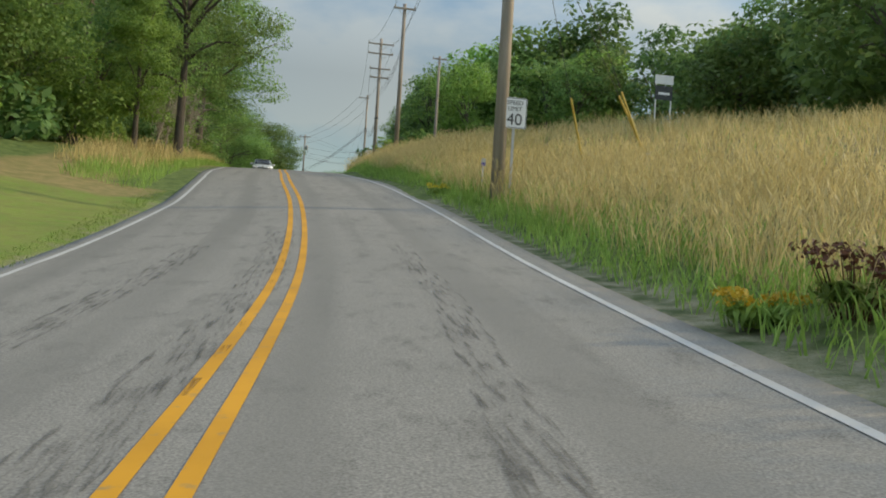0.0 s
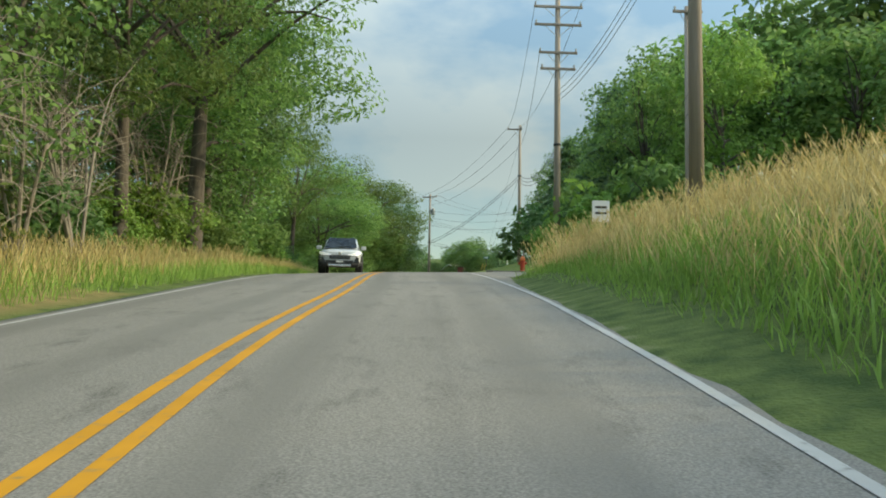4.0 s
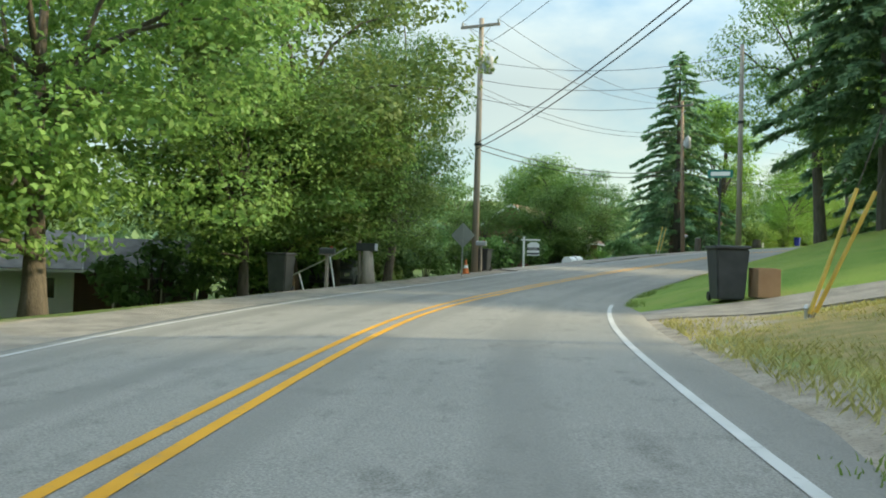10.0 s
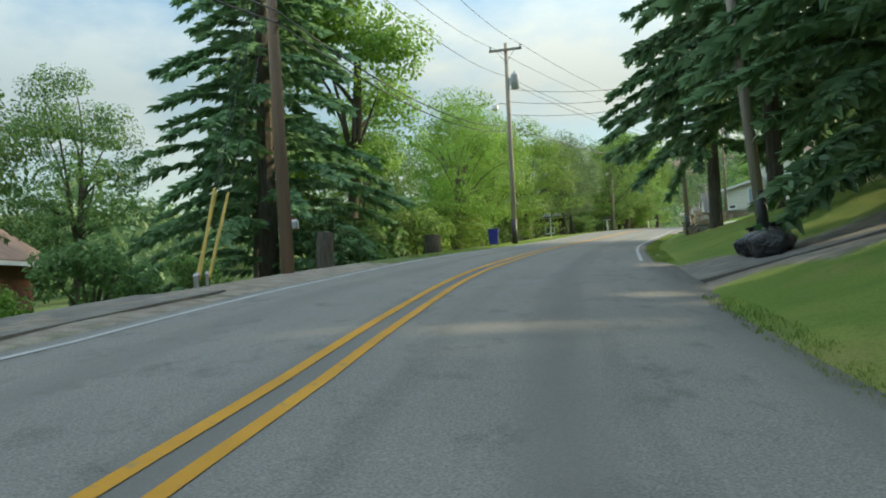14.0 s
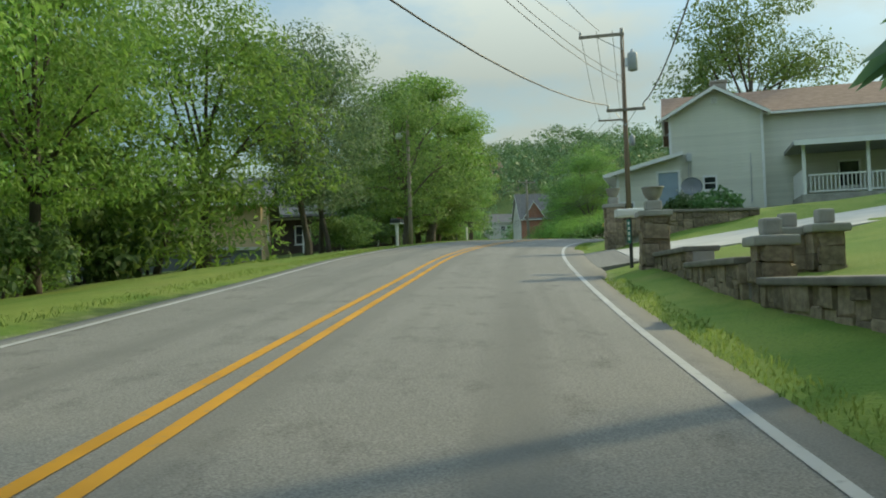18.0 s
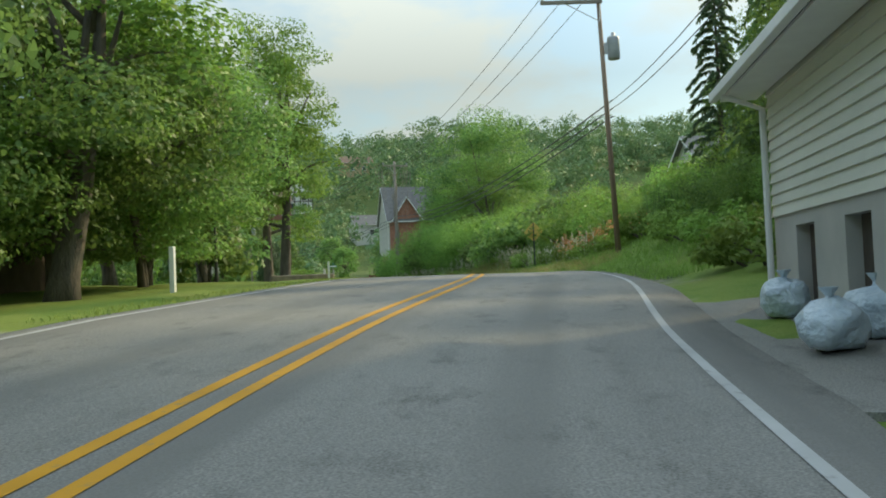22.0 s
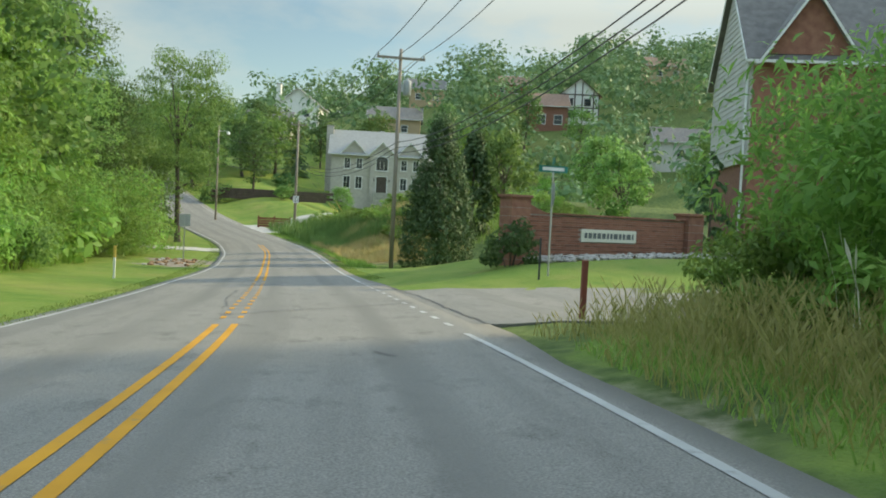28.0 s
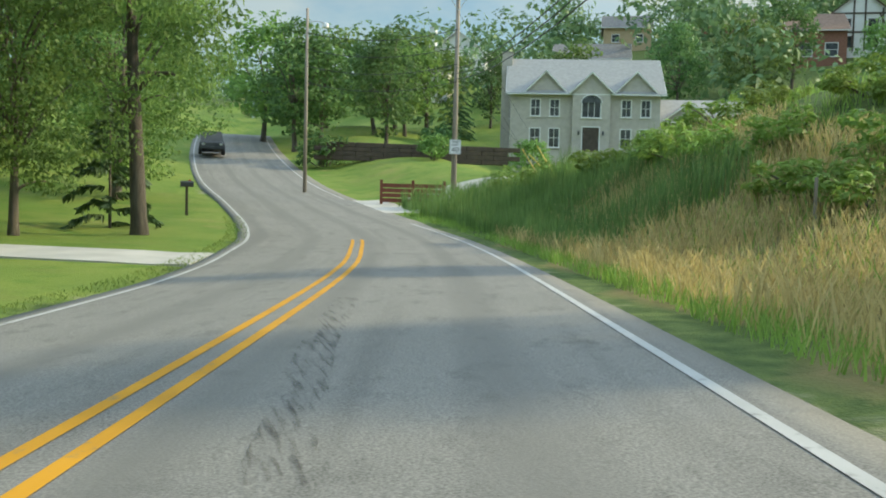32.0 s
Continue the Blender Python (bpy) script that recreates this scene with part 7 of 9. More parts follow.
weed(6.4, 4.6, 0.5, 0.3, 24, M_DOCK, M_DOCK, "dark red-brown dock weeds gone to seed", "dock_weed", 0.07)
weed(6.9, 4.1, 0.24, 0.3, 40, M_YPETAL, M_BLADE, "low yellow wildflowers at the road's edge", "wildflower_clump")
weed(25.2, 4.3, 0.25, 0.3, 30, M_YPETAL, M_BLADE, "low yellow wildflowers at the road's edge", "wildflower_clump")
for s, d in ((264.9, 6.1), (265.8, 5.9), (267.0, 5.6), (268.2, 5.9), (269.6, 5.5), (271.0, 5.9), (272.2, 5.5)):
    weed(s, d, 0.9, 0.5, 7, M_PETAL, M_BLADE, "orange day lilies among green leaves", "day_lily", 0.09)
# ---- houses ----
import itertools


def turned(deg):
    return Matrix.Rotation(radians(deg), 4, "Z")


def at(x, y, z):
    return Matrix.Translation((x, y, z))


def side(which, L, W):
    """From a wall's own axes (x along it, -y outward) to the house's."""
    return {"front": at(0, -W / 2, 0), "back": at(0, W / 2, 0) @ turned(180), "left": at(-L / 2, 0, 0) @ turned(-90), "right": at(L / 2, 0, 0) @ turned(90)}[which]


def pierced(bm, x0, x1, z0, z1, holes, thick, m):
    """One joined wall round its openings, given as rows of x, z, width, height from their lower middle."""
    xs = sorted({x0, x1, *[min(max(h[0] + k * h[2] / 2, x0), x1) for h in holes for k in (-1, 1)]})
    zs = sorted({z0, z1, *[min(max(v, z0), z1) for h in holes for v in (h[1], h[1] + h[3])]})
    solid = {(a, b) for a in range(len(xs) - 1) for b in range(len(zs) - 1)
             if not any(abs((xs[a] + xs[a + 1]) / 2 - h[0]) < h[2] / 2 and h[1] < (zs[b] + zs[b + 1]) / 2 < h[1] + h[3] for h in holes)}
    pts = {}

    def corner(a, k, b):
        if (a, k, b) not in pts:
            pts[a, k, b] = bm.verts.new(m @ Vector((xs[a], k * thick, zs[b])))
        return pts[a, k, b]

    for a, b in solid:
        for k in (0, 1):
            bm.faces.new([corner(p, k, q) for p, q in ((a, b), (a + 1, b), (a + 1, b + 1), (a, b + 1))])
        for da, db, p, q in ((-1, 0, (a, b), (a, b + 1)), (1, 0, (a + 1, b), (a + 1, b + 1)), (0, -1, (a, b), (a + 1, b)), (0, 1, (a, b + 1), (a + 1, b + 1))):
            if (a + da, b + db) not in solid:
                bm.faces.new([corner(p[0], 0, p[1]), corner(q[0], 0, q[1]), corner(q[0], 1, q[1]), corner(p[0], 1, p[1])])
    bmesh.ops.recalc_face_normals(bm, faces=bm.faces)
    return bm


BOARDS = {}


def board_mesh(length, mat, pitch=0.2):
    """One lapped board: thin at the top, proud at its lower edge."""
    key = (round(length, 2), mat.name, pitch)
    if key not in BOARDS:
        h = length / 2
        v = [(-h, 0, pitch), (h, 0, pitch), (-h, -0.028, 0), (h, -0.028, 0), (-h, 0, 0), (h, 0, 0)]
        BOARDS[key] = mesh_of("board", v, [(0, 2, 3, 1), (2, 4, 5, 3), (0, 4, 2), (1, 3, 5)], mat)
    return BOARDS[key]


def boards(parent, x0, x1, z0, z1, holes, mat, m, rise=0.0, pitch=0.2):
    """Lapped boards on a wall, each its own piece, cut round openings and along a gable's slopes."""
    rows = int((z1 + rise - z0) / pitch)
    for k in range(rows):
        z = z0 + k * pitch
        a, b = x0, x1
        if z + pitch > z1 and rise:
            f = min(1, (z + pitch - z1) / rise)
            a, b = x0 + (x1 - x0) / 2 * f, x1 - (x1 - x0) / 2 * f
        cuts = sorted((h[0] - h[2] / 2 - 0.06, h[0] + h[2] / 2 + 0.06) for h in holes if h[1] - 0.06 < z + pitch / 2 < h[1] + h[3] + 0.06)
        spans, c = [], a
        for lo, hi in cuts:
            spans.append((c, lo))
            c = hi
        spans.append((c, b))
        for lo, hi in spans:
            if hi - lo > 0.08:
                ob = part("board", board_mesh(hi - lo, mat, pitch), None, parent)
                ob.matrix_local = m @ at((lo + hi) / 2, -0.004, z)


def window(parent, x, z, w, h, m, trim, bars=(1, 1), arch=False, deep=0.1):
    """A framed window in its opening, with sash bars and panes."""
    f, nx, nz = 0.07, bars[0] + 1, bars[1] + 1
    u, v = (w - 0.04) / nx, (h - 0.04) / nz
    lights = [(-w / 2 + 0.02 + u * (i + 0.5), 0.02 + v * k + 0.02 * (k > 0), u - 0.04 * (nx > 1), v - 0.02 * (k > 0) - 0.02 * (k < nz - 1)) for i in range(nx) for k in range(nz)]
    bm = pierced(bmesh.new(), -w / 2 - f, w / 2 + f, -f, h + f, lights, deep + 0.02, m @ at(x, -0.05, z))
    ob = part("window", bm, trim, parent)
    part("pane", boxed(-w / 2, w / 2, deep - 0.02, deep, 0, h, m=m @ at(x, 0, z)), M_GLASS, ob)
    part("sill", boxed(-w / 2 - 0.12, w / 2 + 0.12, -0.12, -0.052, -0.11, -0.05, m=m @ at(x, 0, z)), trim, ob)
    return ob


def door(parent, x, z, w, h, m, mat, trim):
    bm = bmesh.new()
    for a, b, c, d in ((-w / 2 - 0.1, -w / 2, 0, h), (w / 2, w / 2 + 0.1, 0, h), (-w / 2 - 0.1, w / 2 + 0.1, h, h + 0.1)):
        box(bm, a, b, -0.045, 0.1, c, d, m=m @ at(x, 0, z))
    part("door_frame", bm, trim, parent)
    bm = boxed(-w / 2 + 0.01, w / 2 - 0.01, 0.0, 0.05, 0.01, h - 0.01, m=m @ at(x, 0, z))
    for a, b in ((0.12, 0.42), (0.52, 0.9)):
        for u in (-1, 1):
            box(bm, u * w * 0.23 - w * 0.16, u * w * 0.23 + w * 0.16, -0.014, -0.0005, h * a, h * b, m=m @ at(x, 0, z))
    ob = part("door", bm, mat, parent)
    part("door_handle", boxed(w * 0.36, w * 0.42, -0.06, -0.004, h * 0.46, h * 0.5, m=m @ at(x, 0, z)), M_CHROME, ob)
    return ob


def chevron(parent, half, length, eave, rise, over, mat, m, thick=0.14, name="roof", trim=None):
    """A pitched roof of one piece; its ridge runs along y."""
    k = rise / half
    w, ze = half + over, eave - over * k
    bm = prism([(-w, ze), (0, eave + rise), (w, ze), (w, ze + thick), (0, eave + rise + thick), (-w, ze + thick)], length + 2 * over, m @ at(0, -length / 2 - over, 0))
    ob = part(name, bm, mat, parent)
    if trim:
        for y in (-length / 2 - over - 0.03, length / 2 + over + 0.002):
            b2 = prism([(-w, ze - 0.06), (0, eave + rise - 0.06), (w, ze - 0.06), (w, ze + thick * 0.8), (0, eave + rise + thick * 0.8), (-w, ze + thick * 0.8)], 0.028, m @ at(0, y, 0))
            part("fascia", b2, trim, ob)
        for u in (-1, 1):
            x = u * (w + 0.055)
            g = boxed(x - 0.05, x + 0.05, -length / 2 - over, length / 2 + over, ze - 0.02, ze + 0.09, m=m)
            part("gutter", g, trim, ob)
    return ob


def house(name, xyz, turn, label, L, W, eave, rise, ridge, wall, roof, trim, holes, doors=(), lap=None, foot=1.2, over=0.4, chimney=None, pitch=0.2, footing=None):
    """A house with four walls, a pitched roof, windows (side, x, z, w, h, bars) and doors (side, x, z, w, h, material)."""
    e = thing(name, xyz, turn, label, "house")
    for which in ("front", "back", "left", "right"):
        ln = L if which in ("front", "back") else W
        m = side(which, L, W)
        hs = [h[1:5] for h in holes if h[0] == which] + [h[1:5] for h in doors if h[0] == which]
        cut = 0.2 if which in ("left", "right") else 0.0
        bm = pierced(bmesh.new(), -ln / 2 + cut, ln / 2 - cut, -foot, eave, hs, 0.2, m)
        peak = (ridge == "x") == (which in ("left", "right"))
        if peak and rise:
            bm2 = prism([(-ln / 2, eave), (ln / 2, eave), (0, eave + rise)], 0.18, m)
            part("gable", bm2, wall, e)
        part("wall", bm, wall, e)
        if lap and which in lap:
            boards(e, -ln / 2, ln / 2, 0.0 if footing is None else footing, eave, hs, wall, m, rise if peak else 0.0, pitch)
            for u in (-1, 1):
                part("corner_board", boxed(u * ln / 2 - 0.06, u * ln / 2 + 0.06, -0.06, -0.03, 0, eave, m=m), trim, e)
    for h in holes:
        window(e, h[1], h[2], h[3], h[4], side(h[0], L, W), trim, h[5] if len(h) > 5 else (0, 1))
    for h in doors:
        door(e, h[1], h[2], h[3], h[4], side(h[0], L, W), h[5], trim)
    if rise:
        if ridge == "x":
            chevron(e, W / 2, L, eave, rise, over, roof, turned(90), trim=trim)
        else:
            chevron(e, L / 2, W, eave, rise, over, roof, Matrix(), trim=trim)
    if chimney:
        x, y, w, top, mat = chimney
        c = part("chimney", boxed(x - w / 2, x + w / 2, y - w / 2, y + w / 2, 0 if abs(x) > L / 2 else eave * 0.9, top, 0.02), mat, e)
        part("chimney_cap", boxed(x - w / 2 - 0.06, x + w / 2 + 0.06, y - w / 2 - 0.06, y + w / 2 + 0.06, top, top + 0.12, 0.02), M_CAP, c)
    return e


# cream clapboard house, its long wall square to the road; local x runs away from the road, local y along it
def cream_house():
    g = heading(240.5)
    o = Vector(spot(240.4, 14.8)) + turned(g) @ Vector((0, 4.0, 0))
    base, eave = 8.8, 5.05
    e = house("clapboard_house", (o[0], o[1], base), g, "cream clapboard house with a brown shingle roof", 14.0, 8.0, eave, 1.7, "x", M_SIDING, M_ROOF_BROWN, M_TRIM,
              [("front", 5.6, 2.5, .9, 1.1), ("front", 1.2, 1.2, .9, 1.2), ("left", 1.0, 2.6, .8, 1.1), ("left", -2.0, 2.6, .7, 1.0)], lap=("front", "left"), foot=1.0, chimney=(-4.5, -2.2, .75, 7.0, M_CAP), pitch=0.15)
    m = side("front", 14.0, 8.0)
    # the gabled bay stands 0.6 m before the long wall
    fm = m @ at(0, -0.6, 0)
    gap = [(-5.2, 1.35, .55, .62)]
    part("bay_wall", pierced(bmesh.new(), -7.0, -2.7, -1.0, eave, gap, 0.2, fm), M_SIDING, e)
    for x in (-7.0, -2.9):
        part("bay_cheek", boxed(x, x + 0.2, -0.395, 0.0, -1.0, eave, m=m), M_SIDING, e)
    part("bay_gable", prism([(-7.0, eave), (-2.7, eave), (-4.85, eave + 1.2)], 0.18, fm), M_SIDING, e)
    boards(e, -7.0, -2.7, 0.0, eave, gap, M_SIDING, fm, 1.2, 0.15)
    window(e, -5.2, 1.35, .55, .62, fm, M_TRIM, (0, 1))
    for x in (-7.0, -2.7):
        part("corner_board", boxed(x - 0.06, x + 0.06, -0.06, -0.03, 0, eave, m=fm), M_TRIM, e)
    chevron(e, 2.15, 4.7, eave, 1.2, 0.28, M_ROOF_BROWN, at(-4.85, -2.4, 0), trim=M_TRIM, name="gable_roof")
    vent = part("gable_vent", boxed(-5.0, -4.7, -0.09, -0.03, eave + 0.5, eave + 0.8, m=fm), M_TRIM, e)
    for k in range(4):
        part("louver", boxed(-4.97, -4.73, -0.115, -0.092, eave + 0.53 + k * 0.065, eave + 0.56 + k * 0.065, m=fm), M_GREYSIDE, vent)
    for x, a, b in ((-6.75, 0.9, 3.1), (-6.2, 1.2, 3.2), (-6.1, 0.5, 2.9), (-3.3, 0.6, 3.0)):
        part("conduit", tubed([fm @ Vector((x, -0.06, a)), fm @ Vector((x + 0.02, -0.06, b))], 0.022, 7), M_STEEL, e)
    part("meter_box", boxed(-6.28, -6.02, -0.2, -0.04, 2.75, 3.15, 0.02, m=fm), M_STEEL, e)
    part("drip_pipe", tubed([m @ Vector((6.9, -0.1, 0)), m @ Vector((6.9, -0.1, 4.8)), m @ Vector((6.9, -0.3, 5.0))], 0.045, 8), M_TRIM, e)
    # white porch with railing near the far end of the long wall
    p = m @ at(1.6, -3.4, 0)
    part("porch_deck", boxed(-3.0, 3.0, 0, 3.36, 0.2, 0.62, m=p), M_CAP, e)
    part("porch_base", boxed(-2.9, 2.9, 0.1, 3.3, -1.2, 0.198, m=p), M_STONE, e)
    part("porch_roof", prism([(-3.3, 2.85), (3.3, 2.85), (3.3, 3.0), (-3.3, 3.0)], 3.8, p @ at(0, -0.45, 0)), M_ROOF_PALE, e)
    part("porch_fascia", boxed(-3.32, 3.32, -0.49, -0.455, 2.78, 3.02, m=p), M_TRIM, e)
    for x in (-2.85, -0.2, 2.8):
        part("porch_post", boxed(x - 0.07, x + 0.07, 0.06, 0.2, 0.62, 2.85, 0.01, m=p), M_TRIM, e)
    part("porch_screen", boxed(-2.95, -2.9, 0.3, 3.2, 0.62, 1.75, m=p), M_TRIM, e)
    rail = part("porch_railing", boxed(-2.7, 2.7, 0.1, 0.16, 1.45, 1.52, m=p), M_TRIM, e)
    part("bottom_rail", boxed(-2.7, 2.7, 0.1, 0.16, 0.72, 0.78, m=p), M_TRIM, rail)
    for x in np.arange(-2.6, 2.65, 0.17):
        part("baluster", boxed(x - 0.02, x + 0.02, 0.11, 0.15, 0.78, 1.45, m=p), M_TRIM, rail)
    return e


cream_house()


def garage_wing():
    g = heading(242.3)
    o = spot(242.4, 6.75)
    e = thing("garage_wing", (o[0], o[1], 8.1), g, "cream lapboard garage wing over a concrete lower storey", "garage")
    L, W, mid, top = 3.1, 6.0, 1.2, 3.0
    f, le, r, bk = (side(k, L, W) for k in ("front", "left", "right", "back"))
    gaps = [(2.0, -0.6, .75, 1.62), (0.2, -0.6, .75, 1.62), (-1.6, -0.6, .75, 1.62)]
    part("lower_wall", pierced(bmesh.new(), -W / 2 + 0.22, W / 2 - 0.22, -0.8, mid, gaps, 0.22, le), M_CONCRETE, e)
    part("lower_wall", pierced(bmesh.new(), -L / 2, L / 2, -0.8, mid, [], 0.22, f), M_CONCRETE, e)
    part("lower_wall", pierced(bmesh.new(), -L / 2, L / 2, -0.8, top + 0.3, [], 0.22, bk), M_CONCRETE, e)
    # dark board in each gap stands in for the shade between open posts
    for x, z, w, h in gaps:
        part("gap_shade_board", boxed(x - w / 2, x + w / 2, 0.16, 0.2, -0.6, 1.02, m=le), M_TIMBER, e)
    fh = [(0.9, 1.22, .95, 1.72), (-1.12, mid + 0.06, .62, .3)]
    part("upper_wall", pierced(bmesh.new(), -W / 2 + 0.2, W / 2, mid, top, [], 0.2, le), M_SIDING, e)
    part("upper_wall", pierced(bmesh.new(), -L / 2, L / 2, mid, top, fh, 0.2, f), M_SIDING, e)
    part("wall_wedge", prism([(-L / 2, top), (L / 2, top), (L / 2, top + 0.75)], 0.2, f), M_SIDING, e)
    boards(e, -W / 2, W / 2, mid - 0.02, top, [], M_SIDING, le, 0, 0.145)
    boards(e, -L / 2, L / 2, mid - 0.02, top, fh, M_SIDING, f, 0, 0.145)
    for k in range(5):
        z = top - 0.02 + k * 0.145
        a = -L / 2 + L * min(1, (z + 0.145 - top) / 0.75)
        if L / 2 - a > 0.15:
            ob = part("board", board_mesh(L / 2 - a, M_SIDING, 0.145), None, e)
            ob.matrix_local = f @ at((a + L / 2) / 2, -0.004, z)
    part("corner_board", boxed(-L / 2 - 0.05, -L / 2 + 0.08, -0.05, -0.032, mid, top, m=f), M_TRIM, e)
    part("corner_board", boxed(W / 2 - 0.1, W / 2 + 0.0, -0.05, -0.032, mid, top, m=le), M_TRIM, e)
    door(e, 0.9, 1.22, .95, 1.72, f, M_BLUEDOOR, M_TRIM)
    w = window(e, -1.12, mid + 0.06, .62, .3, f, M_TRIM, (0, 0))
    part("side_box", boxed(W / 2 - 0.45, W / 2 - 0.25, -0.12, -0.03, mid + 0.05, mid + 0.35, 0.01, m=le), M_CARTON, e)
    roof = part("roof", prism([(-L / 2 - 0.55, top - 0.12), (L / 2 + 0.1, top + 0.8), (L / 2 + 0.1, top + 0.92), (-L / 2 - 0.55, top)], W + 0.9, at(0, -W / 2 - 0.45, 0)), M_ROOF, e)
    part("fascia", prism([(-L / 2 - 0.57, top - 0.2), (L / 2 + 0.1, top + 0.72), (L / 2 + 0.1, top + 0.91), (-L / 2 - 0.57, top - 0.01)], 0.03, at(0, -W / 2 - 0.484, 0)), M_TRIM, roof)
    part("gutter", boxed(-L / 2 - 0.68, -L / 2 - 0.575, -W / 2 - 0.45, W / 2 + 0.45, top - 0.16, top - 0.04, 0.01), M_TRIM, roof)
    part("soffit", boxed(-L / 2 - 0.54, -L / 2 - 0.06, -W / 2 - 0.4, W / 2 + 0.4, top - 0.17, top - 0.13), M_TRIM, roof)
    x = -L / 2 - 0.09
    part("downpipe", tubed([(-L / 2 - 0.6, W / 2 - 0.05, top - 0.16), (x, W / 2 - 0.05, top - 0.38), (x, W / 2 - 0.05, 0.05)], 0.045, 8), M_TRIM, e)
    part("foundation_step", boxed(0.45, 1.35, -W / 2 - 1.0, -W / 2 - 0.02, -0.6, 1.2, 0.02), M_CONCRETE, e)


garage_wing()
t = thing("air_conditioner", spot(239.2, 10.6), heading(240), "grey air conditioning unit beside the house wall", "air conditioner")
body = part("body", boxed(-0.4, 0.4, -0.36, 0.36, 0, 0.8, 0.03), M_GREYPAINT, t)
for k in range(7):
    part("grille_slat", boxed(-0.36, 0.36, -0.385, -0.362, 0.1 + k * 0.09, 0.13 + k * 0.09), M_STEEL, body)
part("fan_guard", lathe([(0.3, 0.801), (0.3, 0.83), (0.05, 0.85)], 18), M_STEEL, t)
t = thing("satellite_dish", spot(238.6, 8.7), heading(240), "dark satellite dish on a short pole by the house", "satellite dish")
part("pole", tubed([(0, 0, -0.2), (0, 0, 1.7)], 0.03, 8), M_STEEL, t)
part("dish", lathe([(0.02, 0), (0.25, 0.03), (0.48, 0.13), (0.5, 0.15), (0.47, 0.12), (0.02, -0.02)], 24, at(0, -0.1, 1.9) @ Matrix.Rotation(radians(65), 4, "X")), M_GREYPAINT, t)
part("feed_arm", tubed([(0, -0.1, 1.6), (0, -0.55, 1.85)], 0.015, 6), M_STEEL, t)


# ---- field-stone wall with pillars ----
def stone_templates():
    out = []
    rng = random.Random(8)
    for k in range(7):
        bm = boxed(-0.5, 0.5, -0.5, 0.5, -0.5, 0.5)
        bmesh.ops.bevel(bm, geom=list(bm.edges), offset=0.07, segments=1, affect="EDGES")
        for v in bm.verts:
            v.co += Vector((rng.uniform(-1, 1) * 0.06, rng.uniform(-1, 1) * 0.08, rng.uniform(-1, 1) * 0.06))
        me = bpy.data.meshes.new("stone")
        bm.to_mesh(me)
        bm.free()
        me.materials.append(M_STONE)
        out.append(me)
    return out


STONES = stone_templates()


def stones(parent, x0, x1, z0, z1, y, m, seed, course=0.2, depth=0.16, long_=(0.16, 0.46)):
    """Courses of rough stones, each a piece, on one face of a wall."""
    rng = random.Random(seed)
    x = x0
    while x < x1 - 0.05:
        w = min(rng.uniform(*long_), x1 - x)
        if x1 - x - w < 0.14:
            w = x1 - x
        n = max(1, round((z1 - z0) / course + rng.uniform(-0.8, 0.6)))
        cuts = [z0] + sorted(z0 + (z1 - z0) * (k + rng.uniform(-0.28, 0.28)) / n for k in range(1, n)) + [z1]
        for a, b in zip(cuts, cuts[1:]):
            split = rng.uniform(0.35, 0.65) if w > 0.42 and b - a < 0.3 and rng.random() < 0.6 else 1.0
            for u0, u1 in ((0.0, split), (split, 1.0)):
                if u1 - u0 < 0.1:
                    continue
                ob = part("stone", rng.choice(STONES), None, parent)
                ob.matrix_local = m @ at(x + w * (u0 + u1) / 2, y - 0.02 + rng.uniform(-0.03, 0.02), (a + b) / 2) @ Matrix.Rotation(rng.uniform(-0.07, 0.07), 4, "Y") @ Matrix.Diagonal((w * (u1 - u0) * 1.02, depth, (b - a) * 1.02, 1))
        x += w


def pillar(s, d, w, h, label, urn=True, sink=0.2, turn=None, blocks=1, lift=0.0):
    e = thing("stone_pillar", spot(s, d, lift), heading(s) if turn is None else turn, label, "stone pillar", "stone pillars at the drive")
    part("core", boxed(-w / 2 + 0.05, w / 2 - 0.05, -w / 2 + 0.05, w / 2 - 0.05, -sink, h), M_MORTAR, e)
    for k, q in enumerate(("front", "left", "right", "back")):
        stones(e, -w / 2 + 0.02, w / 2 - 0.02, -sink, h, 0.04, side(q, w, w), int(s * 7) + k, 0.22, 0.12, (0.2, 0.42))
    part("cap", boxed(-w / 2 - 0.09, w / 2 + 0.09, -w / 2 - 0.09, w / 2 + 0.09, h, h + 0.12, 0.03), M_CAP, e)
    part("block", boxed(-w * 0.32, w * 0.32, -w * 0.32, w * 0.32, h + 0.121, h + 0.33, 0.04), M_CAP, e)
    if urn:
        u = thing("urn_planter", (spot(s, d)[0], spot(s, d)[1], spot(s, d, lift)[2] + h + 0.331), 0, "weathered pale stone urn planter on the pillar", "planter", "urn planters")
        part("bowl", lathe([(0.1, 0), (0.11, 0.04), (0.14, 0.06), (0.19, 0.15), (0.21, 0.24), (0.23, 0.25), (0.225, 0.28), (0.19, 0.28), (0.18, 0.24), (0.03, 0.2)], 20), M_CAP, u, smooth=True)
        part("soil", lathe([(0.182, 0.245), (0.1, 0.26), (0.02, 0.27)], 16), M_BROWN, u)
    return e


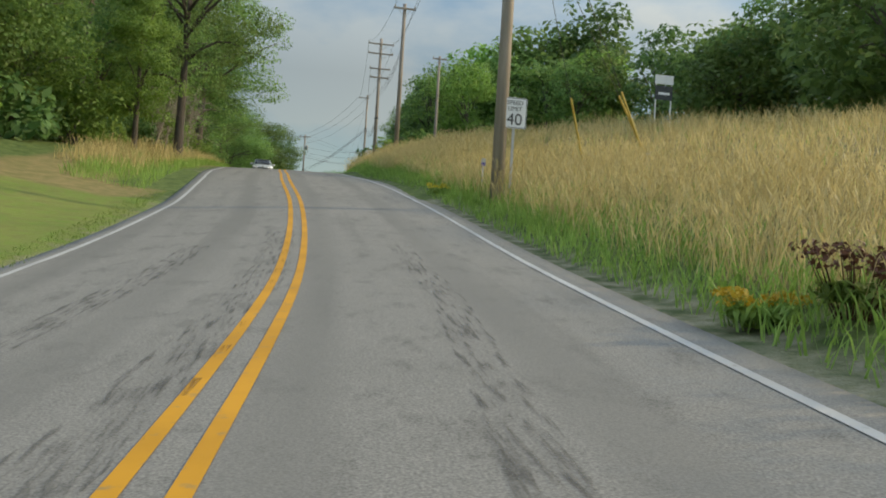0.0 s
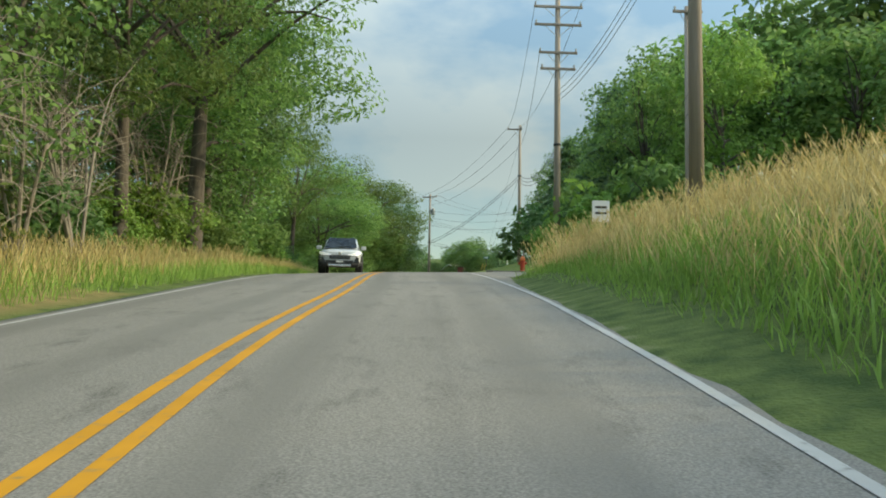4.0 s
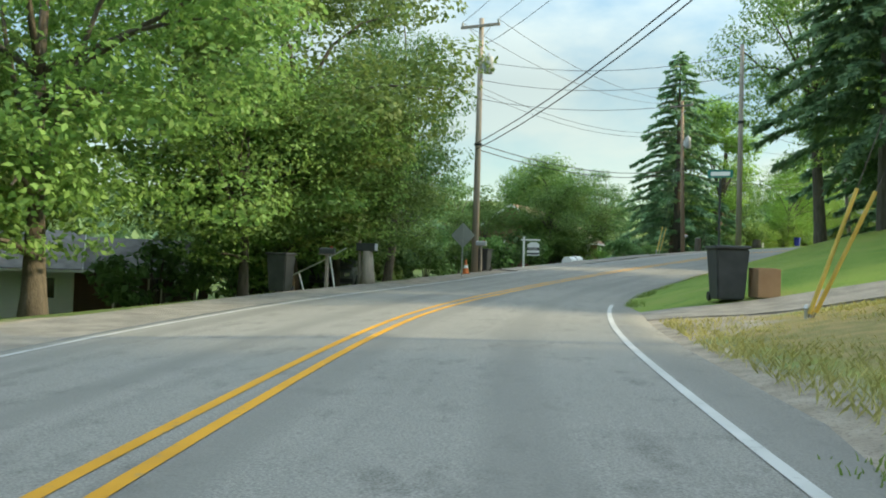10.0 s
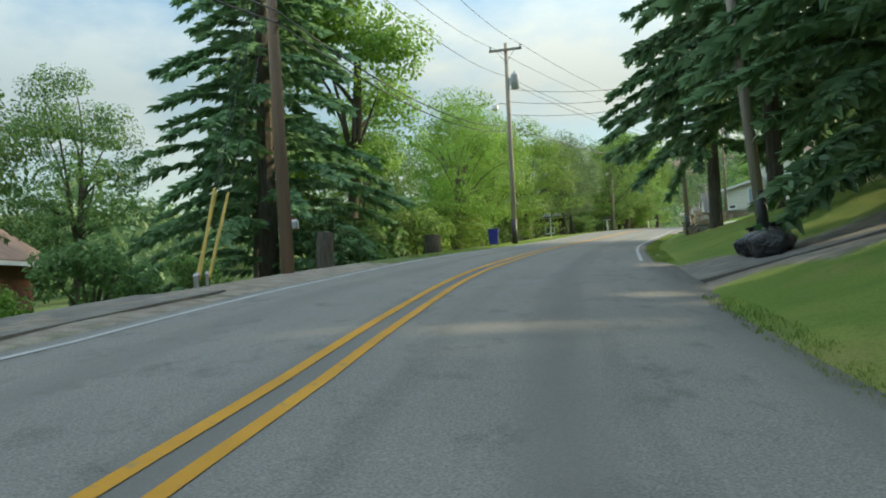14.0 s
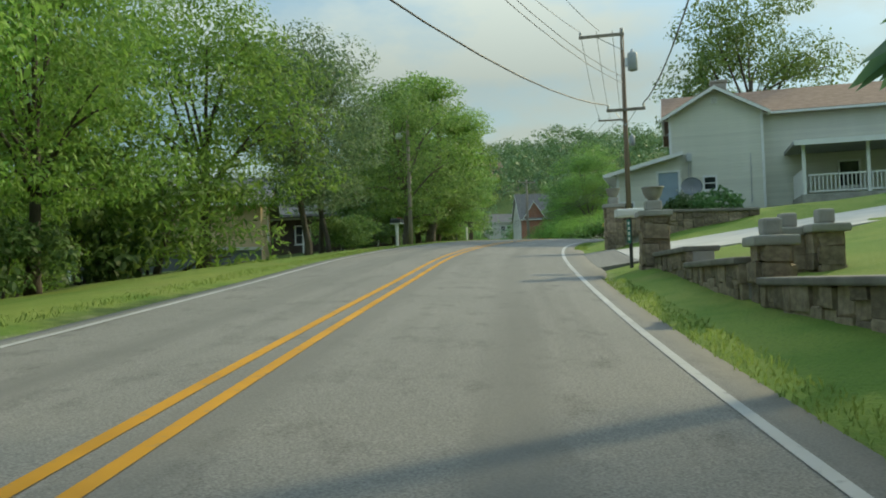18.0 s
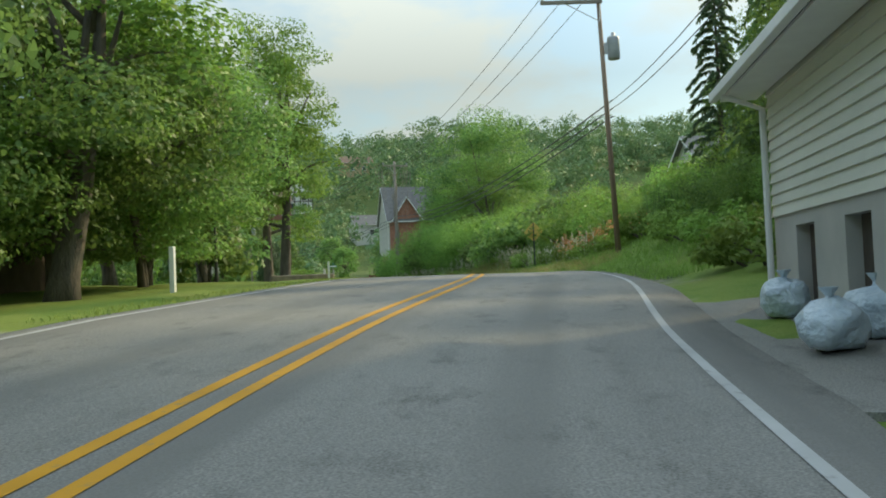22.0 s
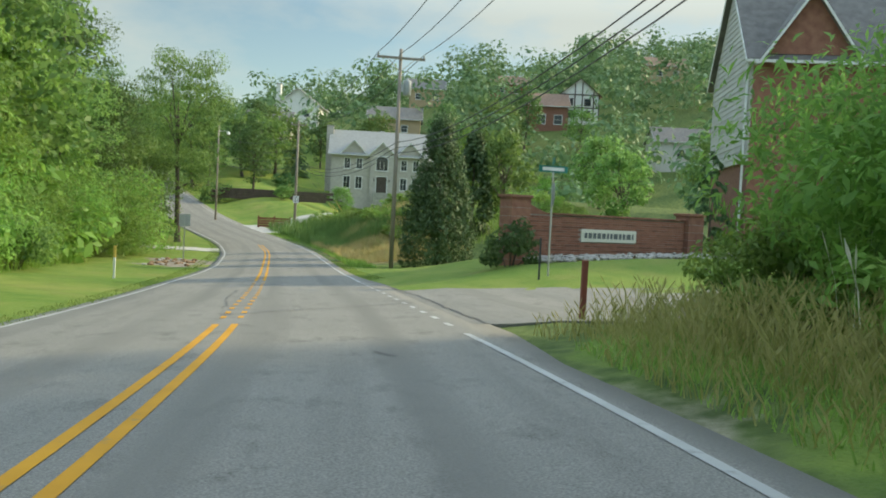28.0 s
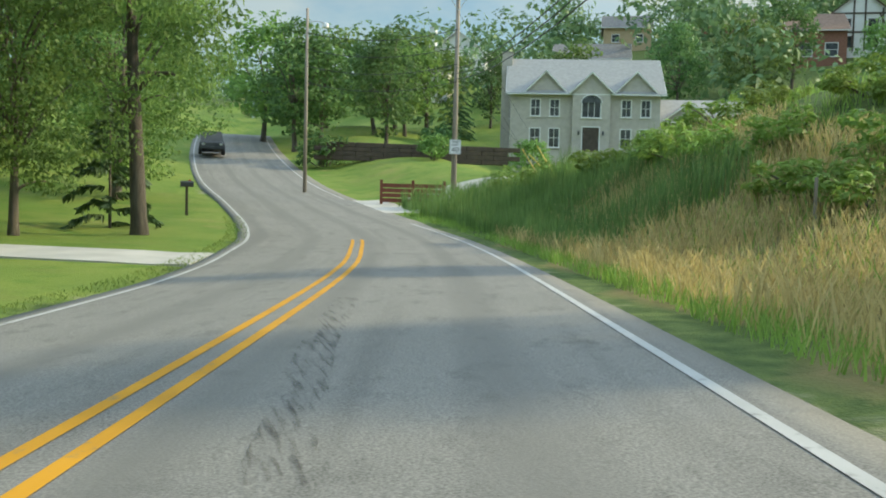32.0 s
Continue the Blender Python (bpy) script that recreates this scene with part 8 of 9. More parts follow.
def stone_wall(a, b, h0, h1, label, thick=0.42, seed=1, face=True, coping=True):
    """A low wall between two places given as s, d; the first end is taken as its foot."""
    pa, pb = Vector(spot(*a)), Vector(spot(*b))
    run = (pb - pa).to_2d().length
    n = max(1, round(run / 3.2))
    ang = math.degrees(math.atan2(pb.y - pa.y, pb.x - pa.x))
    e = thing("stone_wall", pa, ang, label, "stone wall", "stone walls at the drive")
    for k in range(n):
        u0, u1 = run * k / n, run * (k + 1) / n
        q = pa.lerp(pb, (k + 0.5) / n)
        z0 = ground(q.x, q.y) - pa.z
        h = h0 + (h1 - h0) * (k + 0.5) / n
        part("core", boxed(u0, u1, 0.06, thick - 0.02, z0 - 0.4, z0 + h), M_MORTAR, e)
        stones(e, u0 + 0.01, u1 - 0.01, z0 - 0.15, z0 + h, 0.06, Matrix(), seed * 31 + k)
        if coping:
            part("coping", boxed(u0 + 0.008, u1 - 0.008, -0.1, thick + 0.08, z0 + h + 0.001, z0 + h + 0.09, 0.025), M_COPING, e)
    return e


# the road is on the stones' side (-y of the wall's run, which leads towards the camera's start)
stone_wall((204.6, 4.95), (195.0, 5.8), 0.31, 0.33, "long low field-stone garden wall with a shade-darkened stone coping", seed=1)
stone_wall((212.2, 4.95), (205.3, 4.9), 0.32, 0.31, "low field-stone wall end beside the drive", seed=2)
pillar(205.0, 5.16, 0.36, 0.62, "short stone pier rising from the garden wall", urn=False)
pillar(212.4, 4.95, 0.5, 1.0, "stone pillar with a slab cap and an urn")
pillar(221.8, 4.95, 0.48, 1.22, "tall stone pillar with a slab cap and an urn")
pillar(207.3, 6.05, 0.36, 0.5, "short stone pillar with a block on top, on the lawn", urn=False)
pillar(206.95, 6.45, 0.36, 0.5, "short stone pillar with a block on top, on the lawn", urn=False)
stone_wall((222.1, 5.25), (223.0, 9.5), 0.8, 0.3, "dark low wall sloping along the concrete drive", seed=4)
for k in range(4):
    x, y, z = spot(226.2 + k * 0.32, 6.1 + k * 0.05)
    t = thing("garden_step", (x, y, spot(225.5, 5.4)[2] - 0.05), heading(226), "weathered stone garden step set into the bank", "step", "garden steps")
    part("slab", boxed(-0.55, 0.55, -0.2, 0.22, -0.15 + 0.0, 0.12 + k * 0.16, 0.02), M_CAP, t)


# ---- tan house with a flat-fronted wing and balcony ----
def tan_house():
    o = (53.4, 197.5, 7.05)
    g = math.degrees(math.atan2(191.6 - 194.6, 59.4 - 54.0))
    e = house("tan_house", o, g, "tan stucco house on a grey block basement with a dark roof", 11.4, 9.0, 3.65, 1.7, "x", M_TAN, M_ROOF, M_TRIM, [("right", 1.5, 1.9, .9, 1.1)], over=0.6, foot=1.0)
    m = side("front", 11.4, 9.0)
    part("basement_band", boxed(-5.7, 5.7, -0.06, -0.004, -0.9, 1.05, m=m), M_GREYPAINT, e)
    part("ledge", boxed(-5.75, 5.75, -0.2, -0.062, 1.05, 1.2, m=m), M_GREYSIDE, e)
    part("downpipe", tubed([m @ Vector((0.2, -0.12, 1.2)), m @ Vector((0.2, -0.12, 3.3)), m @ Vector((0.2, -0.5, 3.5))], 0.05, 8), M_TRIM, e)
    deck = part("balcony", boxed(-5.6, 0.0, -1.9, -0.21, 1.1, 1.28, m=m), M_GREYSIDE, e)
    part("top_rail", boxed(-5.6, 0.0, -1.9, -1.84, 2.1, 2.17, m=m), M_BROWN, deck)
    for x in np.arange(-5.55, 0.0, 0.2):
        part("baluster", boxed(x - 0.02, x + 0.02, -1.89, -1.85, 1.28, 2.1, m=m), M_BROWN, deck)
    for x in (-5.5, -3.6, -0.3):
        part("deck_post", boxed(x - 0.06, x + 0.06, -1.88, -1.76, -1.2, 1.1, m=m), M_TRIM, deck)
    part("dark_opening", boxed(-4.5, -1.2, -0.05, -0.004, 1.4, 3.2, m=m), M_GLASS, e)
    e2 = house("dark_roofed_house", (68.0, 203.5, 8.0), g - 10, "low brown house with a dark hipped roof behind bushes", 9.0, 8.0, 3.0, 2.1, "x", M_BROWN, M_ROOF, M_TRIM, [("front", -1.5, 1.0, 1.0, 1.2), ("front", 2.0, 1.0, 1.0, 1.2)], over=0.7)
    for x in (-3.6, -1.2, 1.4, 3.8):
        part("porch_post", boxed(x - 0.08, x + 0.08, -5.4, -5.24, -0.8, 3.0), M_TRIM, e2)
    part("porch_roof", prism([(-4.9, 2.75), (4.9, 2.75), (4.9, 2.9), (-4.9, 2.9)], 1.7, at(0, -5.6, 0)), M_ROOF, e2)


tan_house()


# small brick house below the road
def brick_house():
    x, y, z = spot(168.5, -15.0)
    e = house("brick_house", (x, y, z - 0.3), heading(166) + 8, "small red brick house with a brown hipped roof", 7.0, 9.0, 2.55, 2.2, "y", M_BRICK, M_ROOF_BROWN, M_TRIM,
              [("right", -1.8, .95, 1.0, 1.35, (1, 0)), ("right", 2.0, .95, 1.0, 1.35, (1, 0)), ("front", 1.6, .95, .95, 1.35, (1, 0))], doors=[("front", -1.2, 0.1, 1.0, 2.1, M_TIMBER)], over=0.45)
    return e


brick_house()


def low_houses():
    house("white_house", (-18.9, 107.6, -1.0), 23, "low white house in the shade below the road", 5.4, 5.0, 2.4, 1.5, "x", M_WHITEWALL, M_ROOF, M_TRIM, [("front", -1.2, 1.0, 1.1, .9, (1, 0)), ("front", 1.6, 1.0, .9, .9, (1, 0))], lap=("front",))
    e = house("brown_house", (-14.1, 110.0, -1.0), 21.7, "dark brown brick house with a lit porch lamp", 5.2, 4.6, 2.35, 1.3, "x", M_BROWN, M_ROOF, M_TRIM, [("front", 0.85, 0.9, .5, 1.05, (0, 1))], doors=[("front", -0.4, 0, .9, 2.0, M_TIMBER)], lap=("front",), over=0.3)
    l = part("porch_lamp", boxed(-1.12, -0.97, -2.52, -2.36, 1.5, 1.78, 0.02), M_BIN, e)
    part("lamp_glass", lathe([(0.045, 0), (0.055, 0.12), (0.03, 0.16)], 10, at(-1.04, -2.57, 1.56)), M_PORCHLAMP, l)
    part("porch_post", boxed(-0.75, -0.63, -3.3, -3.18, -0.6, 1.95), M_TIMBER, e)
    part("porch_post", boxed(1.3, 1.42, -3.3, -3.18, -0.6, 1.95), M_TIMBER, e)
    part("porch_roof", boxed(-1.6, 1.6, -3.4, -2.32, 1.95, 2.03), M_ROOF, e)


low_houses()


# grey-roofed house behind the thicket, and the tall brick house by the side road
house("grey_roofed_house", (121.5, 203.0, 10.2), -38, "pale house with a plain grey roof and skylight", 10.0, 8.0, 4.4, 3.2, "x", M_GREYSIDE, M_ROOF, M_TRIM, [("front", -2, 2.4, 1, 1.2), ("left", 0, 2.4, .9, 1.2)], over=0.4)


def tall_brick():
    L, W = 11.0, 7.8
    e = house("tall_brick_house", (138.1, 253.0, 9.0), -32.7, "tall brick house with a pale clapboard gable end", L, W, 7.1, 4.1, "x", M_BRICK, M_ROOF, M_TRIM,
              [("front", 2.6, 4.0, 1.5, 2.0, (1, 1))], over=0.35, foot=3.0)
    m = side("left", L, W)
    part("siding_panel", boxed(-W / 2, W / 2, -0.09, -0.004, 2.8, 7.1, m=m), M_GREYSIDE, e)
    part("siding_gable", prism([(-W / 2, 7.1), (W / 2, 7.1), (0, 11.2)], 0.086, m @ at(0, -0.09, 0)), M_GREYSIDE, e)
    boards(e, -W / 2, W / 2, 2.8, 7.1, [], M_GREYSIDE, m @ at(0, -0.092, 0), 4.1, 0.24)
    part("downpipe", tubed([m @ Vector((W / 2 - 0.1, -0.2, 0)), m @ Vector((W / 2 - 0.1, -0.2, 7.0))], 0.05, 8), M_TRIM, e)
    part("cross_gable", prism([(-5.1, 7.1), (-1.7, 7.1), (-3.4, 9.6)], 0.18, side("front", L, W) @ at(0, -0.19, 0)), M_BRICK, e)
    chevron(e, 1.7, 3.4, 7.1, 2.5, 0.3, M_ROOF, at(-3.4, -2.4, 0), trim=M_TRIM, name="gable_roof")


tall_brick()


# ---- brick entrance wall ----
def entrance_wall():
    x, y = 121.1, 252.6
    z = ground(x + 3, y) - 0.05
    e = thing("entrance_wall", (x, y, z), 3, "curved-top red brick entrance wall with a cream panel", "brick wall")
    brick = boxed(-0.5, 0.5, -0.5, 0.5, -0.5, 0.5)
    bmesh.ops.bevel(brick, geom=list(brick.edges), offset=0.04, segments=1, affect="EDGES")
    me = bpy.data.meshes.new("brick")
    brick.to_mesh(me)
    brick.free()
    me.materials.append(M_BRICK)
    H = 1.62
    part("core", boxed(0.02, 7.6, 0.05, 0.3, -0.4, H), M_MORTAR, e)
    for x0, h in ((-0.4, 2.15), (7.9, 1.85)):
        p = part("pillar", boxed(x0 - 0.4, x0 + 0.4, -0.2, 0.55, -0.4, h, 0.01), M_BRICK, e)
        part("pillar_cap", boxed(x0 - 0.46, x0 + 0.46, -0.26, 0.61, h, h + 0.1, 0.02), M_BRICK, p)
        for k in range(int(h / 0.3)):
            part("course", boxed(x0 - 0.405, x0 + 0.405, -0.205, 0.555, k * 0.3, k * 0.3 + 0.012), M_MORTAR, p)
    part("shoulder", prism([(0.02, H), (1.0, H), (0.45, H + 0.2), (0.02, H + 0.38)], 0.3, at(0, 0.02, 0)), M_BRICK, e)
    rest = []
    count = 0
    n = 19
    for r in range(n):
        zc = 0.04 + r * 0.083
        for k in range(35):
            xc = 0.13 + k * 0.216 + (0.108 if r % 2 else 0)
            if xc > 7.5 or (2.35 < xc < 5.05 and 0.66 < zc < 1.2):
                continue
            m = at(xc, 0.06, zc) @ Matrix.Diagonal((0.205, 0.1, 0.073, 1))
            if count < 290 and r % 2 == 0:
                ob = part("brick", me, None, e)
                ob.matrix_local = m
                count += 1
            else:
                rest.append(m)
    v, f = [], []
    for m in rest:
        b = len(v)
        v += [m @ Vector(c) for c in itertools.product((-0.5, 0.5), repeat=3)]
        f += [tuple(b + i for i in q) for q in ((0, 1, 3, 2), (4, 6, 7, 5), (0, 4, 5, 1), (2, 3, 7, 6), (1, 5, 7, 3), (0, 2, 6, 4))]
    tagged(part("bricks", mesh_of("bricks", v, f, M_BRICK), None, e), kind="stuff")
    for k in range(36):
        part("cap_brick", boxed(k * 0.212 + 0.004, k * 0.212 + 0.206, -0.04, 0.34, H + 0.002, H + 0.075, 0.01), M_BRICK, e) if k > 4 else None
    pan = part("name_panel", boxed(2.4, 5.0, -0.03, 0.04, 0.7, 1.16, 0.01), M_SIDING, e, "cream stone panel with dark raised bars")
    rng = random.Random(3)
    xx = 2.55
    while xx < 4.85:
        w = rng.uniform(0.1, 0.2)
        part("bar", boxed(xx, min(xx + w, 4.87), -0.036, -0.0305, 0.83, 1.03), M_GREYPAINT, pan)
        xx += w + 0.06
    return e


entrance_wall()
rocks = []
rng = np.random.default_rng(17)
ico = bmesh.new()
bmesh.ops.create_icosphere(ico, subdivisions=1, radius=1)
iv = np.array([v.co for v in ico.verts])
jf = [tuple(v.index for v in q.verts) for q in ico.faces]
ico.free()
vv, ff = [], []
for k in range(420):
    u, w = rng.uniform(-0.6, 10.2), rng.uniform(-1.4, -0.3)
    x, y = 121.1 + u * 0.9986 - w * 0.052, 252.6 + u * 0.052 + w
    q = iv * rng.uniform(0.06, 0.14) * rng.uniform(0.7, 1.3, (len(iv), 1)) * [1, 1, 0.7]
    b = len(vv)
    vv += [tuple(p) for p in q + [x, y, ground(x, y) + 0.04 + max(0, 0.12 * (w + 1.4))]]
    ff += [tuple(b + i for i in t3) for t3 in jf]
tagged(new("bed_stones", mesh_of("bed_stones", vv, ff, M_CAP)), "bed of pale rounded stones before the brick wall", "stones", kind="stuff")


# ---- the large pale house ----
def pale_house():
    L, W, ev, rs = 13.6, 9.0, 5.6, 3.5
    g = math.degrees(math.atan2(-0.35, 0.937))
    R = turned(g)
    o = Vector((145.7, 348.8, 0)) + R @ Vector((L / 2 + 0.5, W / 2 - 1.0, 0))
    wins = []
    for x in (-4.5, -2.75, 3.75, 5.5):
        wins += [("front", x, 3.35, .85, 1.5, (1, 1)), ("front", x, .5, .95, 1.7, (1, 1))]
    wins += [("left", 1.0, 3.4, .8, 1.4, (0, 1)), ("left", 2.6, .6, .8, 1.4, (0, 1))]
    e = house("pale_house", (o.x, o.y, 11.9), g, "large pale brick house with gabled dormers and a pale roof", L, W, ev, rs, "x", M_PALE, M_ROOF_PALE, M_TRIM, wins, foot=3.5, over=0.45, chimney=(-L / 2 - 0.45, -0.6, 1.0, ev + rs + 0.5, M_PALE))
    m = side("front", L, W)
    for x, half, rise, dep in ((-3.6, 1.75, 1.75, 3.2), (4.6, 1.75, 1.75, 3.2)):
        part("gable", prism([(x - half, ev), (x + half, ev), (x, ev + rise)], 0.2, m @ at(0, -0.12, 0)), M_PALE, e)
        chevron(e, half, dep, ev, rise, 0.22, M_ROOF_PALE, at(x, -W / 2 + dep / 2 - 0.15, 0), trim=M_TRIM, name="gable_roof")
    x = 0.55
    part("bay", pierced(bmesh.new(), x - 1.7, x + 1.7, -3.5, ev, [(x, 0, 1.5, 2.3), (x, 3.2, 1.7, 1.35)], 0.5, m @ at(0, -0.55, 0)), M_PALE, e)
    part("gable", prism([(x - 1.7, ev), (x + 1.7, ev), (x, ev + 1.6)], 0.3, m @ at(0, -0.55, 0)), M_PALE, e)
    chevron(e, 1.7, 3.4, ev, 1.6, 0.22, M_ROOF_PALE, at(x, -W / 2 + 1.1, 0), trim=M_TRIM, name="gable_roof")
    mb = m @ at(0, -0.55, 0)
    w = window(e, x, 3.2, 1.7, 1.35, mb, M_TRIM, (2, 0), deep=0.2)
    arc = [(x + 0.95 * math.cos(a), 4.5 + 0.75 * math.sin(a)) for a in np.linspace(0, math.pi, 13)]
    part("arch_light", prism(arc, 0.05, mb @ at(0, -0.06, 0)), M_GLASS, w)
    for a, b in zip(arc, arc[1:]):
        part("arch_trim", tubed([mb @ Vector((a[0], -0.07, a[1])), mb @ Vector((b[0], -0.07, b[1]))], 0.06, 6), M_TRIM, w)
    door(e, x, 0, 1.5, 2.3, mb, M_TIMBER, M_TRIM)
    for u in (-1.1, 1.1):
        lamp = part("wall_lamp", boxed(x + u - 0.08, x + u + 0.08, -0.18, -0.004, 1.6, 1.95, 0.02, m=mb), M_BIN, e)
    part("stoop", boxed(x - 1.2, x + 1.2, -1.8, -0.56, -3.0, -0.02, m=m), M_CAP, e)
    # garage wing
    c = R @ Vector((L / 2 + 4.6, 1.2, 0)) + Vector((o.x, o.y, 11.9))
    e2 = house("pale_garage", tuple(c), g, "pale brick garage wing with a low gabled roof", 9.0, 7.0, 3.3, 2.2, "x", M_PALE, M_ROOF_PALE, M_TRIM, [("front", 2.5, 1.0, .9, 1.2)], foot=3.5, over=0.35)
    part("gable", prism([(-3.9, 3.3), (0.5, 3.3), (-1.7, 4.9)], 0.2, side("front", 9, 7) @ at(0, -0.2, 0)), M_PALE, e2)
    chevron(e2, 2.2, 3.0, 3.3, 1.6, 0.25, M_ROOF_PALE, at(-1.7, -2.3, 0), trim=M_TRIM, name="gable_roof")


pale_house()


# ---- houses on the hill ----
def tudor():
    e = house("half_timbered_house", (208.5, 378.0, ground(207.6, 375.8) + 0.3), -26, "white half-timbered house with a brown roof", 8.0, 8.0, 5.2, 3.2, "y", M_WHITEWALL, M_ROOF_BROWN, M_TIMBER,
              [("front", -2.0, 3.1, 1.2, 1.3), ("front", 1.6, 3.1, 1.2, 1.3), ("front", -1.8, .6, 1.2, 1.4), ("front", 1.6, .6, 1.2, 1.4)], foot=3)
    m = side("front", 8, 8)
    for x in (-3.9, -1.0, 0.5, 2.8, 3.9):
        part("timber", boxed(x - 0.12, x + 0.12, -0.05, -0.004, 0, 5.2 + max(0, 3.0 - abs(x) * 0.8), m=m), M_TIMBER, e)
    for z in (2.5, 5.1):
        part("timber", boxed(-4, 4, -0.07, -0.052, z, z + 0.24, m=m), M_TIMBER, e)
    for u in (-1, 1):
        part("timber", tubed([m @ Vector((u * 3.6, -0.06, 2.7)), m @ Vector((u * 2.4, -0.06, 5.1))], 0.1, 6), M_TIMBER, e)
    house("brown_garage", (200.5, 376.5, ground(200, 376) + 0.2), -26, "brown brick garage with a hipped roof", 7.5, 7.0, 4.0, 2.6, "x", M_BRICK, M_ROOF_BROWN, M_TRIM, [("front", -1.5, .3, 1.6, 1.8), ("front", 1.8, .3, 1.6, 1.8)], foot=3)
    house("white_hill_house", (159.0, 407.5, ground(158, 405) - 1.5), -30, "white two-storey house high on the hill", 9.0, 9.0, 6.0, 3.4, "y", M_WHITEWALL, M_ROOF, M_TRIM, [("front", -2.2, 3.6, 1.2, 1.4), ("front", 2.0, 3.6, 1.2, 1.4), ("front", -2.2, .7, 1.2, 1.4), ("front", 2, .7, 1.2, 1.6), ("left", 1, 3.4, 1, 1.4)], foot=3.5, chimney=(-4.9, -1, 1.0, 10.6, M_WHITEWALL))
    for x, y, L, wall, roof, lab in ((150, 399, 9, M_GREYSIDE, M_ROOF, "low pale house among hillside trees"), (171, 385, 10, M_TAN, M_ROOF, "low tan house among hillside trees"), (250, 401, 10, M_TAN, M_ROOF_BROWN, "brown-roofed house high among the trees"), (226, 437, 11, M_BRICK, M_ROOF_BROWN, "red-roofed house at the hilltop"), (205, 340, 12, M_GREYSIDE, M_ROOF, "low pale house with a grey roof"), (190, 412, 8, M_TAN, M_ROOF, "tan house half hidden by trees")):
        house("hill_house", (x, y, ground(x, y)), -25, lab, L, 7, 3.6, 2.4, "x", wall, roof, M_TRIM, [("front", -2, 1, 1.2, 1.3), ("front", 2, 1, 1.2, 1.3)], foot=3)


tudor()


# ---- vehicles ----
def loft(rows, mat_name=None, caps=True):
    """A skin over cross-sections: each row is y and a list of x, z down one half, mirrored."""
    bm = bmesh.new()
    rings = []
    for y, half in rows:
        pts = [(x, z) for x, z in half] + [(-x, z) for x, z in reversed(half)]
        rings.append([bm.verts.new((x, y, z)) for x, z in pts])
    for a, b in zip(rings, rings[1:]):
        for k in range(len(a)):
            j = (k + 1) % len(a)
            bm.faces.new((a[k], a[j], b[j], b[k]))
    if caps:
        bm.faces.new(rings[0])
        bm.faces.new(rings[-1][::-1])
    bmesh.ops.recalc_face_normals(bm, faces=bm.faces)
    return bm


def open_lathe(profile_, sides, m):
    """A turned ring without end caps."""
    bm = lathe(profile_, sides, m)
    caps = [f for f in bm.faces if len(f.verts) > 4]
    bmesh.ops.delete(bm, geom=caps, context="FACES_ONLY")
    return bm


def wheel(parent, x, y, r, w):
    u = 1 if x > 0 else -1
    m = at(x, y, r) @ Matrix.Rotation(radians(90 * u), 4, "Y")
    tyre = part("wheel", open_lathe([(r * 0.66, w / 2), (r * 0.66, -w / 2), (r * 0.94, -w / 2), (r, -w / 2 + 0.04), (r, w / 2 - 0.04), (r * 0.94, w / 2), (r * 0.66, w / 2)], 28, m), M_RUBBER, parent, smooth=False)
    part("rim", lathe([(r * 0.64, -w / 2 + 0.02), (r * 0.655, w / 2 - 0.01), (r * 0.6, w / 2 - 0.03), (r * 0.56, w / 2 - 0.09), (0.02, w / 2 - 0.09)], 28, m), M_GREYPAINT, tyre)
    bm = bmesh.new()
    for k in range(5):
        q = m @ Matrix.Rotation(2 * math.pi * k / 5, 4, "Z")
        box(bm, r * 0.1, r * 0.64, -0.06, 0.06, w / 2 - 0.07, w / 2 - 0.03, m=q)
    part("spokes", bm, M_CHROME, tyre)
    part("hub", lathe([(0.07, w / 2 - 0.07), (0.06, w / 2 - 0.02), (0.01, w / 2 - 0.015)], 14, m), M_CHROME, tyre)


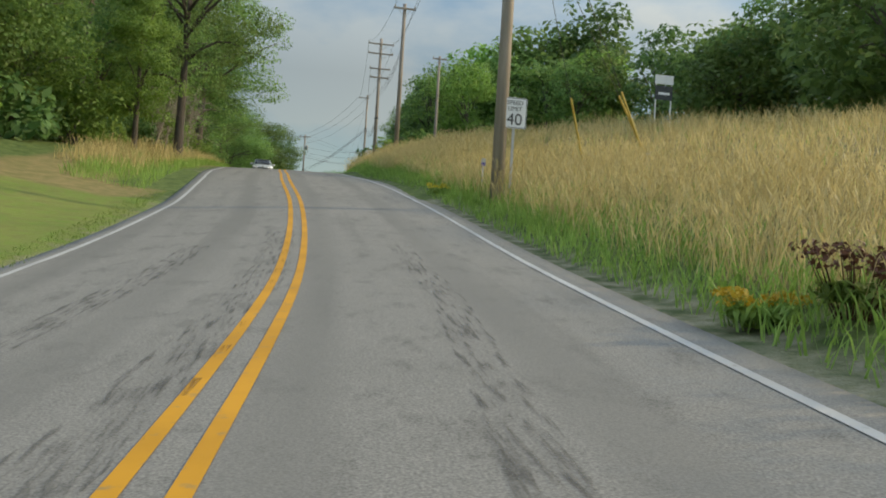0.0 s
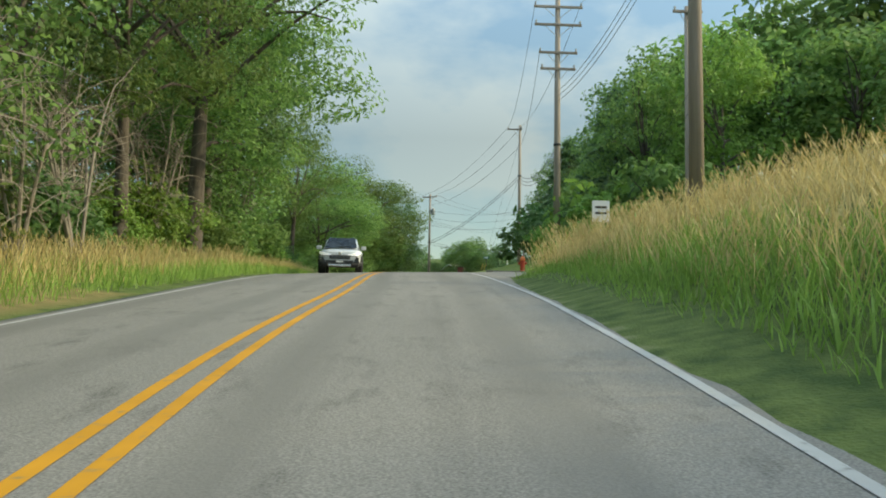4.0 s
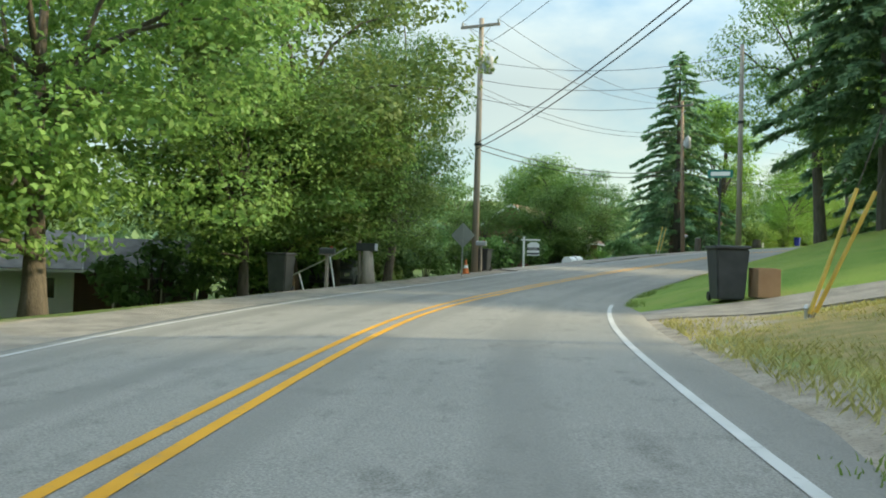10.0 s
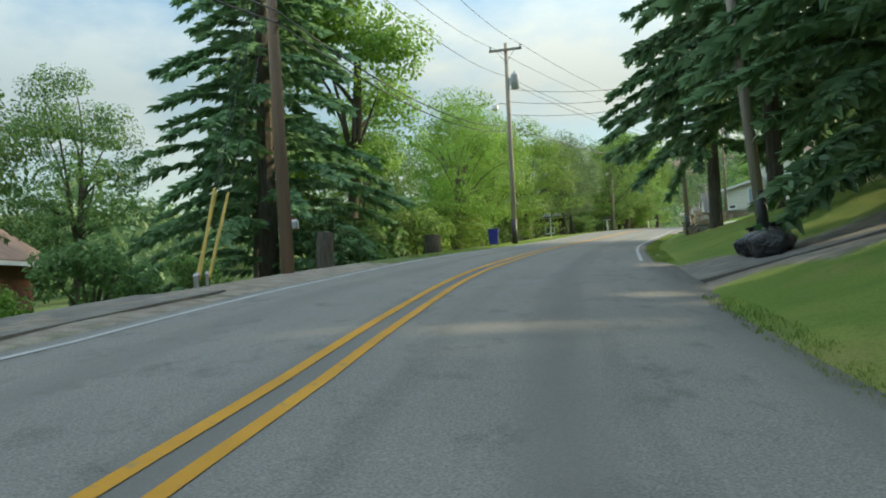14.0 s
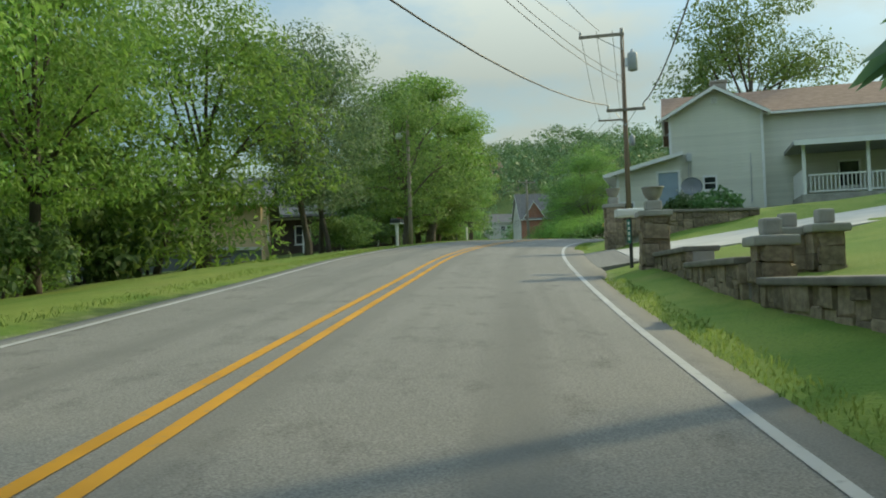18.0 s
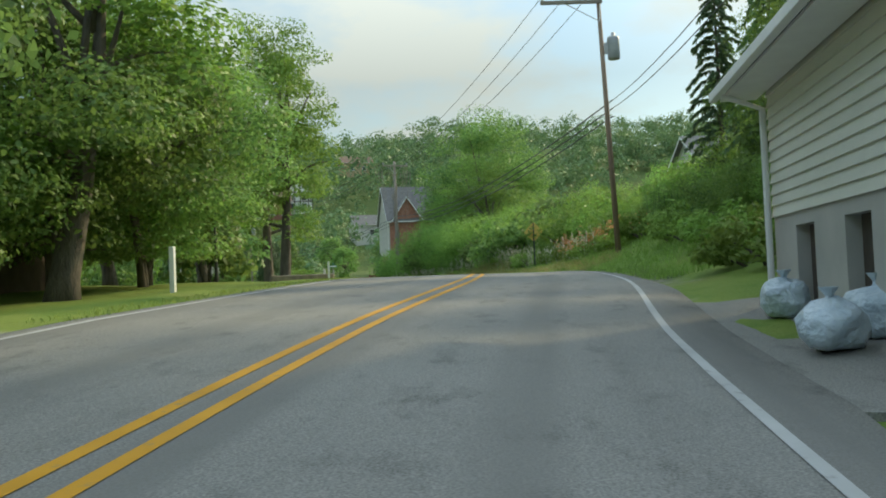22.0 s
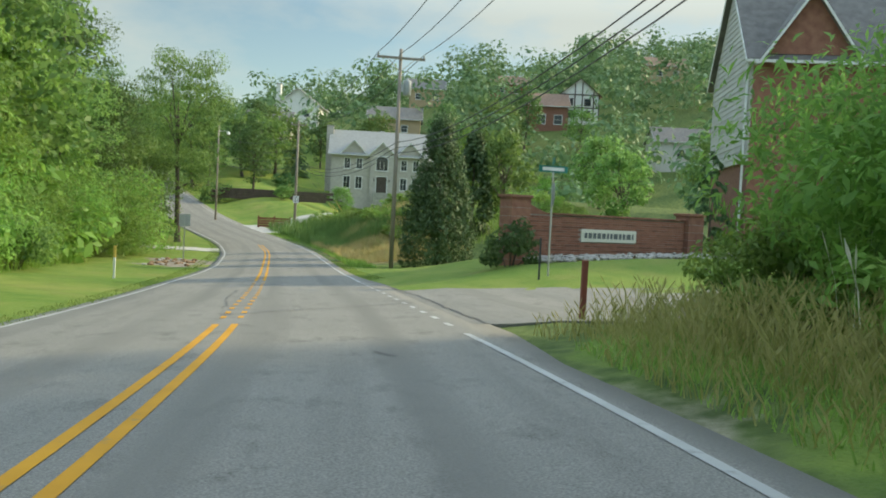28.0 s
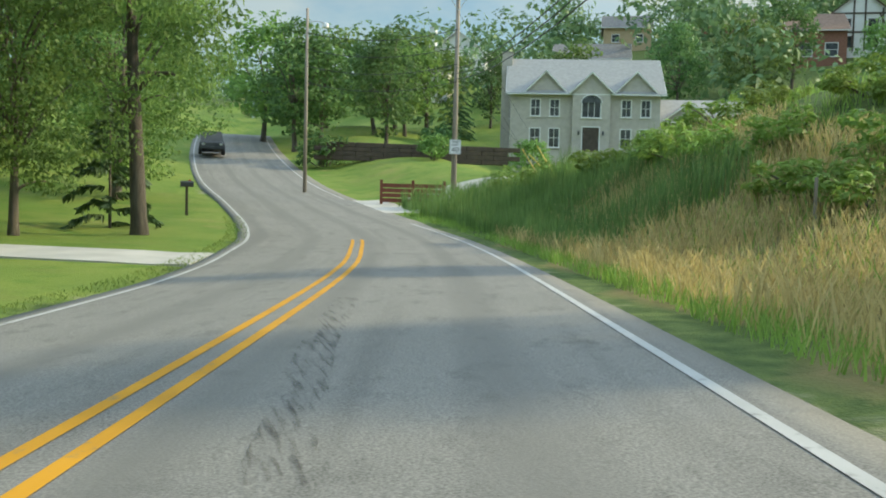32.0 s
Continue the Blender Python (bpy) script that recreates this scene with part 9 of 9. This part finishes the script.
def suv():
    """White compact sport-utility car; its nose points to -y."""
    x, y, z = spot(79.7, -2.1)
    e = thing("car", (x, y, z + 0.02), heading(80.6) + 1.5, "white compact SUV with black lower trim on the road", "car")
    e.matrix_world = pose(x, y, z - 0.02, 3.1, 0, heading(80.6) + 1.5)
    low = [(-2.28, .62, .93, .42, .86, .80), (-2.2, .78, 1.0, .4, .9, .86), (-1.95, .88, 1.06, .36, .97, .9), (-1.3, .92, 1.09, .34, 1.03, .92), (-0.75, .925, 1.12, .32, 1.06, .92), (0.6, .925, 1.14, .32, 1.08, .92), (1.6, .92, 1.15, .36, 1.1, .91), (2.1, .88, 1.13, .42, 1.08, .87), (2.3, .8, 1.08, .48, 1.02, .8)]
    rows = []
    for yy, wd, top, bot, shoulder, _ in low:
        rows.append((yy, [(0.0, top), (wd * 0.6, top - 0.01), (wd * 0.9, top - 0.04), (wd, shoulder - 0.1), (wd * 1.0, 0.72), (wd * 0.985, 0.55), (wd * 0.96, bot), (0.0, bot)]))
    part("body", loft(rows), M_CARPAINT, e, smooth=True)
    cab = []
    for yy, wd, top in ((-0.95, .8, 1.12), (-0.35, .73, 1.5), (0.1, .69, 1.66), (0.9, .68, 1.685), (1.7, .66, 1.63), (2.0, .64, 1.5), (2.25, .7, 1.12)):
        cab.append((yy, [(0.0, top), (wd * 0.8, top - 0.015), (wd * 0.98, top - 0.06), (wd + (top - 1.1) * -0.02 + 0.12 * (top > 1.2), 1.1), (0.0, 1.08)]))
    part("cabin", loft(cab), M_CARPAINT, e, smooth=True)
    bm = bmesh.new()
    v = [bm.verts.new(p) for p in ((-.72, -0.97, 1.13), (.72, -0.97, 1.13), (.6, -0.02, 1.63), (-.6, -0.02, 1.63))]
    bm.faces.new(v)
    bmesh.ops.solidify(bm, geom=list(bm.faces), thickness=0.02)
    bmesh.ops.translate(bm, vec=(0, -0.035, 0.03), verts=bm.verts)
    part("windscreen", bm, M_GLASS, e)
    for u in (-1, 1):
        for pts in (((-0.72, 1.14, .845), (0.35, 1.14, .86), (0.35, 1.57, .735), (-0.15, 1.53, .74)), ((0.43, 1.14, .86), (1.3, 1.16, .855), (1.25, 1.56, .725), (0.43, 1.57, .735)), ((1.38, 1.18, .845), (1.95, 1.24, .78), (1.8, 1.5, .72), (1.33, 1.55, .72))):
            b2 = bmesh.new()
            b2.faces.new([b2.verts.new((u * (xx + 0.014), yy, zz)) for yy, zz, xx in pts])
            bmesh.ops.solidify(b2, geom=list(b2.faces), thickness=0.012)
            part("side_window", b2, M_GLASS, e)
        part("wing_mirror", boxed(u * 1.0 - 0.12, u * 1.0 + 0.12, -0.72, -0.52, 1.08, 1.26, 0.05), M_CARPAINT, e)
        lens = bmesh.new()
        edge = [(.36, -2.325, .79, .83), (.55, -2.3, .77, .875), (.72, -2.245, .76, .91), (.83, -2.13, .79, .945), (.885, -1.95, .86, .965)]
        ring = [[lens.verts.new((u * (px + q * 0.02), py + q * 0.06, pz)) for q in (0, 1) for pz in (lo, hi)] for px, py, lo, hi in edge]
        for f, g in zip(ring, ring[1:]):
            for j, k in ((0, 1), (1, 3), (3, 2), (2, 0)):
                lens.faces.new((f[j], f[k], g[k], g[j]))
        lens.faces.new([ring[0][j] for j in (0, 1, 3, 2)])
        lens.faces.new([ring[-1][j] for j in (2, 3, 1, 0)])
        bmesh.ops.recalc_face_normals(lens, faces=lens.faces)
        lamp = part("headlight", lens, M_HEADLIGHT, e)
        part("lamp_rim", tubed([(u * (px + 0.006), py - 0.006, lo - 0.004) for px, py, lo, hi in edge], 0.012, 5), M_BIN, lamp)
        part("fog_lamp", prism([(u * 0.6, 0.5), (u * 0.84, 0.46), (u * 0.82, 0.7), (u * 0.72, 0.72)][::u], 0.2, at(0, -2.3, 0)), M_BIN, e)
        part("corner_cladding", tubed([(u * 0.5, -2.27, 0.4), (u * 0.74, -2.2, 0.4), (u * 0.87, -2.0, 0.42), (u * 0.9, -1.82, 0.48)], [0.1, 0.11, 0.1, 0.06], 8), M_RUBBER, e)
        part("roof_rail", tubed([(u * 0.53, -0.05, 1.61), (u * 0.53, 0.1, 1.68), (u * 0.52, 1.5, 1.68), (u * 0.51, 1.68, 1.6)], 0.02, 6), M_CHROME, e)
        part("door_handle", boxed(u * 0.93 - 0.02, u * 0.93 + 0.02, 0.1, 0.3, 0.96, 1.0, 0.008), M_CARPAINT, e)
        part("sill_trim", boxed(u * 0.9 - 0.04, u * 0.9 + 0.04, -0.95, 1.0, 0.3, 0.48, 0.02), M_RUBBER, e)
        part("tail_lamp", boxed(u * 0.72 - 0.12, u * 0.72 + 0.12, 2.2, 2.31, 0.95, 1.1, 0.02), M_RED, e)
        for yy in (-1.35, 1.33):
            arch = [(0.44 * math.cos(a), 0.44 * math.sin(a)) for a in np.linspace(0, math.pi, 13)]
            part("arch_trim", tubed([(u * 0.93, yy + a, 0.36 + b) for a, b in arch], 0.032, 6), M_RUBBER, e)
            part("wheel_well", lathe([(0.42, -0.1), (0.42, 0.1)], 20, at(u * 0.76, yy, 0.36) @ Matrix.Rotation(radians(90), 4, "Y")), M_RUBBER, e)
            wheel(e, u * 0.85, yy, 0.355, 0.23)
    part("grille", boxed(-0.45, 0.45, -2.31, -2.2, 0.62, 0.8, 0.03), M_BIN, e)
    for k in range(4):
        part("grille_slat", boxed(-0.42, 0.42, -2.322, -2.312, 0.645 + k * 0.04, 0.662 + k * 0.04), M_GREYPAINT, e)
    part("lower_grille", boxed(-0.6, 0.6, -2.3, -2.2, 0.42, 0.58, 0.03), M_BIN, e)
    part("skid_plate", boxed(-0.5, 0.5, -2.33, -2.2, 0.3, 0.39, 0.03), M_CHROME, e)
    part("bumper", boxed(-0.82, 0.82, -2.24, -1.95, 0.26, 0.42, 0.05), M_RUBBER, e)
    part("badge", lathe([(0.07, 0), (0.06, 0.015), (0.01, 0.015)], 14, at(0, -2.33, 0.86) @ Matrix.Rotation(radians(90), 4, "X")), M_CHROME, e)
    part("plate_bar", boxed(-0.16, 0.16, -2.325, -2.302, 0.48, 0.56), M_TRIM, e)
    part("wiper", tubed([(-0.1, -0.98, 1.19), (0.45, -0.8, 1.29)], 0.012, 5), M_RUBBER, e)


suv()


def boxy(name, at_, turn, label, cat, paint, L=4.6, w=0.9, h=1.9, hood=1.1, glass_low=1.1, pickup=False):
    e = thing(name, at_, turn, label, cat)
    rows = []
    for yy, top in ((-L / 2, 0.85), (-L / 2 + 0.12, 1.0), (-L / 2 + hood, 1.08), (L / 2 - 0.1, 1.1), (L / 2, 1.05)):
        rows.append((yy, [(0, top), (w * 0.9, top - 0.02), (w, top - 0.14), (w, 0.5), (w * 0.95, 0.35), (0, 0.35)]))
    part("body", loft(rows), paint, e)
    end = 0.3 if pickup else L / 2 - 0.05
    part("cabin", loft([(-L / 2 + hood, [(0, 1.1), (w * 0.92, 1.08), (w * 0.95, 1.04), (0, 1.04)]), (-L / 2 + hood + 0.45, [(0, h), (w * 0.8, h - 0.05), (w * 0.93, 1.04), (0, 1.04)]), (end, [(0, h), (w * 0.8, h - 0.05), (w * 0.93, 1.04), (0, 1.04)])]), paint, e)
    part("windscreen", boxed(-w * 0.75, w * 0.75, -0.01, 0.01, 0, 0.72, m=at(0, -L / 2 + hood + 0.1, 1.13) @ Matrix.Rotation(radians(-28), 4, "X")), M_GLASS, e)
    part("rear_window", boxed(-w * 0.7, w * 0.7, end + 0.002, end + 0.02, 1.2, h - 0.15), M_GLASS, e)
    n = 1 if pickup else 3
    for u in (-1, 1):
        for k in range(n):
            a = -L / 2 + hood + 0.6 + k * (end + L / 2 - hood - 0.6) / n
            part("side_window", boxed(-0.01, 0.01, a, a + (end + L / 2 - hood - 0.75) / n, 1.15, h - 0.2, m=at(u * w * 0.885, 0, 0) @ Matrix.Rotation(radians(-6 * u), 4, "Y") @ at(0, 0, 0)), M_GLASS, e)
        part("headlight", boxed(u * w * 0.7 - 0.12, u * w * 0.7 + 0.12, -L / 2 - 0.02, -L / 2 + 0.04, 0.66, 0.82, 0.02), M_CHROME, e)
        part("tail_lamp", boxed(u * w * 0.85 - 0.08, u * w * 0.85 + 0.08, L / 2 - 0.03, L / 2 + 0.02, 0.8, 1.0, 0.02), M_RED, e)
        for yy in (-L / 2 + 0.85, L / 2 - 0.85):
            wheel(e, u * (w - 0.06), yy, 0.37, 0.22)
    part("bumper", boxed(-w, w, -L / 2 - 0.1, -L / 2 + 0.05, 0.4, 0.58, 0.03), M_BIN, e)
    part("rear_bumper", boxed(-w, w, L / 2 - 0.05, L / 2 + 0.1, 0.4, 0.58, 0.03), M_BIN, e)
    return e


x, y, z = spot(141, -10.3)
boxy("van", (x, y, z - 0.05), heading(141) + 20, "old grey van parked below the verge", "van", M_GREYPAINT, 4.9, 0.95, 2.05, 1.0)
x, y, z = spot(416, -1.9)
boxy("off_roader", (x, y, z), heading(416), "dark boxy off-road vehicle on the far road", "car", M_BIN, 4.2, 0.9, 1.85, 1.3)
x, y, z = spot(377, -15.5)
boxy("pickup", (x, y, z), heading(377) + 50, "dark pickup truck parked under the trees", "pickup", M_GREYPAINT, 5.0, 0.92, 1.8, 1.4, pickup=True)
# ---- terrace, board fence and vines near the last bend ----
t = thing("board_fence", (127.2, 314.6, ground(128.5, 314.6)), -8, "short brown board fence beside the road sign", "fence")
for x in (0.0, 1.6, 3.2):
    part("post", boxed(x - 0.07, x + 0.07, -0.07, 0.07, -0.4, 1.25, 0.01), M_REDWOOD, t)
for k in range(2):
    for j in range(4):
        part("board", boxed(k * 1.6 + 0.075, k * 1.6 + 1.525, -0.02, 0.02, 0.12 + j * 0.25, 0.32 + j * 0.25), M_REDWOOD, t)
t = thing("retaining_wall", (126.0, 333.0, ground(131, 332) - 0.2), -6, "low dark brown retaining wall below a lawn", "wall")
for k in range(7):
    for j in range(4):
        part("block", boxed(k * 2.0 + (j % 2) * 0.9 + 0.01, k * 2.0 + (j % 2) * 0.9 + 1.98, -0.3, 0.3, j * 0.32, j * 0.32 + 0.31, 0.03), M_BROWN, t)
# bare vines hanging on a pole's cross-arm
vr = random.Random(21)
vx, vy, vz = spot(308.0, 7.75)
t = thing("dead_vines", (vx, vy, vz), heading(308), "leafless brown vines hanging from a utility pole", "vines")
for k in range(26):
    u = vr.uniform(-1.9, 1.9)
    top = 10.7 - abs(u) * vr.uniform(0.0, 0.5)
    low = vr.uniform(4.2, 8.6)
    pts, x, y = [], u, vr.uniform(-0.25, 0.25)
    for j in range(8):
        f = j / 7
        pts.append((x * (1 - 0.35 * f) + vr.uniform(-0.12, 0.12), y + vr.uniform(-0.12, 0.12), top + (low - top) * f))
    part("vine", tubed(pts, [0.016 - 0.011 * j / 7 for j in range(8)], 4), M_DEADWOOD, t)
for k in range(9):
    a, h = vr.uniform(0, 6.28), vr.uniform(4, 10)
    pts = [(0.2 * math.cos(a + j * 0.9), 0.2 * math.sin(a + j * 0.9), j * h / 9) for j in range(10)]
    part("vine", tubed(pts, 0.022, 5), M_DEADWOOD, t)
# clods and litter on the dirt mound
for k in range(40):
    s_, d_ = vr.uniform(345.2, 353), vr.uniform(-6.2, -3.9)
    x, y, z = spot(s_, d_)
    boulder(x, y, vr.uniform(0.06, 0.18), k + 40, M_CARTON if k % 4 else M_CAP, "clod of brown earth on the verge", "clods on the dirt mound")
